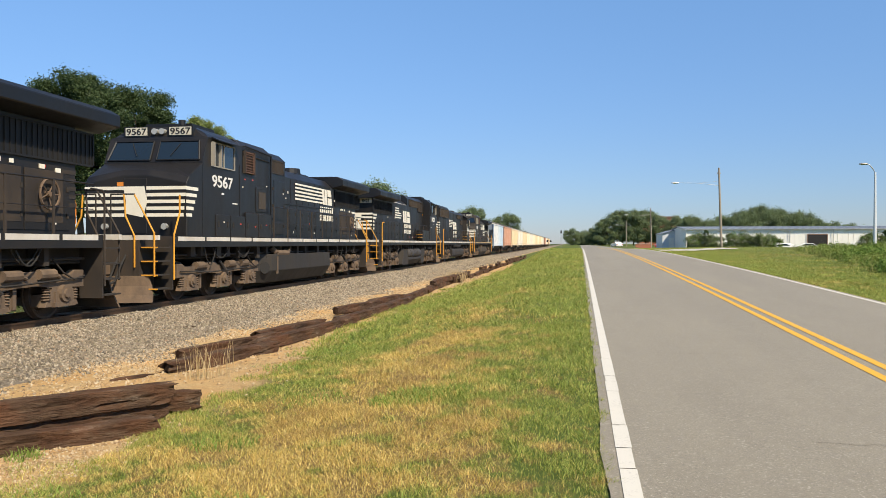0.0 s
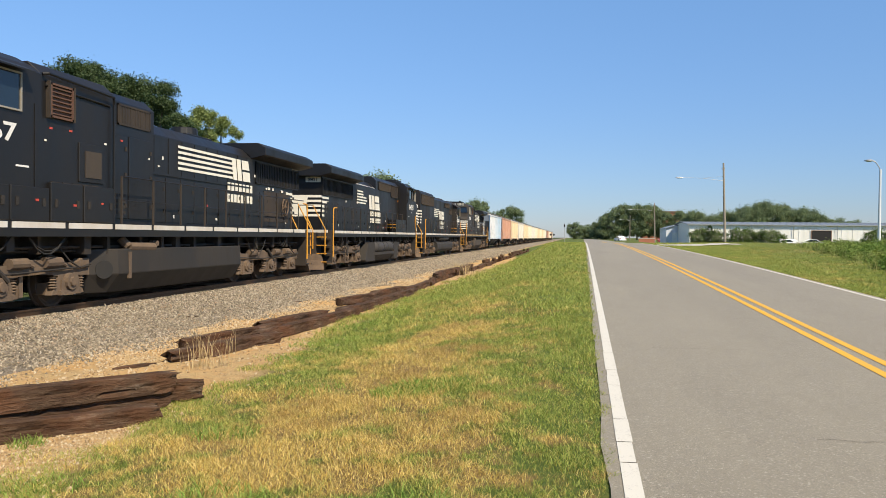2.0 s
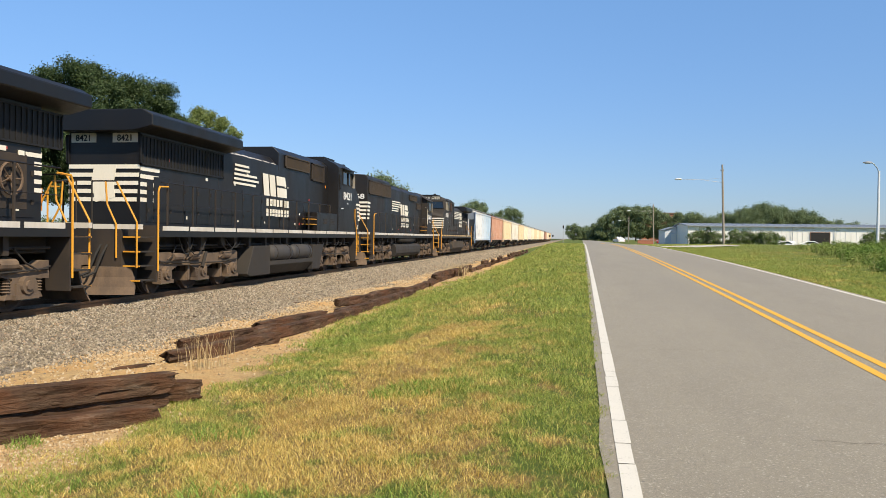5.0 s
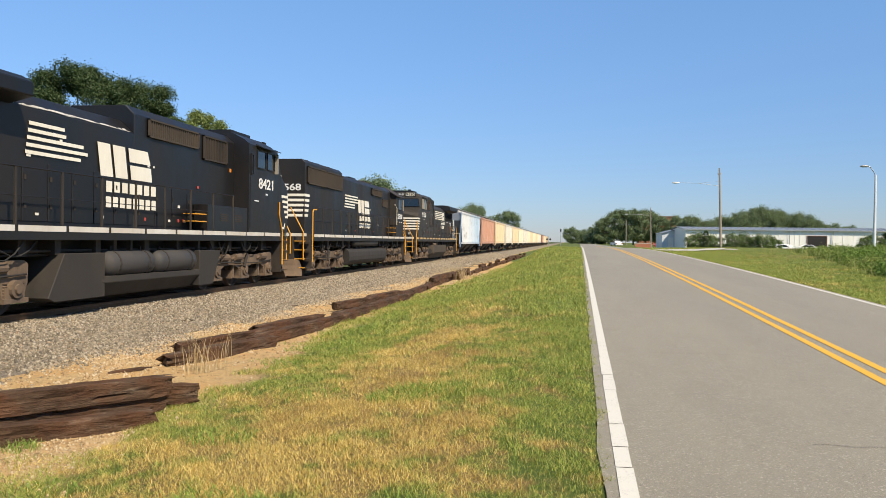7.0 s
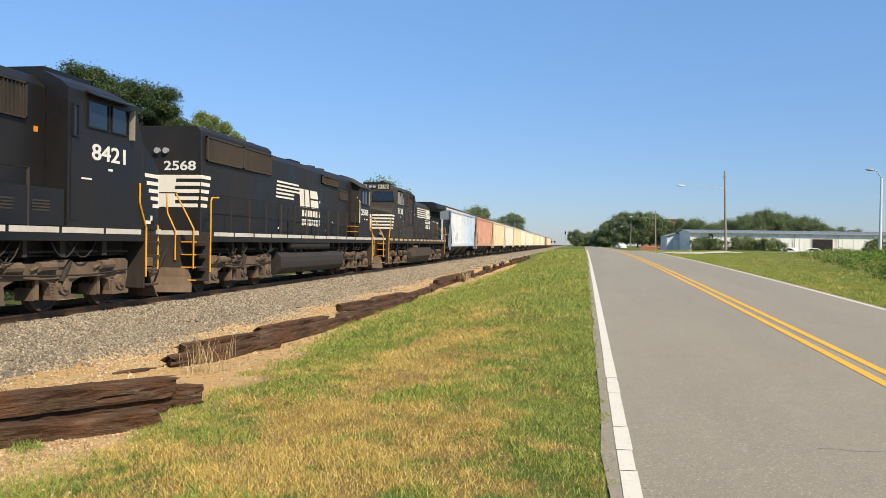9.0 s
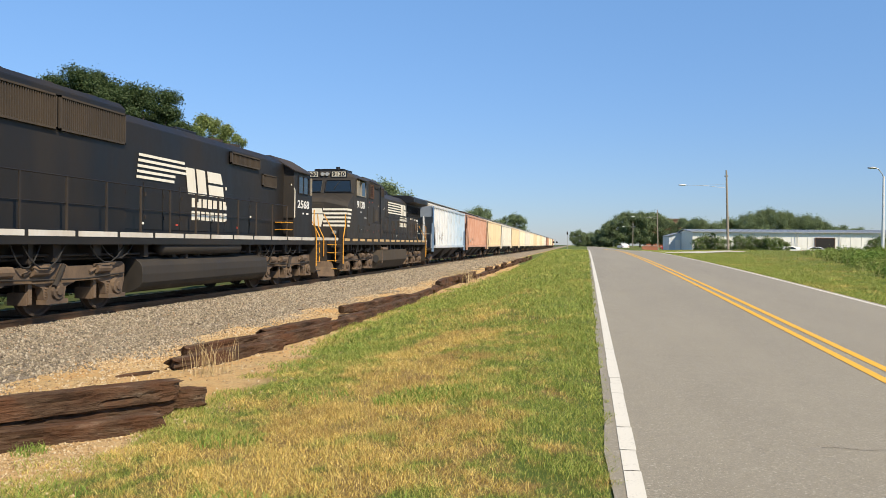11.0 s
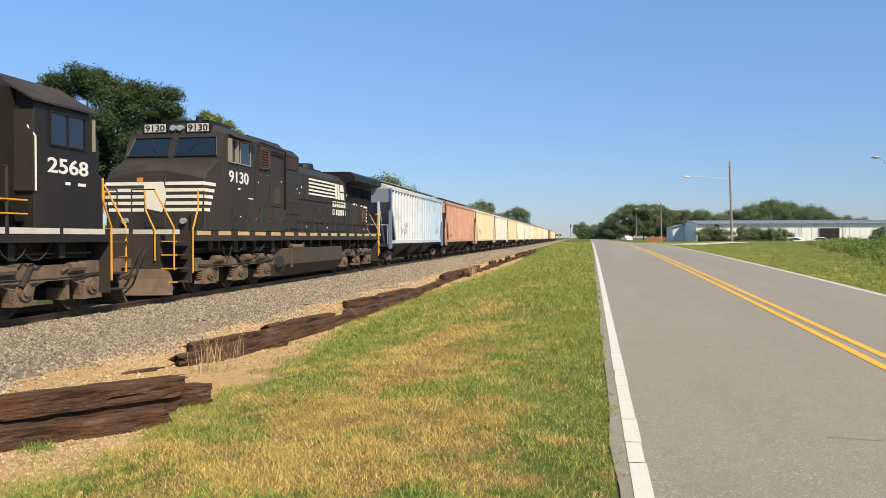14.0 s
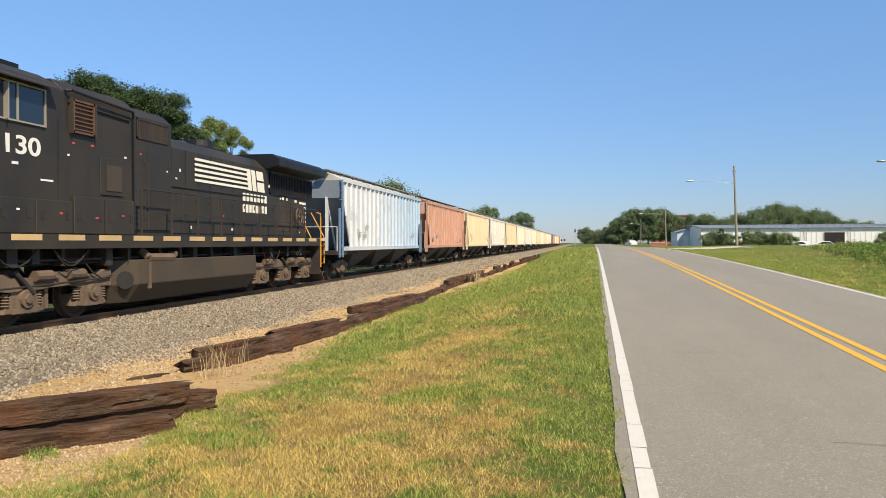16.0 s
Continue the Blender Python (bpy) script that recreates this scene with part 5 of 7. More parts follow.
def hopper(label, paint, mesh, keyed=True, ribs=True, L=18.35, round_side=False):
    car = tagged(new("hopper_wagon"), label, "hopper wagon", "hopper wagons of the train")
    H, zt, zs = 1.50, 4.18, 1.36
    a, b = 1.35, L - 1.2
    for s in (-1, 1):
        bm = fresh()
        prof = [(a, zt), (a, zt - 1.0), (a + 0.95, zs), (b - 0.95, zs), (b, zt - 1.0), (b, zt)]
        prism(bm, prof, s * (H - 0.05), s * H, "x")
        wall = part("side_wall", bm, paint, car)
        if ribs:
            n = 21
            for k in range(n):
                y = a + 0.25 + (b - a - 0.5) * k / (n - 1)
                z0 = zs + max(0, 0.95 - (y - a)) * 1.9 + max(0, 0.95 - (b - y)) * 1.9
                bm = fresh()
                prism(bm, [(s * H, y - 0.075), (s * (H + 0.085), y - 0.035), (s * (H + 0.085), y + 0.035), (s * H, y + 0.075)], min(z0, zt - 0.9), zt - 0.05, "z")
                part("rib", bm, paint, wall)
        bm = fresh()
        box(bm, s * (H - 0.10), s * (H + 0.09), a - 0.1, b + 0.1, zt - 0.10, zt + 0.05)
        part("top_chord", bm, paint, car)
        bm = fresh()
        box(bm, s * (H - 0.16), s * (H + 0.07), a + 0.5, b - 0.5, zs - 0.14, zs + 0.03)
        part("side_sill", bm, paint, car)
        for ye, q in ((a, -1), (b, 1)):
            bm = fresh()
            for dy in (0.0, 0.42):
                box(bm, s * (H - 0.06), s * (H + 0.02), ye + q * (0.10 + dy) - 0.03, ye + q * (0.10 + dy) + 0.03, 0.95, zt - (0.0 if dy == 0 else 1.2))
            for k in range(8):
                rod(bm, (s * (H - 0.02), ye + q * 0.10, 1.05 + k * 0.38), (s * (H - 0.02), ye + q * 0.52, 1.05 + k * 0.38), 0.014, seg=5)
            part("ladder", bm, M["ladder_blue"] if paint == M["white_blue"] else paint, car, "narrow end ladder")
    for ye, q in ((a, 1), (b, -1)):
        bm = fresh()
        prism(bm, [(ye - q * 0.02, zt), (ye - q * 0.02, zt - 0.75), (ye + q * 2.1, 1.25), (ye + q * 2.2, 1.25), (ye + q * 0.1, zt)], -H + 0.05, H - 0.05, "x")
        # on the white-blue wagon the shade under the end is put into the colour
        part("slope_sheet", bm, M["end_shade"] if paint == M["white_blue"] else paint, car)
        bm = fresh()
        box(bm, -H + 0.05, H - 0.05, ye - q * 0.85, ye + q * 2.2, 1.05, 1.22)
        box(bm, -0.2, 0.2, ye - q * 1.2, ye + q * 2.3, 0.78, 1.08)
        part("end_platform", bm, M["under"], car)
        for s in (-1, 1):
            bm = fresh()
            box(bm, s * 0.75 - 0.05, s * 0.75 + 0.05, ye - q * 0.05, ye + q * 0.1, 1.2, zt - 0.7)
            rod(bm, (s * 0.75, ye - q * 0.02, zt - 0.8), (s * 0.75, ye + q * 1.3, 1.2), 0.045, seg=6)
            part("end_post", bm, paint, car)
            bm = fresh()
            pipe(bm, [(s * (H - 0.05), ye - q * 0.8, 1.2), (s * (H - 0.05), ye - q * 0.8, 2.2), (0, ye - q * 0.8, 2.2)], 0.02)
            part("end_rail", bm, paint, car)
    bm = fresh()
    prism(bm, [(-H, zt), (H, zt), (H * 0.6, zt + 0.27), (0.3, zt + 0.36), (-0.3, zt + 0.36), (-H * 0.6, zt + 0.27)], a, b)
    part("roof", bm, M["roof_pale"] if paint != M["rust_red"] else M["roof_rust"], car)
    bm = fresh()
    for s in (-1, 1):
        box(bm, s * 0.55, s * 0.95, a - 0.5, b + 0.5, zt + 0.40, zt + 0.43)
        for k in range(9):
            y = a + (b - a) * k / 8
            box(bm, s * 0.7, s * 0.76, y - 0.02, y + 0.02, zt + 0.2, zt + 0.41)
    part("running_board", bm, M["galvanised"], car, "galvanised roof walkway")
    for k in range(4):
        bm = fresh()
        y = a + (b - a) * (k + 0.5) / 4
        box(bm, -0.42, 0.42, y - 1.6, y + 1.6, zt + 0.34, zt + 0.45)
        part("hatch", bm, M["roof_pale"], car, bevel=0.02)
    n = 3
    span = (b - a - 3.6) / n
    for k in range(n):
        y0 = a + 1.8 + k * span
        y1 = y0 + span
        ym = (y0 + y1) / 2
        bm = fresh()
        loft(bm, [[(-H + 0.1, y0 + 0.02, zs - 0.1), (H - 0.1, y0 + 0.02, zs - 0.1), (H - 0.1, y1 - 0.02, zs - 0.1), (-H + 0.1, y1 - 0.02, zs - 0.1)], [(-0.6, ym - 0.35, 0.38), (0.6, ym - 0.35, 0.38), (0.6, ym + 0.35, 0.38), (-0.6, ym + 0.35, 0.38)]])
        # near black on every wagon: the shade below the body is painted in
        bay = part("discharge_bay", bm, M["bay"], car, "sloping discharge bay darkened by shade in its colour")
        bm = fresh()
        box(bm, -0.75, 0.75, ym - 0.42, ym + 0.42, 0.30, 0.40)
        rod(bm, (0.7, ym, 0.35), (1.2, ym, 0.35), 0.03, seg=6)
        part("outlet_gate", bm, M["truck"], bay)
    for yc in (2.35, L - 2.2):
        hopper_truck(car, yc, mesh, keyed)
    for y, d in ((0.9, -1), (L - 0.9, 1)):
        bm = fresh()
        box(bm, -0.15, 0.15, y, y + d * 0.45, 0.78, 1.0)
        box(bm, -0.22, 0.18, y + d * 0.4, y + d * 0.92, 0.70, 1.05)
        part("coupler", bm, M["truck"], car, "rusty knuckle coupler")
    # small stencils
    rnd = random.Random(len(label))
    for s in (-1, 1):
        for k in range(7):
            bm = fresh()
            y, z = rnd.uniform(a + 1.2, a + 3.6) if k < 4 else rnd.uniform(b - 4, b - 1.2), rnd.uniform(1.55, 2.2)
            for j in range(3):
                box(bm, s * (H + 0.086), s * (H + 0.092), y, y + rnd.uniform(0.25, 0.5), z + 0.09 * j, z + 0.05 + 0.09 * j)
            part("stencil", bm, M["stencil"], car)
    return car, L


def train_materials():
    for n, c, d, a, r in (("brownblack", (0.022, 0.018, 0.015), (0.080, 0.055, 0.036), 0.65, 0.6), ("rubber", (0.015, 0.015, 0.015), (0.06, 0.05, 0.04), 0.4, 0.8),
                          ("plate", (0.62, 0.58, 0.47), (0.3, 0.25, 0.17), 0.25, 0.5), ("digits", (0.012, 0.012, 0.012), (0.05, 0.04, 0.03), 0.1, 0.6),
                          ("digits_white", (0.80, 0.78, 0.73), (0.45, 0.4, 0.33), 0.15, 0.5), ("reservoir", (0.035, 0.035, 0.037), (0.08, 0.065, 0.05), 0.5, 0.55),
                          ("wheel", (0.055, 0.043, 0.034), (0.13, 0.08, 0.05), 0.6, 0.7), ("roof_pale", (0.55, 0.53, 0.48), (0.3, 0.25, 0.18), 0.5, 0.7),
                          # bay: underside shade of the wagons as a near-black colour, plus dust
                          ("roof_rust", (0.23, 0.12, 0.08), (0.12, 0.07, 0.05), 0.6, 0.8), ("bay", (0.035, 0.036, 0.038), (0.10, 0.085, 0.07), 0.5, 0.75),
                          # end_shade: white-blue paint darkened for the shaded slope sheets
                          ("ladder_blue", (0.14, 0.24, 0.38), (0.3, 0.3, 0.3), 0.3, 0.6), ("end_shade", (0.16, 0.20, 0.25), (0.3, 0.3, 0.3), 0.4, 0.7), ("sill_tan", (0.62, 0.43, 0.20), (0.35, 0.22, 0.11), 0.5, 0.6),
                          ("vent_wheel", (0.13, 0.085, 0.055), (0.24, 0.16, 0.10), 0.5, 0.7), ("stencil", (0.38, 0.36, 0.33), (0.5, 0.45, 0.38), 0.5, 0.8),
                          ("tan", (0.76, 0.60, 0.39), (0.42, 0.27, 0.14), 0.35, 0.65), ("pale_grey", (0.72, 0.68, 0.59), (0.40, 0.33, 0.24), 0.45, 0.65),
                          ("cream_car", (0.80, 0.71, 0.54), (0.45, 0.32, 0.19), 0.35, 0.65), ("brown_car", (0.22, 0.11, 0.08), (0.35, 0.22, 0.15), 0.4, 0.75)):
        M[n] = painted(n, c, d, a, r, 1.1)
    m = Mat("white_blue_paint", 0.6)
    f, g, h = m.noise(0.9, 5, 0.7, (1, 1, 0.15)), m.noise(6, 4, 0.7, (1, 2.5, 0.12)), m.noise(2.2, 5, 0.75, (1, 1, 0.5))
    along = m.math("MULTIPLY", m.math("SUBTRACT", m.axis(1, True), 4.0), 0.065)
    blue = m.ramp(m.math("ADD", m.math("MULTIPLY", f, 0.9), m.math("SUBTRACT", along, 0.35)), (0.15, (0.60, 0.61, 0.61)), (0.42, (0.50, 0.57, 0.63)), (0.75, (0.34, 0.47, 0.59)))
    c = m.mix(m.ramp(g, (0.45, 0.0), (0.7, 0.65)), blue, (0.66, 0.67, 0.67))
    c = m.mix(m.ramp(h, (0.54, 0.0), (0.70, 0.7)), c, (0.36, 0.36, 0.36))
    M["white_blue"] = m.color(c).m
    m = Mat("rust_red_paint", 0.75)
    f, g = m.noise(1.0, 5, 0.7, (1, 1, 0.3)), m.noise(7, 4, 0.75, (1, 2.2, 0.12))
    c = m.mix(f, (0.38, 0.175, 0.11), (0.60, 0.33, 0.22))
    M["rust_red"] = m.color(m.mix(m.ramp(g, (0.46, 0.0), (0.72, 0.8)), c, (0.62, 0.46, 0.37))).m


CARS = []       # (thing, y of its leading coupler at the start, turned about or not, length)
START = ((0, 0.0), (4, 18.95), (9, 42.4), (12.5, 58.35), (16, 75.0))


def make_train():
    train_materials()
    big, small = wheelset_mesh(0.53), wheelset_mesh(0.42)
    lead, L = modern_loco("", "dusty black diesel locomotive at the head of the train", big)
    CARS.append((lead, 17.3 - L, False, L))
    for o in lead.children_recursive:       # no yellow rails or white bars on this one, and all of it dusty
        if o.type == "MESH" and o.data.materials:
            if o.name.startswith(("grab_rail", "step_edge", "end_bar", "emblem_shape")):
                o.data.materials[0] = M["brownblack"]
                o["label"] = "dusty black fitting"
            elif o.data.materials[0] == M["black"]:
                o.data.materials[0] = M["dustyblack"]
    a, L = modern_loco("9567", "black diesel locomotive with white stripes and yellow rails", big)
    CARS.append((a, 16.8, False, L))
    b, L = older_loco("8421", "black diesel locomotive running hood first, with air reservoirs", big)
    CARS.append((b, 39.7, True, L))
    c, L = square_loco("2568", "black square-hooded diesel locomotive running hood first", big)
    CARS.append((c, 61.05, True, L))
    for o in c.children_recursive:
        if o.type == "MESH" and o.data.materials and o.data.materials[0] == M["black"]:
            o.data.materials[0] = M["dustyblack"]
    d, L = modern_loco("9130", "faded black diesel locomotive with white nose stripes", big, 0.48, 1.28)
    CARS.append((d, 82.65, False, L))
    for o in d.children_recursive:      # this one is older, its black faded brown and its sill stripes tan
        if o.type == "MESH" and o.data.materials and o.data.materials[0] == M["black"]:
            o.data.materials[0] = M["fadedblack"]
        elif o.name.startswith("sill_stripe"):
            o.data.materials[0] = M["sill_tan"]
        elif o.name.startswith("fuel_tank"):
            o.data.materials[0] = M["tank_brown"]
    kinds = (("white_blue", "white and pale blue ribbed hopper wagon with worn paint", True), ("rust_red", "rust-red ribbed hopper wagon with pale streaks", True),
             ("tan", "plain tan covered hopper wagon", True), ("pale_grey", "pale grey weathered covered hopper wagon", True), ("cream_car", "cream covered hopper wagon with dusty sides", True),
             ("brown_car", "dark brown weathered covered hopper wagon", True))
    built, y = [], 105.55
    order = (0, 1, 2, 3, 2, 4, 3, 4, 2, 4, 2, 4, 3, 5, 1, 3, 2, 4, 5, 2)
    first = {}
    for i, k in enumerate(order):
        if k not in first:
            ob, L = hopper(kinds[k][1], M[kinds[k][0]], small, i < 4, kinds[k][2])
            first[k] = ob
        else:
            ob = copy_thing(first[k], pose(0, 0, 0))
        CARS.append((ob, y, False, L))
        y += L


make_train()


# ---- verge: grass, ballast stones, old ties ----
rng = np.random.default_rng(5)


def blades(name, x, y, height, width, lean, material, label, category="grass"):
    """Grass: every blade is a bent, tapering strip of two quads on the ground."""
    n = len(x)
    z = ground_z(x, y) - 0.005
    a = rng.uniform(0, math.tau, n)
    dx, dy = np.cos(a), np.sin(a)
    b = rng.uniform(0, math.tau, n)
    lx, ly = np.cos(b) * lean, np.sin(b) * lean
    base = np.stack([x, y, z], 1)
    side = np.stack([dx * width / 2, dy * width / 2, np.zeros(n)], 1)
    mid = base + np.stack([lx * 0.35, ly * 0.35, height * 0.62], 1)
    tip = base + np.stack([lx, ly, height], 1)
    v = np.stack([base - side, base + side, mid + side * 0.8, mid - side * 0.8, tip + side * 0.18, tip - side * 0.18], 1).reshape(-1, 3)
    k = np.arange(n)[:, None] * 6
    f = np.concatenate([k + np.array([[0, 1, 2, 3]]), k + np.array([[3, 2, 4, 5]])])
    return tagged(new(name, raw_mesh(name, v, f, material)), label, category, kind="stuff")


def left_edge(y):
    return np.clip(-3.85 - 0.055 * np.clip(y, 0, 22), -5.3, -3.8) + 0.85 * np.clip((y - 24) * 0.05, 0, 1) + 0.40 * np.exp(-((y - 11.3) / 2.0) ** 2)


def lawn():
    xs, ys, hs, ws = [], [], [], []
    for y0, y1, density, h, w in ((3.2, 8, 5600, 0.036, 0.0042), (8, 14, 2700, 0.042, 0.0055), (14, 26, 800, 0.064, 0.009), (26, 50, 260, 0.065, 0.018), (50, 95, 70, 0.07, 0.04)):
        n = int((y1 - y0) * 5.6 * density)
        y = rng.uniform(y0, y1, n)
        x = rng.uniform(-5.4, 0.9, n) + SKEW * y * 0.5
        u = x - SKEW * y
        ragged = 0.25 * np.sin(y * 2.1) + 0.18 * np.sin(y * 5.7 + 1) + 0.15 * np.sin(x * 6 + y * 1.3)
        ok = (u < ROAD_LEFT + 0.02 + 0.05 * np.sin(y * 7.3) * np.sin(y * 2.9) + 0.03 * np.sin(y * 23)) & (x > left_edge(y) + ragged + rng.exponential(0.18, n) - 0.25)
        clump = 0.75 + 0.5 * np.sin(x * 3.1 + 1.3 * np.sin(y * 2.2)) * np.sin(y * 2.7 + x) + 0.35 * np.sin(x * 9 + y * 7)
        ok &= rng.random(n) < np.clip(0.52 + 0.5 * clump, 0.36, 1)
        x, y, clump = x[ok], y[ok], clump[ok]
        xs.append(x), ys.append(y)
        hs.append(h * rng.uniform(0.5, 1.35, len(x)) * (0.8 + 0.35 * clump))
        ws.append(w * rng.uniform(0.7, 1.4, len(x)))
    x, y, h, w = map(np.concatenate, (xs, ys, hs, ws))
    blades("lawn_grass", x, y, h, w, h * rng.uniform(0.3, 1.5, len(h)), M["grass"], "short mown grass, green with dry straw patches")
    # broad green tufts
    xs, ys = [], []
    for cx, cy, r, n in ((-1.5, 8.0, 0.42, 900), (-3.0, 6.6, 0.25, 220), (-2.75, 8.4, 0.3, 200), (-3.75, 5.2, 0.25, 200), (-4.1, 13.0, 0.5, 450), (-3.95, 11.3, 0.4, 300), (-4.3, 15.5, 0.5, 600), (-1.0, 4.5, 0.3, 400), (-2.2, 4.6, 0.35, 400), (-4.35, 18.5, 0.5, 500), (-4.4, 22.0, 0.6, 500), (-4.75, 6.35, 0.14, 140)):
        a, q = rng.uniform(0, math.tau, n), np.sqrt(rng.random(n)) * r
        xs.append(cx + q * np.cos(a) * 1.3), ys.append(cy + q * np.sin(a))
    x, y = np.concatenate(xs), np.concatenate(ys)
    h = rng.uniform(0.04, 0.10, len(x))
    blades("grass_tufts", x, y, h, rng.uniform(0.005, 0.009, len(x)), h * 0.9, M["tuft"], "brighter green broad-bladed grass tufts")
    # strip on the far side of the road
    n = 190000
    y = 12 + 98 * rng.random(n) ** 1.4
    x = SKEW * y + ROAD_RIGHT - 0.02 + rng.exponential(3.0, n)
    h = rng.uniform(0.03, 0.085, n)
    blades("roadside_grass", x, y, h, rng.uniform(0.007, 0.018, n), h * 0.9, M["grass"], "rough grass beside the far edge of the road")
    # dry stalks by the ties
    n = 70
    x, y = -5.15 + rng.normal(0, 0.16, n), 10.75 + rng.normal(0, 0.16, n)
    h = rng.uniform(0.25, 0.62, n)
    blades("dry_stalks", x, y, h, np.full(n, 0.007), h * rng.uniform(0.1, 0.5, n), M["straw"], "tall dry straw stalks beside the old ties")
    n = 160
    x, y = -5.5 + rng.normal(0, 0.3, n), 39.5 + rng.normal(0, 0.7, n)
    h = rng.uniform(0.3, 0.7, n)
    blades("dry_stalks", x, y, h, np.full(n, 0.02), h * 0.4, M["straw"], "tall dry straw stalks beside the old ties")


def stones(name, x, y, z, r, material, label):
    n = len(x)
    base = np.array([(1, 0, 0), (-1, 0, 0), (0, 1, 0), (0, -1, 0), (0, 0, 1), (0, 0, -1)], float)
    v = base[None] * r[:, None, None] * rng.uniform(0.6, 1.3, (n, 6, 1)) + rng.normal(0, 0.22, (n, 6, 3)) * r[:, None, None]
    v[:, :, 2] *= 0.8
    a = rng.uniform(0, math.tau, n)
    c, s = np.cos(a)[:, None], np.sin(a)[:, None]
    vx, vy = v[:, :, 0] * c - v[:, :, 1] * s, v[:, :, 0] * s + v[:, :, 1] * c
    t = rng.normal(0, 0.5, n)[:, None]
    vz = v[:, :, 2] + vx * t
    v = np.stack([vx + x[:, None], vy + y[:, None], vz + z[:, None]], -1).reshape(-1, 3)
    tri = np.array([(0, 2, 4), (2, 1, 4), (1, 3, 4), (3, 0, 4), (2, 0, 5), (1, 2, 5), (3, 1, 5), (0, 3, 5)])
    f = (np.arange(n)[:, None, None] * 6 + tri[None]).reshape(-1, 3)
    return tagged(new(name, raw_mesh(name, v, f, material)), label, "stones", kind="stuff")


def bed_z(x):
    return np.interp(x - TRACK_X, [-3.7, -2.0, -1.4, 1.4, 2.0, 4.0], [-0.48, -0.17, -0.13, -0.13, -0.17, -0.44]) + RAIL_Z


def ballast_stones():
    xs, ys, rs = [], [], []
    for y0, y1, density, r in ((6, 16, 620, 0.024), (16, 30, 380, 0.028), (30, 60, 130, 0.040), (60, 110, 36, 0.07)):
        n = int((y1 - y0) * 3.95 * density)
        x = TRACK_X + rng.uniform(0.95, 4.9, n)
        y = rng.uniform(y0, y1, n)
        ok = (x - TRACK_X < 3.95 + 0.3 * np.sin(y * 1.1) + 0.2 * np.sin(y * 3.7) + rng.exponential(0.16, n))
        xs.append(x[ok]), ys.append(y[ok]), rs.append(r * rng.uniform(0.55, 1.35, ok.sum()))
    x, y, r = map(np.concatenate, (xs, ys, rs))
    stones("ballast_stones", x, y, np.maximum(bed_z(x), ground_z(x, y)) + r * 0.2, r, M["stone"], "loose grey crushed ballast stones")
    n = 26000
    y = 5 + 41 * rng.random(n) ** 1.6
    x = -7.4 + rng.exponential(1.3, n)
    band = (x < left_edge(y) + 0.6) & (rng.random(n) < np.where(np.sin(x * 2.3 + y * 0.9) + np.sin(y * 1.7) > -0.6, 1.0, 0.25))
    x, y = x[band], y[band]
    r = rng.uniform(0.006, 0.022, len(x)) * (1 + y / 40)
    k = 9000
    xx, yy = rng.uniform(-6.2, -3.4, k), rng.uniform(4.4, 8.2, k)
    clear = xx < left_edge(yy) + 0.2
    x, y, r = np.concatenate([x, xx[clear]]), np.concatenate([y, yy[clear]]), np.concatenate([r, rng.uniform(0.004, 0.016, clear.sum())])
    stones("scattered_gravel", x, y, ground_z(x, y) + r * 0.1, r, M["gravel"], "pale pebbles and gravel scattered over clay")


def tie_mesh(seed, L=2.7, w=0.25, h=0.215):
    """A worn timber: split along the grain, with chewed edges and broken ends."""
    r = random.Random(seed)
    bm = fresh()
    side = [-1, -0.72, -0.4, -0.1, 0.25, 0.6]
    prof = [(a, -1) for a in side] + [(1, a) for a in side] + [(-a, 1) for a in side] + [(-1, -a) for a in side]
    jag = [r.uniform(-0.10, 0.07) for _ in prof], [r.uniform(-0.07, 0.10) for _ in prof]
    n = 34
    rings = []
    for i in range(n):
        t = i / (n - 1)
        y = (t - 0.5) * L
        near_end = max(0.0, abs(t - 0.5) * 2 - 0.90) / 0.10
        bow = 0.012 * math.sin(t * 3.1 + seed)
        ring = []
        for q, (x, z) in enumerate(prof):
            k = 0.16 * noise.noise((x * 1.3 + seed * 7, y * 1.1, z * 1.3)) + 0.07 * noise.noise((x * 4 + seed, y * 5, z * 4))
            crack = noise.noise((x * 3.7 + seed * 3.1, y * 0.55, z * 3.7 + 9))
            if abs(crack) < 0.07:
                k -= 0.16
            if abs(x) > 0.9 and abs(z) > 0.9:
                k -= 0.05 + 0.10 * max(0.0, noise.noise((seed * 5.0 + x, y * 2.2, z)))
            k -= 0.10 * near_end
            dy = jag[0][q] * near_end if t < 0.5 else jag[1][q] * near_end
            ring.append((x * w / 2 * (1 + k) + bow, y + dy, z * h / 2 * (1 + k) + h / 2))
        rings.append(ring)
    loft(bm, rings)
    return finish(bm, "old_railway_tie", M["tie"])


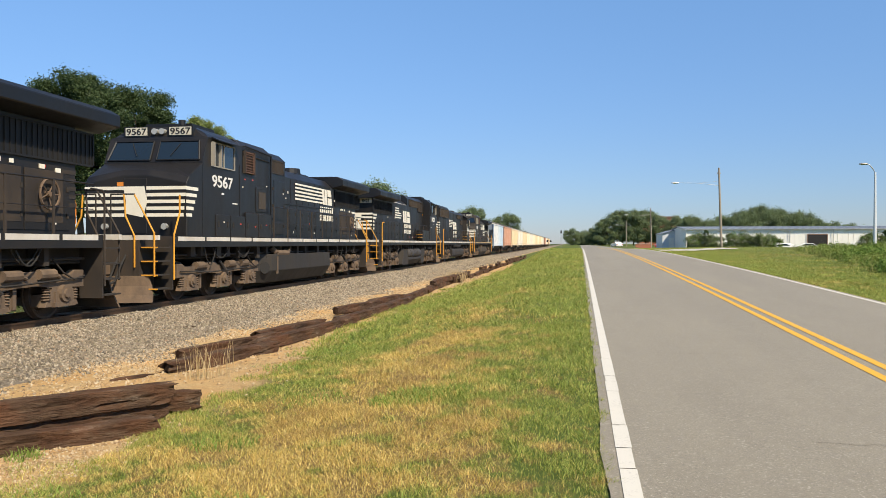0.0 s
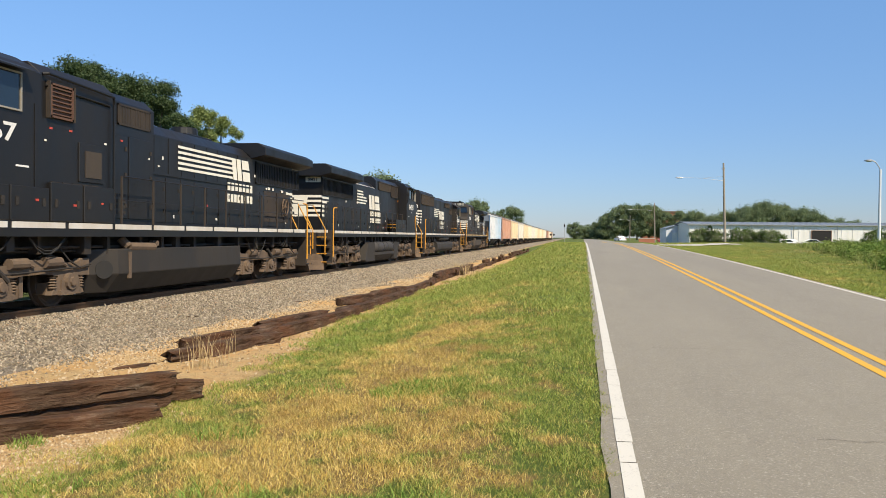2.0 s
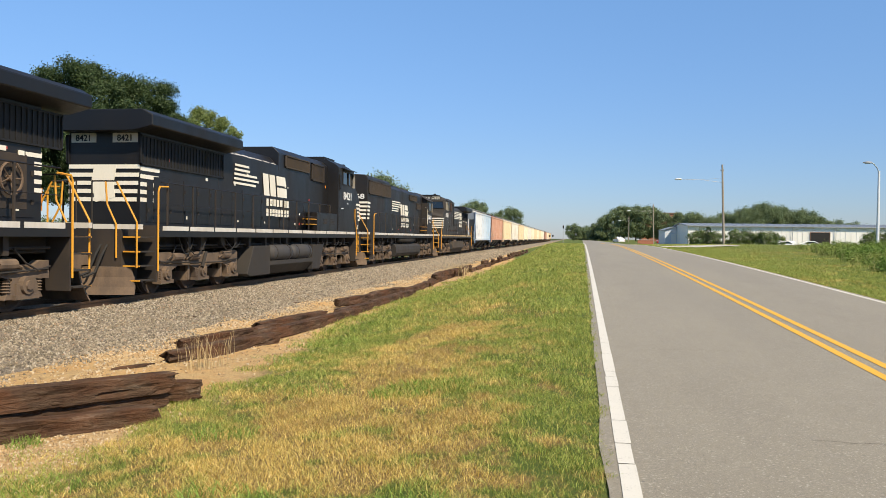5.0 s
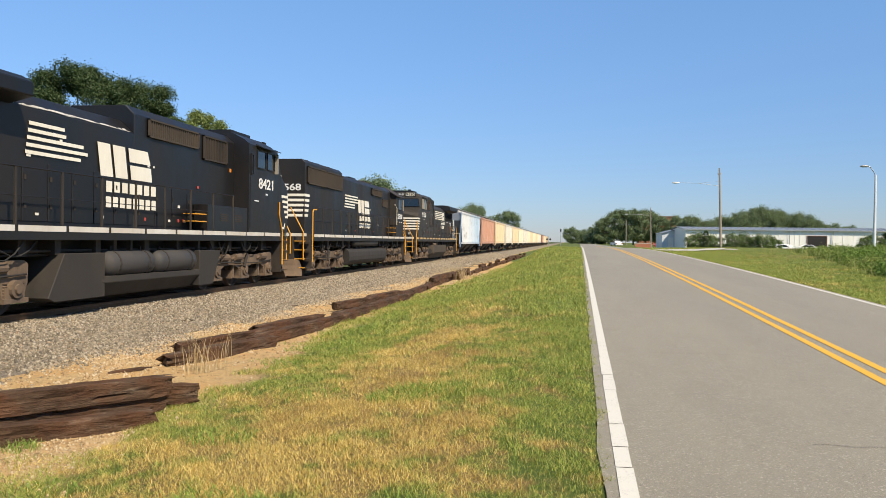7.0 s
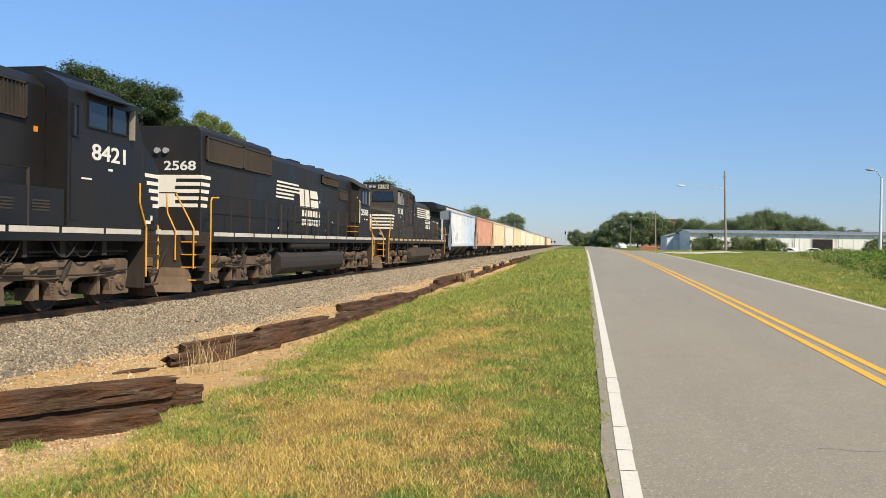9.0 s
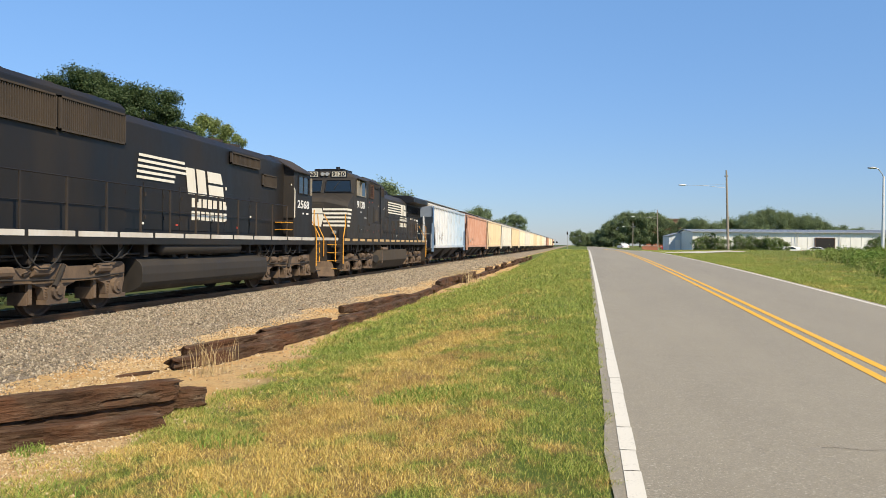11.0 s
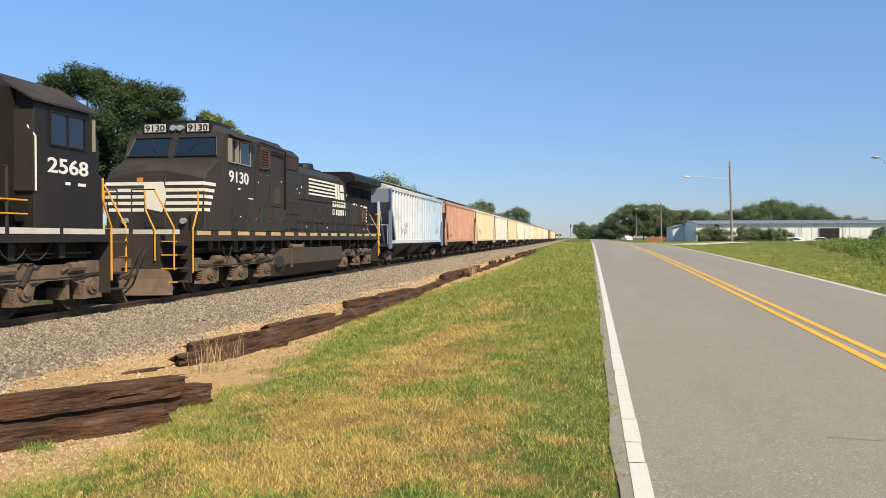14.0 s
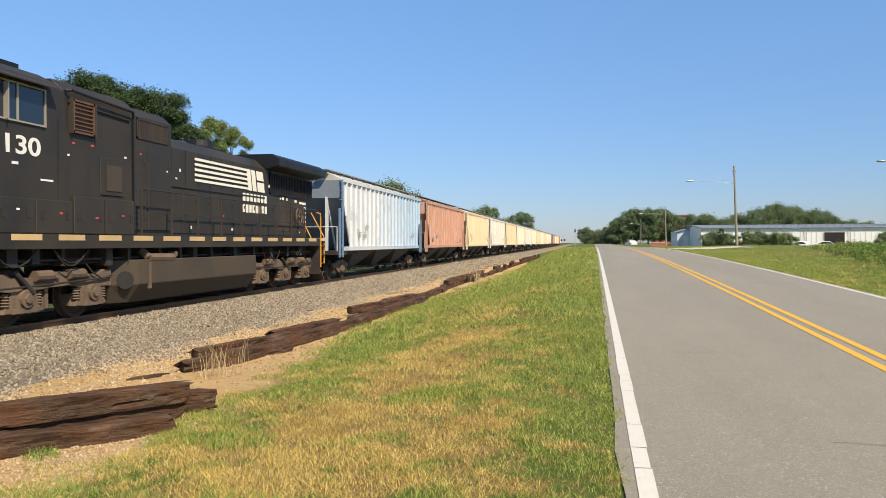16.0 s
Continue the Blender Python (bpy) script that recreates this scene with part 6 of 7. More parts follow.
def old_ties():
    meshes = [tie_mesh(k, L) for k, L in enumerate((2.7, 2.65, 2.6, 1.6))]
    rows = [  # x, y, lift, heading, tilt, mesh
        (-5.09, 6.46, -0.01, -46, 0, 0), (-5.29, 7.02, 0.02, -46, 0, 2), (-5.19, 7.07, 0.205, -47, 1.5, 1), (-4.82, 7.91, 0.10, -58, 0, 3),
        (-5.52, 12.25, 0.0, -15, 0, 1), (-5.80, 13.15, 0.06, -13, 0, 0), (-5.32, 14.75, 0.02, -9, 0, 2), (-5.58, 15.6, 0.07, -10, 0, 1),
        (-5.15, 16.9, 0.0, -5, 0, 0), (-5.22, 19.4, 0.0, -6, 0, 2), (-5.72, 21.3, 0.08, -9, 0, 0), (-5.08, 21.9, 0.0, -4, 0, 1),
        (-5.50, 23.9, 0.10, -7, 0, 2), (-5.15, 24.4, 0.0, -3, 0, 0), (-5.3, 26.4, 0.02, -2, 0, 1),
        (-5.35, 28.9, 0.02, 2, 0, 0), (-5.4, 31.2, 0.0, 4, 0, 2)]
    r = random.Random(3)
    y = 33.0
    while y < 104:
        rows.append((-5.4 + r.uniform(-0.14, 0.14), y, r.choice((0, 0, 0.02)), r.uniform(-3, 3), 0, r.randrange(3)))
        if r.random() < 0.55:
            rows.append((-5.5 + r.uniform(-0.2, 0.2), y + 0.3, 0.22, r.uniform(-6, 6), r.uniform(-1, 1), r.randrange(3)))
        y += r.uniform(2.2, 2.5)
    for x, y, lift, turn, tilt, k in rows:
        t = new("railway_tie", meshes[k])
        zz = min(float(ground_z(x - math.sin(radians(turn)) * d, y + math.cos(radians(turn)) * d)) for d in (-1.1, 0, 1.1))
        t.matrix_basis = pose(x, y, zz - 0.015 + lift, tilt, 0, turn)
        tagged(t, "discarded dark brown rotting timber railway tie on clay" if lift < 0.1 else "discarded dark timber railway tie lying on another tie", "railway tie", "discarded ties beside the track")
    # bleached chips and loose splinters
    for i, (x, y, z) in enumerate(((-6.1, 10.45, 1.0), (-8.2, 16.3, 0.5), (-7.6, 21.5, 0.5))):
        bm = fresh()
        q = random.Random(i)
        loft(bm, [[(a * w, yy, b * h) for a, b in ((-1, -1), (1, -1), (0.7, 1), (-0.6, 1))] for yy, w, h in ((-0.35, 0.015, 0.01), (-0.2, 0.035, 0.022), (0.15, 0.04, 0.02), (0.32, 0.012, 0.008))])
        o = new("wood_splinter", finish(bm, "wood_splinter", M["tie"]))
        gz = max(float(ground_z(x, y)), float(bed_z(x)))
        o.matrix_basis = pose(x, y, gz + 0.03 * z, 0, 0, q.uniform(-80, -20))
        o.scale = (z, z, z)
        tagged(o, "dark wood splinter lying on gravel", "splinter")


def sleepers():
    bm = fresh()
    box(bm, -1.28, 1.28, -0.115, 0.115, -0.19, 0)
    me = finish(bm, "sleeper", M["tie"], bevel=0.01)
    base = bpy.data.objects["ballast"]
    y = 4.0
    k = 0
    while y < 70:
        s = new("sleeper", me)
        s.parent = base
        s.matrix_basis = pose(TRACK_X + 0.03 * math.sin(k * 2.7), y, RAIL_Z - 0.115 + 0.02 * math.sin(k * 1.9) - 0.02, 0, 0, 0.6 * math.sin(k))
        y += 0.53
        k += 1


# ---- trees and bushes ----
def leaf_mesh(name, centres, radii, n, size, material, seed, flat=0.75, fuzz=0.22):
    g = np.random.default_rng(seed)
    centres, radii = np.asarray(centres, float), np.asarray(radii, float)
    p = radii ** 2 / (radii ** 2).sum()
    i = g.choice(len(centres), n, p=p)
    d = g.normal(size=(n, 3))
    d /= np.linalg.norm(d, axis=1)[:, None]
    q = radii[i] * g.random(n) ** 0.45 * g.uniform(0.75, 1.25, n)
    c = centres[i] + d * q[:, None] * np.array([1, 1, flat]) + g.normal(size=(n, 3)) * (radii[i] * fuzz)[:, None]
    nrm = d * 0.45 + g.normal(size=(n, 3)) * 0.75 + np.array([0, 0, 0.45])
    nrm /= np.linalg.norm(nrm, axis=1)[:, None]
    t = np.cross(nrm, g.normal(size=(n, 3)))
    t /= np.linalg.norm(t, axis=1)[:, None]
    b = np.cross(nrm, t)
    s = size * g.uniform(0.5, 1.3, n)[:, None]
    fold = nrm * s * 0.25
    v = np.stack([c - t * s, c - b * s * 0.55 + fold, c + t * s, c + b * s * 0.55 + fold], 1).reshape(-1, 3)
    return raw_mesh(name, v, np.arange(4 * n).reshape(n, 4), material)


def tree(name, label, h, spread, n, size, seed, material, low=0.28, lobes=30, category="tree", group="trees", fuzz=0.15):
    r = random.Random(seed)
    t = tagged(new(name), label, category, group)
    bm = fresh()
    cs, rs = [], []
    top = h * 0.62
    pts = [Vector((r.uniform(-0.3, 0.3) * k, r.uniform(-0.3, 0.3) * k, top * k / 4)) for k in range(5)]
    r0 = h * 0.022
    for k in range(4):
        rod(bm, pts[k], pts[k + 1], r0 * (1 - 0.2 * k), r0 * (1 - 0.2 * (k + 1)), 8)
    for k in range(lobes):
        u = r.random()
        z = h * (low + (0.93 - low) * u)
        wide = spread * (math.sin(math.pi * min(max((z / h - low * 0.55) / (1.02 - low * 0.55), 0.02), 0.98)) ** 0.7)
        a = k * 2.399 + r.uniform(-0.4, 0.4)
        q = wide * (r.random() ** 0.5) * 0.98
        c = Vector((math.cos(a) * q, math.sin(a) * q, z))
        cs.append(c), rs.append(spread * r.uniform(0.20, 0.36) * (0.62 if lobes > 40 else 1.0))
        if k < 12:
            base = pts[2].lerp(pts[4], r.random())
            midp = base.lerp(c, 0.5) + Vector((0, 0, -0.04 * h))
            rod(bm, base, midp, r0 * 0.4, r0 * 0.26, 5)
            rod(bm, midp, c, r0 * 0.26, r0 * 0.08, 5)
    cs.append(Vector((0, 0, h * 0.90))), rs.append(spread * 0.3)
    part("trunk", bm, M["bark"], t)
    cr = new("crown", leaf_mesh("crown", cs, rs, n, size, material, seed, 0.75, fuzz))
    cr.parent = t
    return t


def plant_trees():
    big = [tree("broadleaf_tree", "tall dark green broadleaf tree behind the railway", 19.1, 6.2, 110000, 0.115, 21, M["leaf"], lobes=110, group="trees behind the railway"),
           tree("broadleaf_tree", "dark green broadleaf tree with dense uneven crown", 17.8, 5.2, 84000, 0.115, 22, M["leaf"], lobes=90, group="trees behind the railway")]
    big[0].matrix_basis = pose(-47.0, 71, -0.4)
    big[1].matrix_basis = pose(-41.3, 72, -0.4, 0, 0, 40)
    copy_thing(big[1], pose(-53.5, 72, -0.4, 0, 0, 130))
    copy_thing(big[0], pose(-59.5, 69, -1.0, 0, 0, 200))
    copy_thing(big[1], pose(-44.0, 78, -1.5, 0, 0, 250))
    copy_thing(big[0], pose(-66, 70, -1.5, 0, 0, 80))
    young = tree("young_tree", "slender yellow-green tree behind the railway", 19.0, 3.0, 30000, 0.125, 31, M["young_leaf"], low=0.35, lobes=60, group="trees behind the railway", fuzz=0.36)
    young.matrix_basis = pose(-46.8, 95, -0.4)
    copy_thing(young, pose(-48.2, 105, -0.2, 0, 0, 90))
    far = [tree("roadside_tree", "green broadleaf tree in a distant belt", 14.5, 6.4, 36000, 0.19, 41, M["hazy_leaf"], low=0.16, lobes=70, group="distant trees", fuzz=0.34),
           tree("roadside_tree", "green broadleaf tree in a distant belt", 11.5, 5.8, 30000, 0.19, 42, M["hazy_leaf"], low=0.14, lobes=64, group="distant trees", fuzz=0.34),
           tree("roadside_tree", "low rounded green tree in a distant belt", 8.6, 5.0, 22000, 0.18, 43, M["hazy_leaf"], low=0.12, lobes=56, group="distant trees", fuzz=0.34)]
    places = [(-38.5, 140, -3.0, 0), (-34.5, 141, -0.8, 0), (-31, 260, 0, 0), (-24.5, 330, 1.4, 0), (-30.5, 331, 0.3, 1), (-19.5, 330, -0.8, 2), (-35, 335, 0, 2),
              (45, 262, -3.0, 1), (50, 266, -1.6, 1), (55, 260, -2.8, 0), (61, 262, -1.2, 0), (66.5, 264, -2.2, 0), (72, 262, -3.2, 0), (77, 264, -2.2, 1), (81, 266, -4.5, 1), (39.5, 262, -1.8, 1),
              (16, 330, 0.0, 1), (22, 332, 1.0, 0), (27, 330, 1.9, 0), (32, 334, 0.6, 0), (37.5, 332, 0.8, 1), (43.5, 330, 1.3, 1), (49, 331, 0.0, 1), (55, 330, 0, 2), (12.5, 338, -0.5, 2),
              (3.0, 400, 0.0, 2), (9, 410, -1.0, 2), (17, 395, 0.2, 2), (90, 300, 0.0, 2), (98, 310, 0.2, 2), (107, 320, 0, 2), (117, 300, 0.3, 2), (-60, 300, 0, 1), (-50, 330, 0, 0)]
    used = set()
    for i, (x, y, dz, k) in enumerate(places):
        zz = min(float(ground_z(x, y)), 0.8) - 0.1 + min(dz, 0.0) - (0.5 if dz <= 0 else 0.0)
        m = pose(x, y, zz, 0, 0, i * 67)
        if k not in used:
            used.add(k)
            far[k].matrix_basis = m
        else:
            ob = copy_thing(far[k], m)
    # a far belt of woods closes the horizon
    g = np.random.default_rng(8)
    n = 260
    x = np.concatenate([g.uniform(-420, -45, 130), g.uniform(60, 420, 130)])
    y = np.concatenate([g.uniform(430, 560, 130), g.uniform(400, 520, 130)])
    c = np.stack([x, y, g.uniform(2, 8, n)], 1)
    w = new("far_woods", leaf_mesh("far_woods", c, g.uniform(3.5, 6, n), 40000, 0.9, M["hazy_leaf"], 9))
    tagged(w, "distant belt of dark green woods", "woods", kind="stuff")


def weed_bank():
    """Rank weeds and vines on the bank beyond the road."""
    g = np.random.default_rng(12)
    n = 900
    t = g.random(n) ** 1.5
    y = 25 + 34 * t
    near = 10.3 + (y - 26) * 0.172
    x = near + g.exponential(4.5, n)
    hgt = np.clip((x - near) * 0.13 + 0.14, 0.12, 0.68) * (0.75 + 0.55 * np.sin(x * 0.9 + 1.7 * np.sin(y * 0.45)) * np.sin(y * 0.6)) * g.uniform(0.6, 1.3, n) * (1 - 0.45 * t)
    c = np.stack([x, y, ground_z(x, y) + hgt * 0.55], 1)
    ob = new("weed_bank", leaf_mesh("weed_bank", c, 0.28 + hgt * 0.45, 200000, 0.055, M["weed"], 13, 0.8))
    tagged(ob, "tangled green weeds and vines on the roadside bank", "weeds", kind="stuff")
    k = 1800
    y = g.uniform(22, 60, k)
    x = 9.9 + (y - 26) * 0.17 + g.exponential(2.2, k)
    h = g.uniform(0.12, 0.5, k)
    blades("tall_weed_stems", x, y, h, g.uniform(0.01, 0.025, k), h * 0.5, M["straw_green"], "tall thin weeds at the foot of the bank", "weeds")
    dark = tree("shrub", "dark green leafy shrub on the bank", 2.6, 1.5, 4200, 0.11, 61, M["leaf"], low=0.1, lobes=16, category="shrub", group="shrubs on the bank")
    dark.matrix_basis = pose(21.5, 55, float(ground_z(21.5, 55)))
    copy_thing(dark, pose(23.6, 57.5, float(ground_z(23.6, 57.5)), 0, 0, 120))
    copy_thing(dark, pose(24.4, 53.0, float(ground_z(24.4, 53)), 0, 0, 220))


def trackside_brush():
    """Low rough growth beyond the track, seen under and between the vehicles."""
    g = np.random.default_rng(15)
    n = 700
    x, y = -16.4 - g.exponential(3.0, n), g.uniform(4, 130, n)
    h = g.uniform(0.25, 0.9, n)
    c = np.stack([x, y, ground_z(x, y) + h * 0.5], 1)
    ob = new("trackside_brush", leaf_mesh("trackside_brush", c, 0.3 + h * 0.5, 60000, 0.11, M["leaf"], 16, 0.8))
    tagged(ob, "dark green brush along the far side of the track", "brush", kind="stuff")


def bush_row():
    """Flowering bushes before the warehouse."""
    g = tree("flowering_bush", "green bush with pale blossom before the warehouse", 3.0, 2.4, 11000, 0.10, 71, M["bush"], low=0.04, lobes=44, fuzz=0.3, category="bush", group="bushes before the warehouse")
    g.matrix_basis = pose(21.2, 133, float(ground_z(21.2, 133)) - 0.1)
    for i, (x, y, z) in enumerate(((23.6, 135, 0.25), (26.4, 133, 0.0), (28.2, 134, 0.0), (30.2, 132, 0.2), (32.2, 134, 0.3), (35.0, 143, 0.5), (46.5, 130, 0.0), (49.0, 131, 0.4))):
        copy_thing(g, pose(x, y, float(ground_z(x, y)) - 0.1 - z, 0, 0, 55 * (i + 1)))
    cone = tree("conifer", "narrow dark evergreen beside the small building", 3.7, 0.62, 2600, 0.12, 74, M["leaf"], low=0.04, lobes=46)
    cone.matrix_basis = pose(22.0, 131, float(ground_z(22.0, 131)))


# ---- poles, buildings, cars ----
def utility_pole(label, x, y, z0, z1, lean, arm, lamp=True):
    p = tagged(new("utility_pole"), label, "utility pole", "poles along the road")
    bm = fresh()
    rod(bm, (0, 0, -0.6), (lean, 0, z1 - z0), 0.17, 0.10, 10)
    part("pole", bm, M["pole"], p)
    if lamp:
        h = (z1 - z0) * 0.80
        bm = fresh()
        pipe(bm, [(lean * 0.8, 0, h - 0.15), (lean * 0.8 + arm * 0.5, 0, h + 0.18), (lean * 0.8 + arm, 0, h + 0.25)], 0.022)
        pipe(bm, [(lean * 0.8, 0, h + 0.4), (lean * 0.8 + arm * 0.5, 0, h + 0.2)], 0.012)
        a = part("lamp_arm", bm, M["galvanised"], p)
        bm = fresh()
        q = math.copysign(1, arm)
        hx = lean * 0.8 + arm
        loft(bm, [[(hx + q * d, w * math.cos(k * math.tau / 10), h + 0.25 + v * math.sin(k * math.tau / 10)) for k in range(10)] for d, w, v in ((-0.1, 0.05, 0.04), (0.1, 0.16, 0.09), (0.5, 0.20, 0.11), (0.85, 0.10, 0.05))])
        part("lamp_head", bm, M["lamp_head"], a, "pale cobra-head street lamp", smooth=True)
    bm = fresh()
    for k in (-1, 1):
        rod(bm, (lean + 0.16 * k, 0, z1 - z0 - 0.75), (lean + 0.16 * k, 0, z1 - z0 - 0.55), 0.05, 0.03, 6)
    rod(bm, (lean - 0.2, 0, z1 - z0 - 0.75), (lean + 0.2, 0, z1 - z0 - 0.75), 0.03, seg=6)
    part("insulator", bm, M["lens"], p)
    p.matrix_basis = pose(x, y, z0)
    return p


def street_lamp():
    p = tagged(new("street_lamp"), "tall pale metal street lamp on the bank", "street lamp")
    bm = fresh()
    rod(bm, (0, 0, -1.2), (0, 0, 6.7), 0.15, 0.09, 12)
    part("post", bm, M["lamp_head"], p)
    bm = fresh()
    pipe(bm, [(0, 0, 6.6), (-0.15, 0, 6.95), (-0.45, 0, 7.35), (-0.7, 0, 7.45)], 0.04)
    a = part("arm", bm, M["galvanised"], p)
    bm = fresh()
    loft(bm, [[(-0.6 - d, w * math.cos(k * math.tau / 10), 7.45 + v * math.sin(k * math.tau / 10)) for k in range(10)] for d, w, v in ((0.0, 0.08, 0.05), (0.15, 0.17, 0.10), (0.5, 0.18, 0.10), (0.72, 0.08, 0.05))])
    part("lamp_head", bm, M["galvanised"], a, "grey lamp head", smooth=True)
    p.matrix_basis = pose(26.95, 75, float(ground_z(26.95, 75)))


def warehouse():
    w = tagged(new("warehouse"), "long white metal warehouse with blue-grey roof", "building")
    x0, x1, y0, y1, zb, ze, zr = 21.6, 78.0, 150.0, 172.0, 0.0, 4.2, 4.85
    bm = fresh()
    box(bm, x0, x1, y0, y0 + 0.15, zb, ze)
    k = x0
    while k < x1:                   # ribbed cladding
        box(bm, k, k + 0.12, y0 - 0.05, y0, zb, ze - 0.02)
        k += 0.9
    part("front_wall", bm, M["white_metal"], w, "white ribbed metal wall")
    for xx in (x0, x1 - 0.15):
        bm = fresh()
        prism(bm, [(y0 + 0.15, zb), (y1, zb), (y1, ze), ((y0 + y1) / 2, zr - 0.1), (y0 + 0.15, ze)], xx, xx + 0.15, "x")
        part("gable_wall", bm, M["white_metal"], w, "white metal gable")
    bm = fresh()
    box(bm, x0, x1, y1 - 0.15, y1, zb, ze)
    part("rear_wall", bm, M["white_metal"], w)
    ym = (y0 + y1) / 2
    for a, b in ((y0 - 0.4, ym), (y1 + 0.4, ym)):
        bm = fresh()
        prism(bm, [(a, ze - 0.02), (b, zr), (b, zr + 0.10), (a, ze + 0.08)], x0 - 0.3, x1 + 0.3, "x")
        k = x0
        while k < x1:
            prism(bm, [(a, ze + 0.08), (b, zr + 0.10), (b, zr + 0.14), (a, ze + 0.12)], k, k + 0.06, "x")
            k += 1.2
        part("roof", bm, M["roof_metal"], w, "blue-grey ribbed metal roof")
    bm = fresh()
    box(bm, x0 - 0.3, x1 + 0.3, y0 - 0.48, y0 - 0.36, ze - 0.06, ze + 0.08)
    part("gutter", bm, M["galvanised"], w)
    for a, b, z in ((42.7, 45.9, 3.2), (34.2, 34.9, 3.0), (52.5, 53.4, 3.0)):
        bm = fresh()
        box(bm, a, b, y0 - 0.09, y0 - 0.06, zb, z)
        d = part("doorway", bm, M["dark_open"], w, "dark open loading door" if b - a > 2 else "dark door")
        bm = fresh()
        for u, v, s, t in ((a - 0.12, a, zb, z + 0.12), (b, b + 0.12, zb, z + 0.12), (a, b, z, z + 0.12)):
            box(bm, u, v, y0 - 0.14, y0 - 0.05, s, t)
        part("door_frame", bm, M["brown_trim"], d, "brown door frame")
    for k in range(7):
        bm = fresh()
        xx = 25 + k * 7.3
        rod(bm, (xx, y0 - 0.40, ze - 0.05), (xx, y0 - 0.10, zb), 0.05, seg=6)
        part("downpipe", bm, M["galvanised"], w)
    s = tagged(new("office_building"), "small pale blue metal building beside the warehouse", "building")
    bm = fresh()
    prism(bm, [(19.2, 0.0), (23.2, 0.0), (23.2, 3.6), (21.2, 4.2), (19.2, 3.6)], 165, 176)
    part("wall", bm, M["blue_metal"], s)
    bm = fresh()
    prism(bm, [(19.0, 3.55), (21.2, 4.22), (23.4, 3.55), (23.4, 3.65), (21.2, 4.34), (19.0, 3.65)], 164.7, 176.3)
    part("roof", bm, M["roof_metal"], s)
    bm = fresh()
    box(bm, 20.4, 21.4, 164.93, 164.98, 0.2, 2.8)
    part("door", bm, M["white_metal"], s)
    t = tagged(new("brick_building"), "flat-roofed red brick building behind trees", "building")
    bm = fresh()
    box(bm, 33, 50, 372, 385, 0, 13.4)
    part("wall", bm, M["brick"], t)
    bm = fresh()
    box(bm, 32.7, 50.3, 371.7, 385.3, 13.4, 14.0)
    part("parapet", bm, M["brown_trim"], t)
    for k in range(5):
        bm = fresh()
        box(bm, 34.2 + k * 3.3, 36.0 + k * 3.3, 371.9, 371.97, 10.6, 12.6)
        part("window", bm, M["glass"], t)
    d = new("driveway", grid_mesh("driveway", np.linspace(8.0, 14.0, 16), np.linspace(68, 76, 18), lambda x, y: ground_z(x, y) + 0.06, M["concrete"]))
    tagged(d, "pale concrete driveway off the road", "driveway", kind="structure")
    # low brick-red wall and barrier past the crest
    bm = fresh()
    box(bm, -1.7, 1.7, -0.15, 0.15, 0, 1.0)
    b = new("low_wall")
    part("wall", bm, M["brick"], b)
    bm = fresh()
    box(bm, -1.8, 1.8, -0.2, 0.2, 1.0, 1.12)
    part("coping", bm, M["concrete"], b)
    b.matrix_basis = pose(17.0, 182, float(ground_z(17.0, 182)))
    tagged(b, "low red brick wall beside the road", "wall")


def car(name, label, m, material, van=False):
    c = tagged(new(name), label, "car", "parked cars" if name == "parked_car" else "")
    bm = fresh()
    pts = [(-2.25, 0.35), (-2.28, 0.75), (-1.9, 0.98), (-1.15, 1.02), (-0.45, 1.45), (0.75, 1.48), (1.6, 1.10 if not van else 1.45), (2.2, 1.0), (2.28, 0.6), (2.22, 0.35)]
    prof0 = [(x, z) for x, z in pts]
    for_rings = []
    for y, e in ((-0.88, 0.93), (-0.80, 1.0), (0.80, 1.0), (0.88, 0.93)):
        for_rings.append([(x * (0.99 if e < 1 else 1), y * (0.86 if z > 1.12 else 1.0), 0.35 + (z - 0.35) * e) for x, z in prof0])
    loft(bm, for_rings)
    part("body", bm, material, c, bevel=0.03)
    for s in (-1, 1):
        bm = fresh()
        prism(bm, [(-0.95, 1.04), (-0.42, 1.38), (0.70, 1.41), (1.35, 1.06)], s * 0.76, s * 0.865)
        part("side_window", bm, M["glass"], c)
        for x in (-1.4, 1.4):
            bm = fresh()
            rod(bm, (x, s * 0.70, 0.32), (x, s * 0.90, 0.32), 0.32, seg=18)
            t = part("tyre", bm, M["rubber"], c)
            bm = fresh()
            rod(bm, (x, s * 0.89, 0.32), (x, s * 0.91, 0.32), 0.19, seg=12)
            part("rim", bm, M["galvanised"], t)
        bm = fresh()
        box(bm, -2.30, -2.2, s * 0.5, s * 0.8, 0.68, 0.82)
        part("headlight", bm, M["lens"], c)
        bm = fresh()
        box(bm, 2.2, 2.30, s * 0.55, s * 0.82, 0.75, 0.9)
        part("tail_light", bm, M["red"], c)
    bm = fresh()
    prism(bm, [(-1.22, 1.02), (-0.50, 1.43), (-0.46, 1.40), (-1.12, 1.0)], -0.66, 0.66)
    part("windscreen", bm, M["glass"], c)
    c.matrix_basis = m
    return c


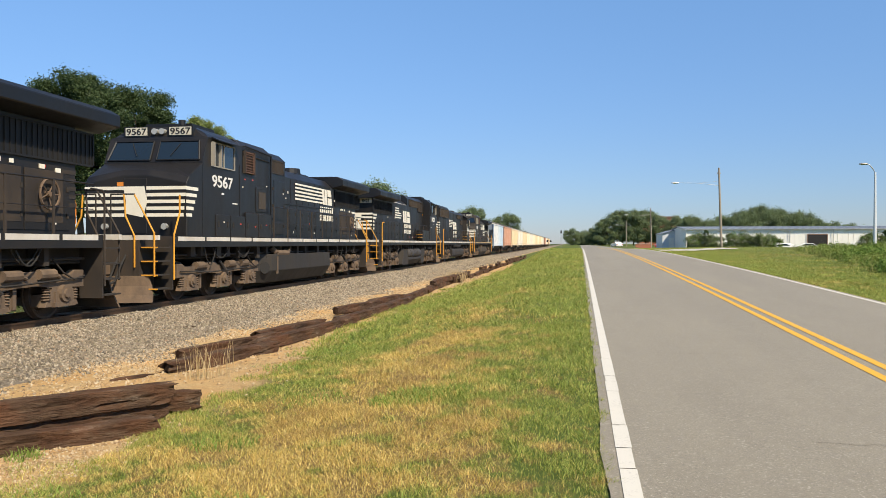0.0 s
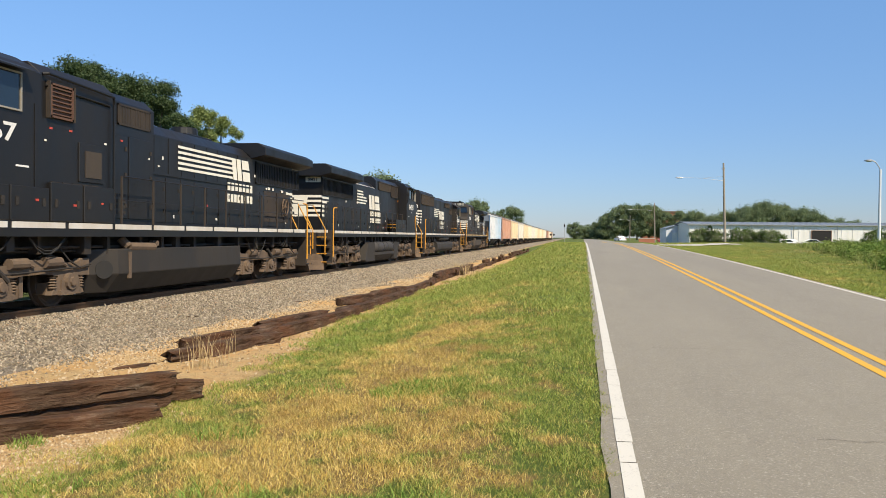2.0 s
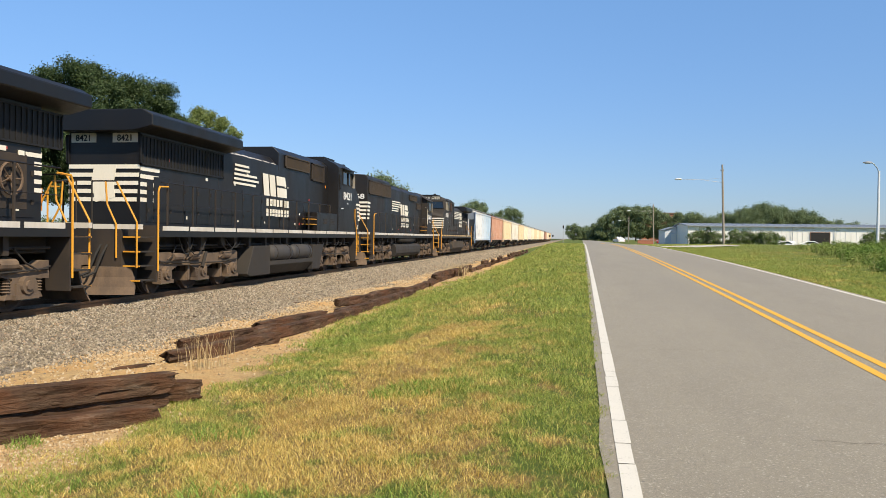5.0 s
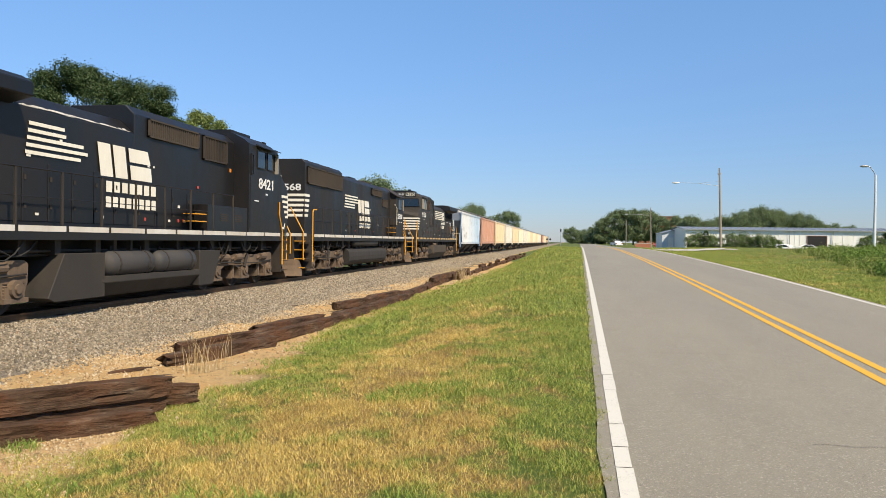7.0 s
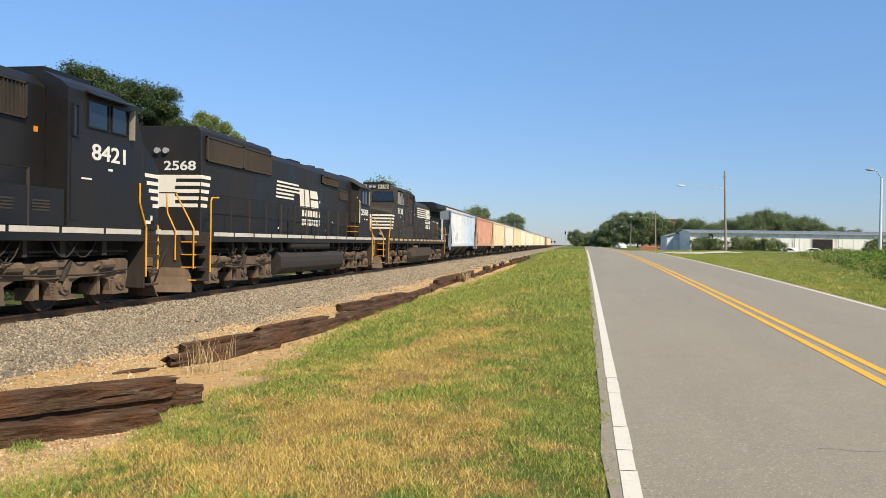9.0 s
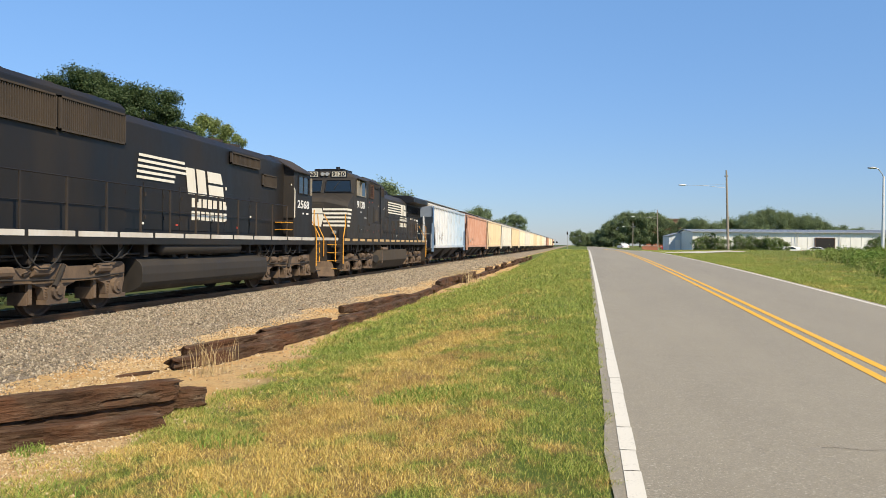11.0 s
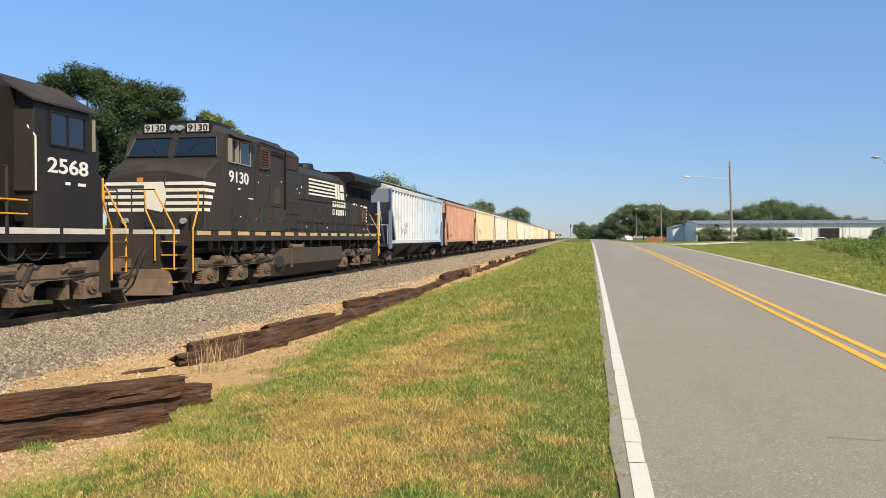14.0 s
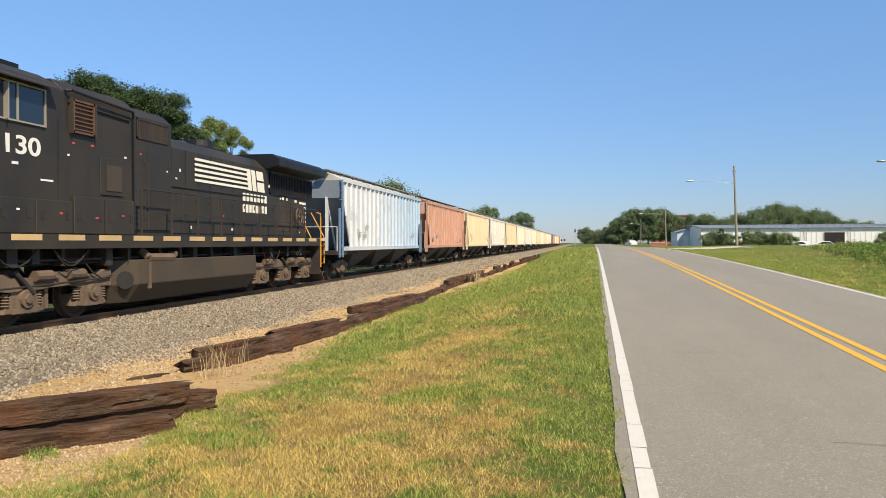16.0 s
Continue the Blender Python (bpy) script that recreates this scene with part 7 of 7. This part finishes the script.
def signal_mast():
    p = tagged(new("signal_mast"), "thin railway signal mast far down the line", "signal")
    bm = fresh()
    rod(bm, (0, 0, -0.5), (0, 0, 6.6), 0.10, 0.07, 8)
    part("mast", bm, M["galvanised"], p)
    bm = fresh()
    box(bm, -0.25, 0.25, -0.2, -0.05, 5.2, 6.3)
    part("signal_head", bm, M["rubber"], p)
    p.matrix_basis = pose(-2.0, 300, 0.2)
    q = tagged(new("crossing_signal"), "black crossing signal lights on a short post", "signal")
    bm = fresh()
    rod(bm, (0, 0, -0.3), (0, 0, 3.6), 0.08, seg=8)
    part("post", bm, M["galvanised"], q)
    for s in (-1, 1):
        bm = fresh()
        rod(bm, (s * 0.5, 0, 2.6), (s * 0.5, 0.1, 2.6), 0.32, seg=12)
        part("target", bm, M["rubber"], q)
    q.matrix_basis = pose(-5.5, 255, -0.2)


def scenery_materials():
    m = Mat("tuft_grass", 0.7, spec=0.25)
    M["tuft"] = m.leafy(m.mix(m.island(), (0.14, 0.23, 0.035), (0.36, 0.50, 0.11))).m
    m = Mat("straw", 0.85, spec=0.2)
    M["straw"] = m.color(m.mix(m.island(), (0.36, 0.26, 0.12), (0.62, 0.49, 0.28))).m
    m = Mat("straw_green", 0.85, spec=0.2)
    M["straw_green"] = m.color(m.mix(m.island(), (0.12, 0.17, 0.03), (0.42, 0.38, 0.15))).m
    m = Mat("gravel", 0.95, spec=0.2)
    M["gravel"] = m.color(m.ramp(m.island(), (0.0, (0.26, 0.165, 0.085)), (0.5, (0.50, 0.36, 0.20)), (1.0, (0.64, 0.52, 0.35)))).m
    m = Mat("blossom_bush", 0.7, spec=0.3)
    r = m.island()
    M["bush"] = m.leafy(m.ramp(r, (0.0, (0.06, 0.11, 0.022)), (0.72, (0.17, 0.25, 0.06)), (0.80, (0.13, 0.19, 0.05)), (0.86, (0.62, 0.58, 0.52)))).m
    for n, c, d, a, q in (("white_metal", (0.86, 0.84, 0.78), (0.5, 0.45, 0.37), 0.25, 0.5), ("blue_metal", (0.66, 0.70, 0.74), (0.4, 0.4, 0.4), 0.25, 0.5), ("roof_metal", (0.22, 0.25, 0.29), (0.18, 0.18, 0.19), 0.35, 0.45),
                          ("brown_trim", (0.20, 0.12, 0.08), (0.1, 0.07, 0.05), 0.3, 0.7), ("dark_open", (0.02, 0.018, 0.018), (0.04, 0.035, 0.03), 0.3, 0.9), ("concrete", (0.55, 0.51, 0.45), (0.36, 0.32, 0.27), 0.4, 0.9),
                          ("car_white", (0.82, 0.82, 0.81), (0.6, 0.58, 0.53), 0.1, 0.3), ("car_red", (0.45, 0.04, 0.03), (0.2, 0.1, 0.08), 0.1, 0.3), ("lamp_head", (0.72, 0.73, 0.74), (0.5, 0.5, 0.48), 0.2, 0.35)):
        M[n] = painted(n, c, d, a, q, 0.8)
    m = Mat("brick_wall", 0.9)
    f = m.noise(9, 4, 0.7)
    M["brick"] = m.color(m.mix(f, (0.30, 0.10, 0.06), (0.48, 0.20, 0.12))).m


def scenery():
    scenery_materials()
    plant_trees()
    weed_bank()
    trackside_brush()
    bush_row()
    utility_pole("weathered wooden utility pole with a street lamp arm", 18.6, 100, 0.7, 10.8, -0.35, -4.8)
    utility_pole("distant wooden utility pole with a street lamp arm", 19.6, 190, 0.75, 9.9, -0.2, -5.2)
    utility_pole("distant wooden utility pole with a short lamp arm", 19.0, 260, 0.7, 9.0, 0.0, -2.6)
    utility_pole("small distant utility pole beside the road", 20.6, 330, 0.7, 9.6, 0.0, -2.6)
    street_lamp()
    warehouse()
    car("parked_car", "white car parked before the warehouse", pose(34.6, 137, float(ground_z(34.6, 137)), 0, 0, 10), M["car_white"], True)
    car("parked_car", "white car parked beside the loading door", pose(41.0, 143, float(ground_z(41.0, 143)), 0, 0, 170), M["car_white"])
    car("parked_car", "small red car parked beside the road", pose(22.5, 190, float(ground_z(22.5, 190)), 0, 0, 5), M["car_red"])
    car("road_car", "white car on the road beyond the crest", pose(12.6, 205, float(road_z(205)) - 0.25, 0, 0, -75), M["car_white"])
    signal_mast()


scenery()
lawn()
old_ties()
sleepers()
ballast_stones()


def run_of(t):
    return float(np.interp(t, [r[0] for r in START], [r[1] for r in START]))


def motions():
    for ob, y0, turned, L in CARS:
        if turned:
            walk(ob, [(t, pose(TRACK_X, y0 + L - s, RAIL_Z, 0, 0, 180)) for t, s in START])
        else:
            walk(ob, [(t, pose(TRACK_X, y0 - s, RAIL_Z)) for t, s in START])
    for w, y, r, sign in WHEELS:
        step = 0.13 if r > 0.5 else 0.1
        n = math.ceil(16.0 / step)
        rows = [(16.0 * k / n, pose(0, y, r, sign * math.degrees(run_of(16.0 * k / n) / r))) for k in range(n + 1)]
        walk(w, rows)


motions()
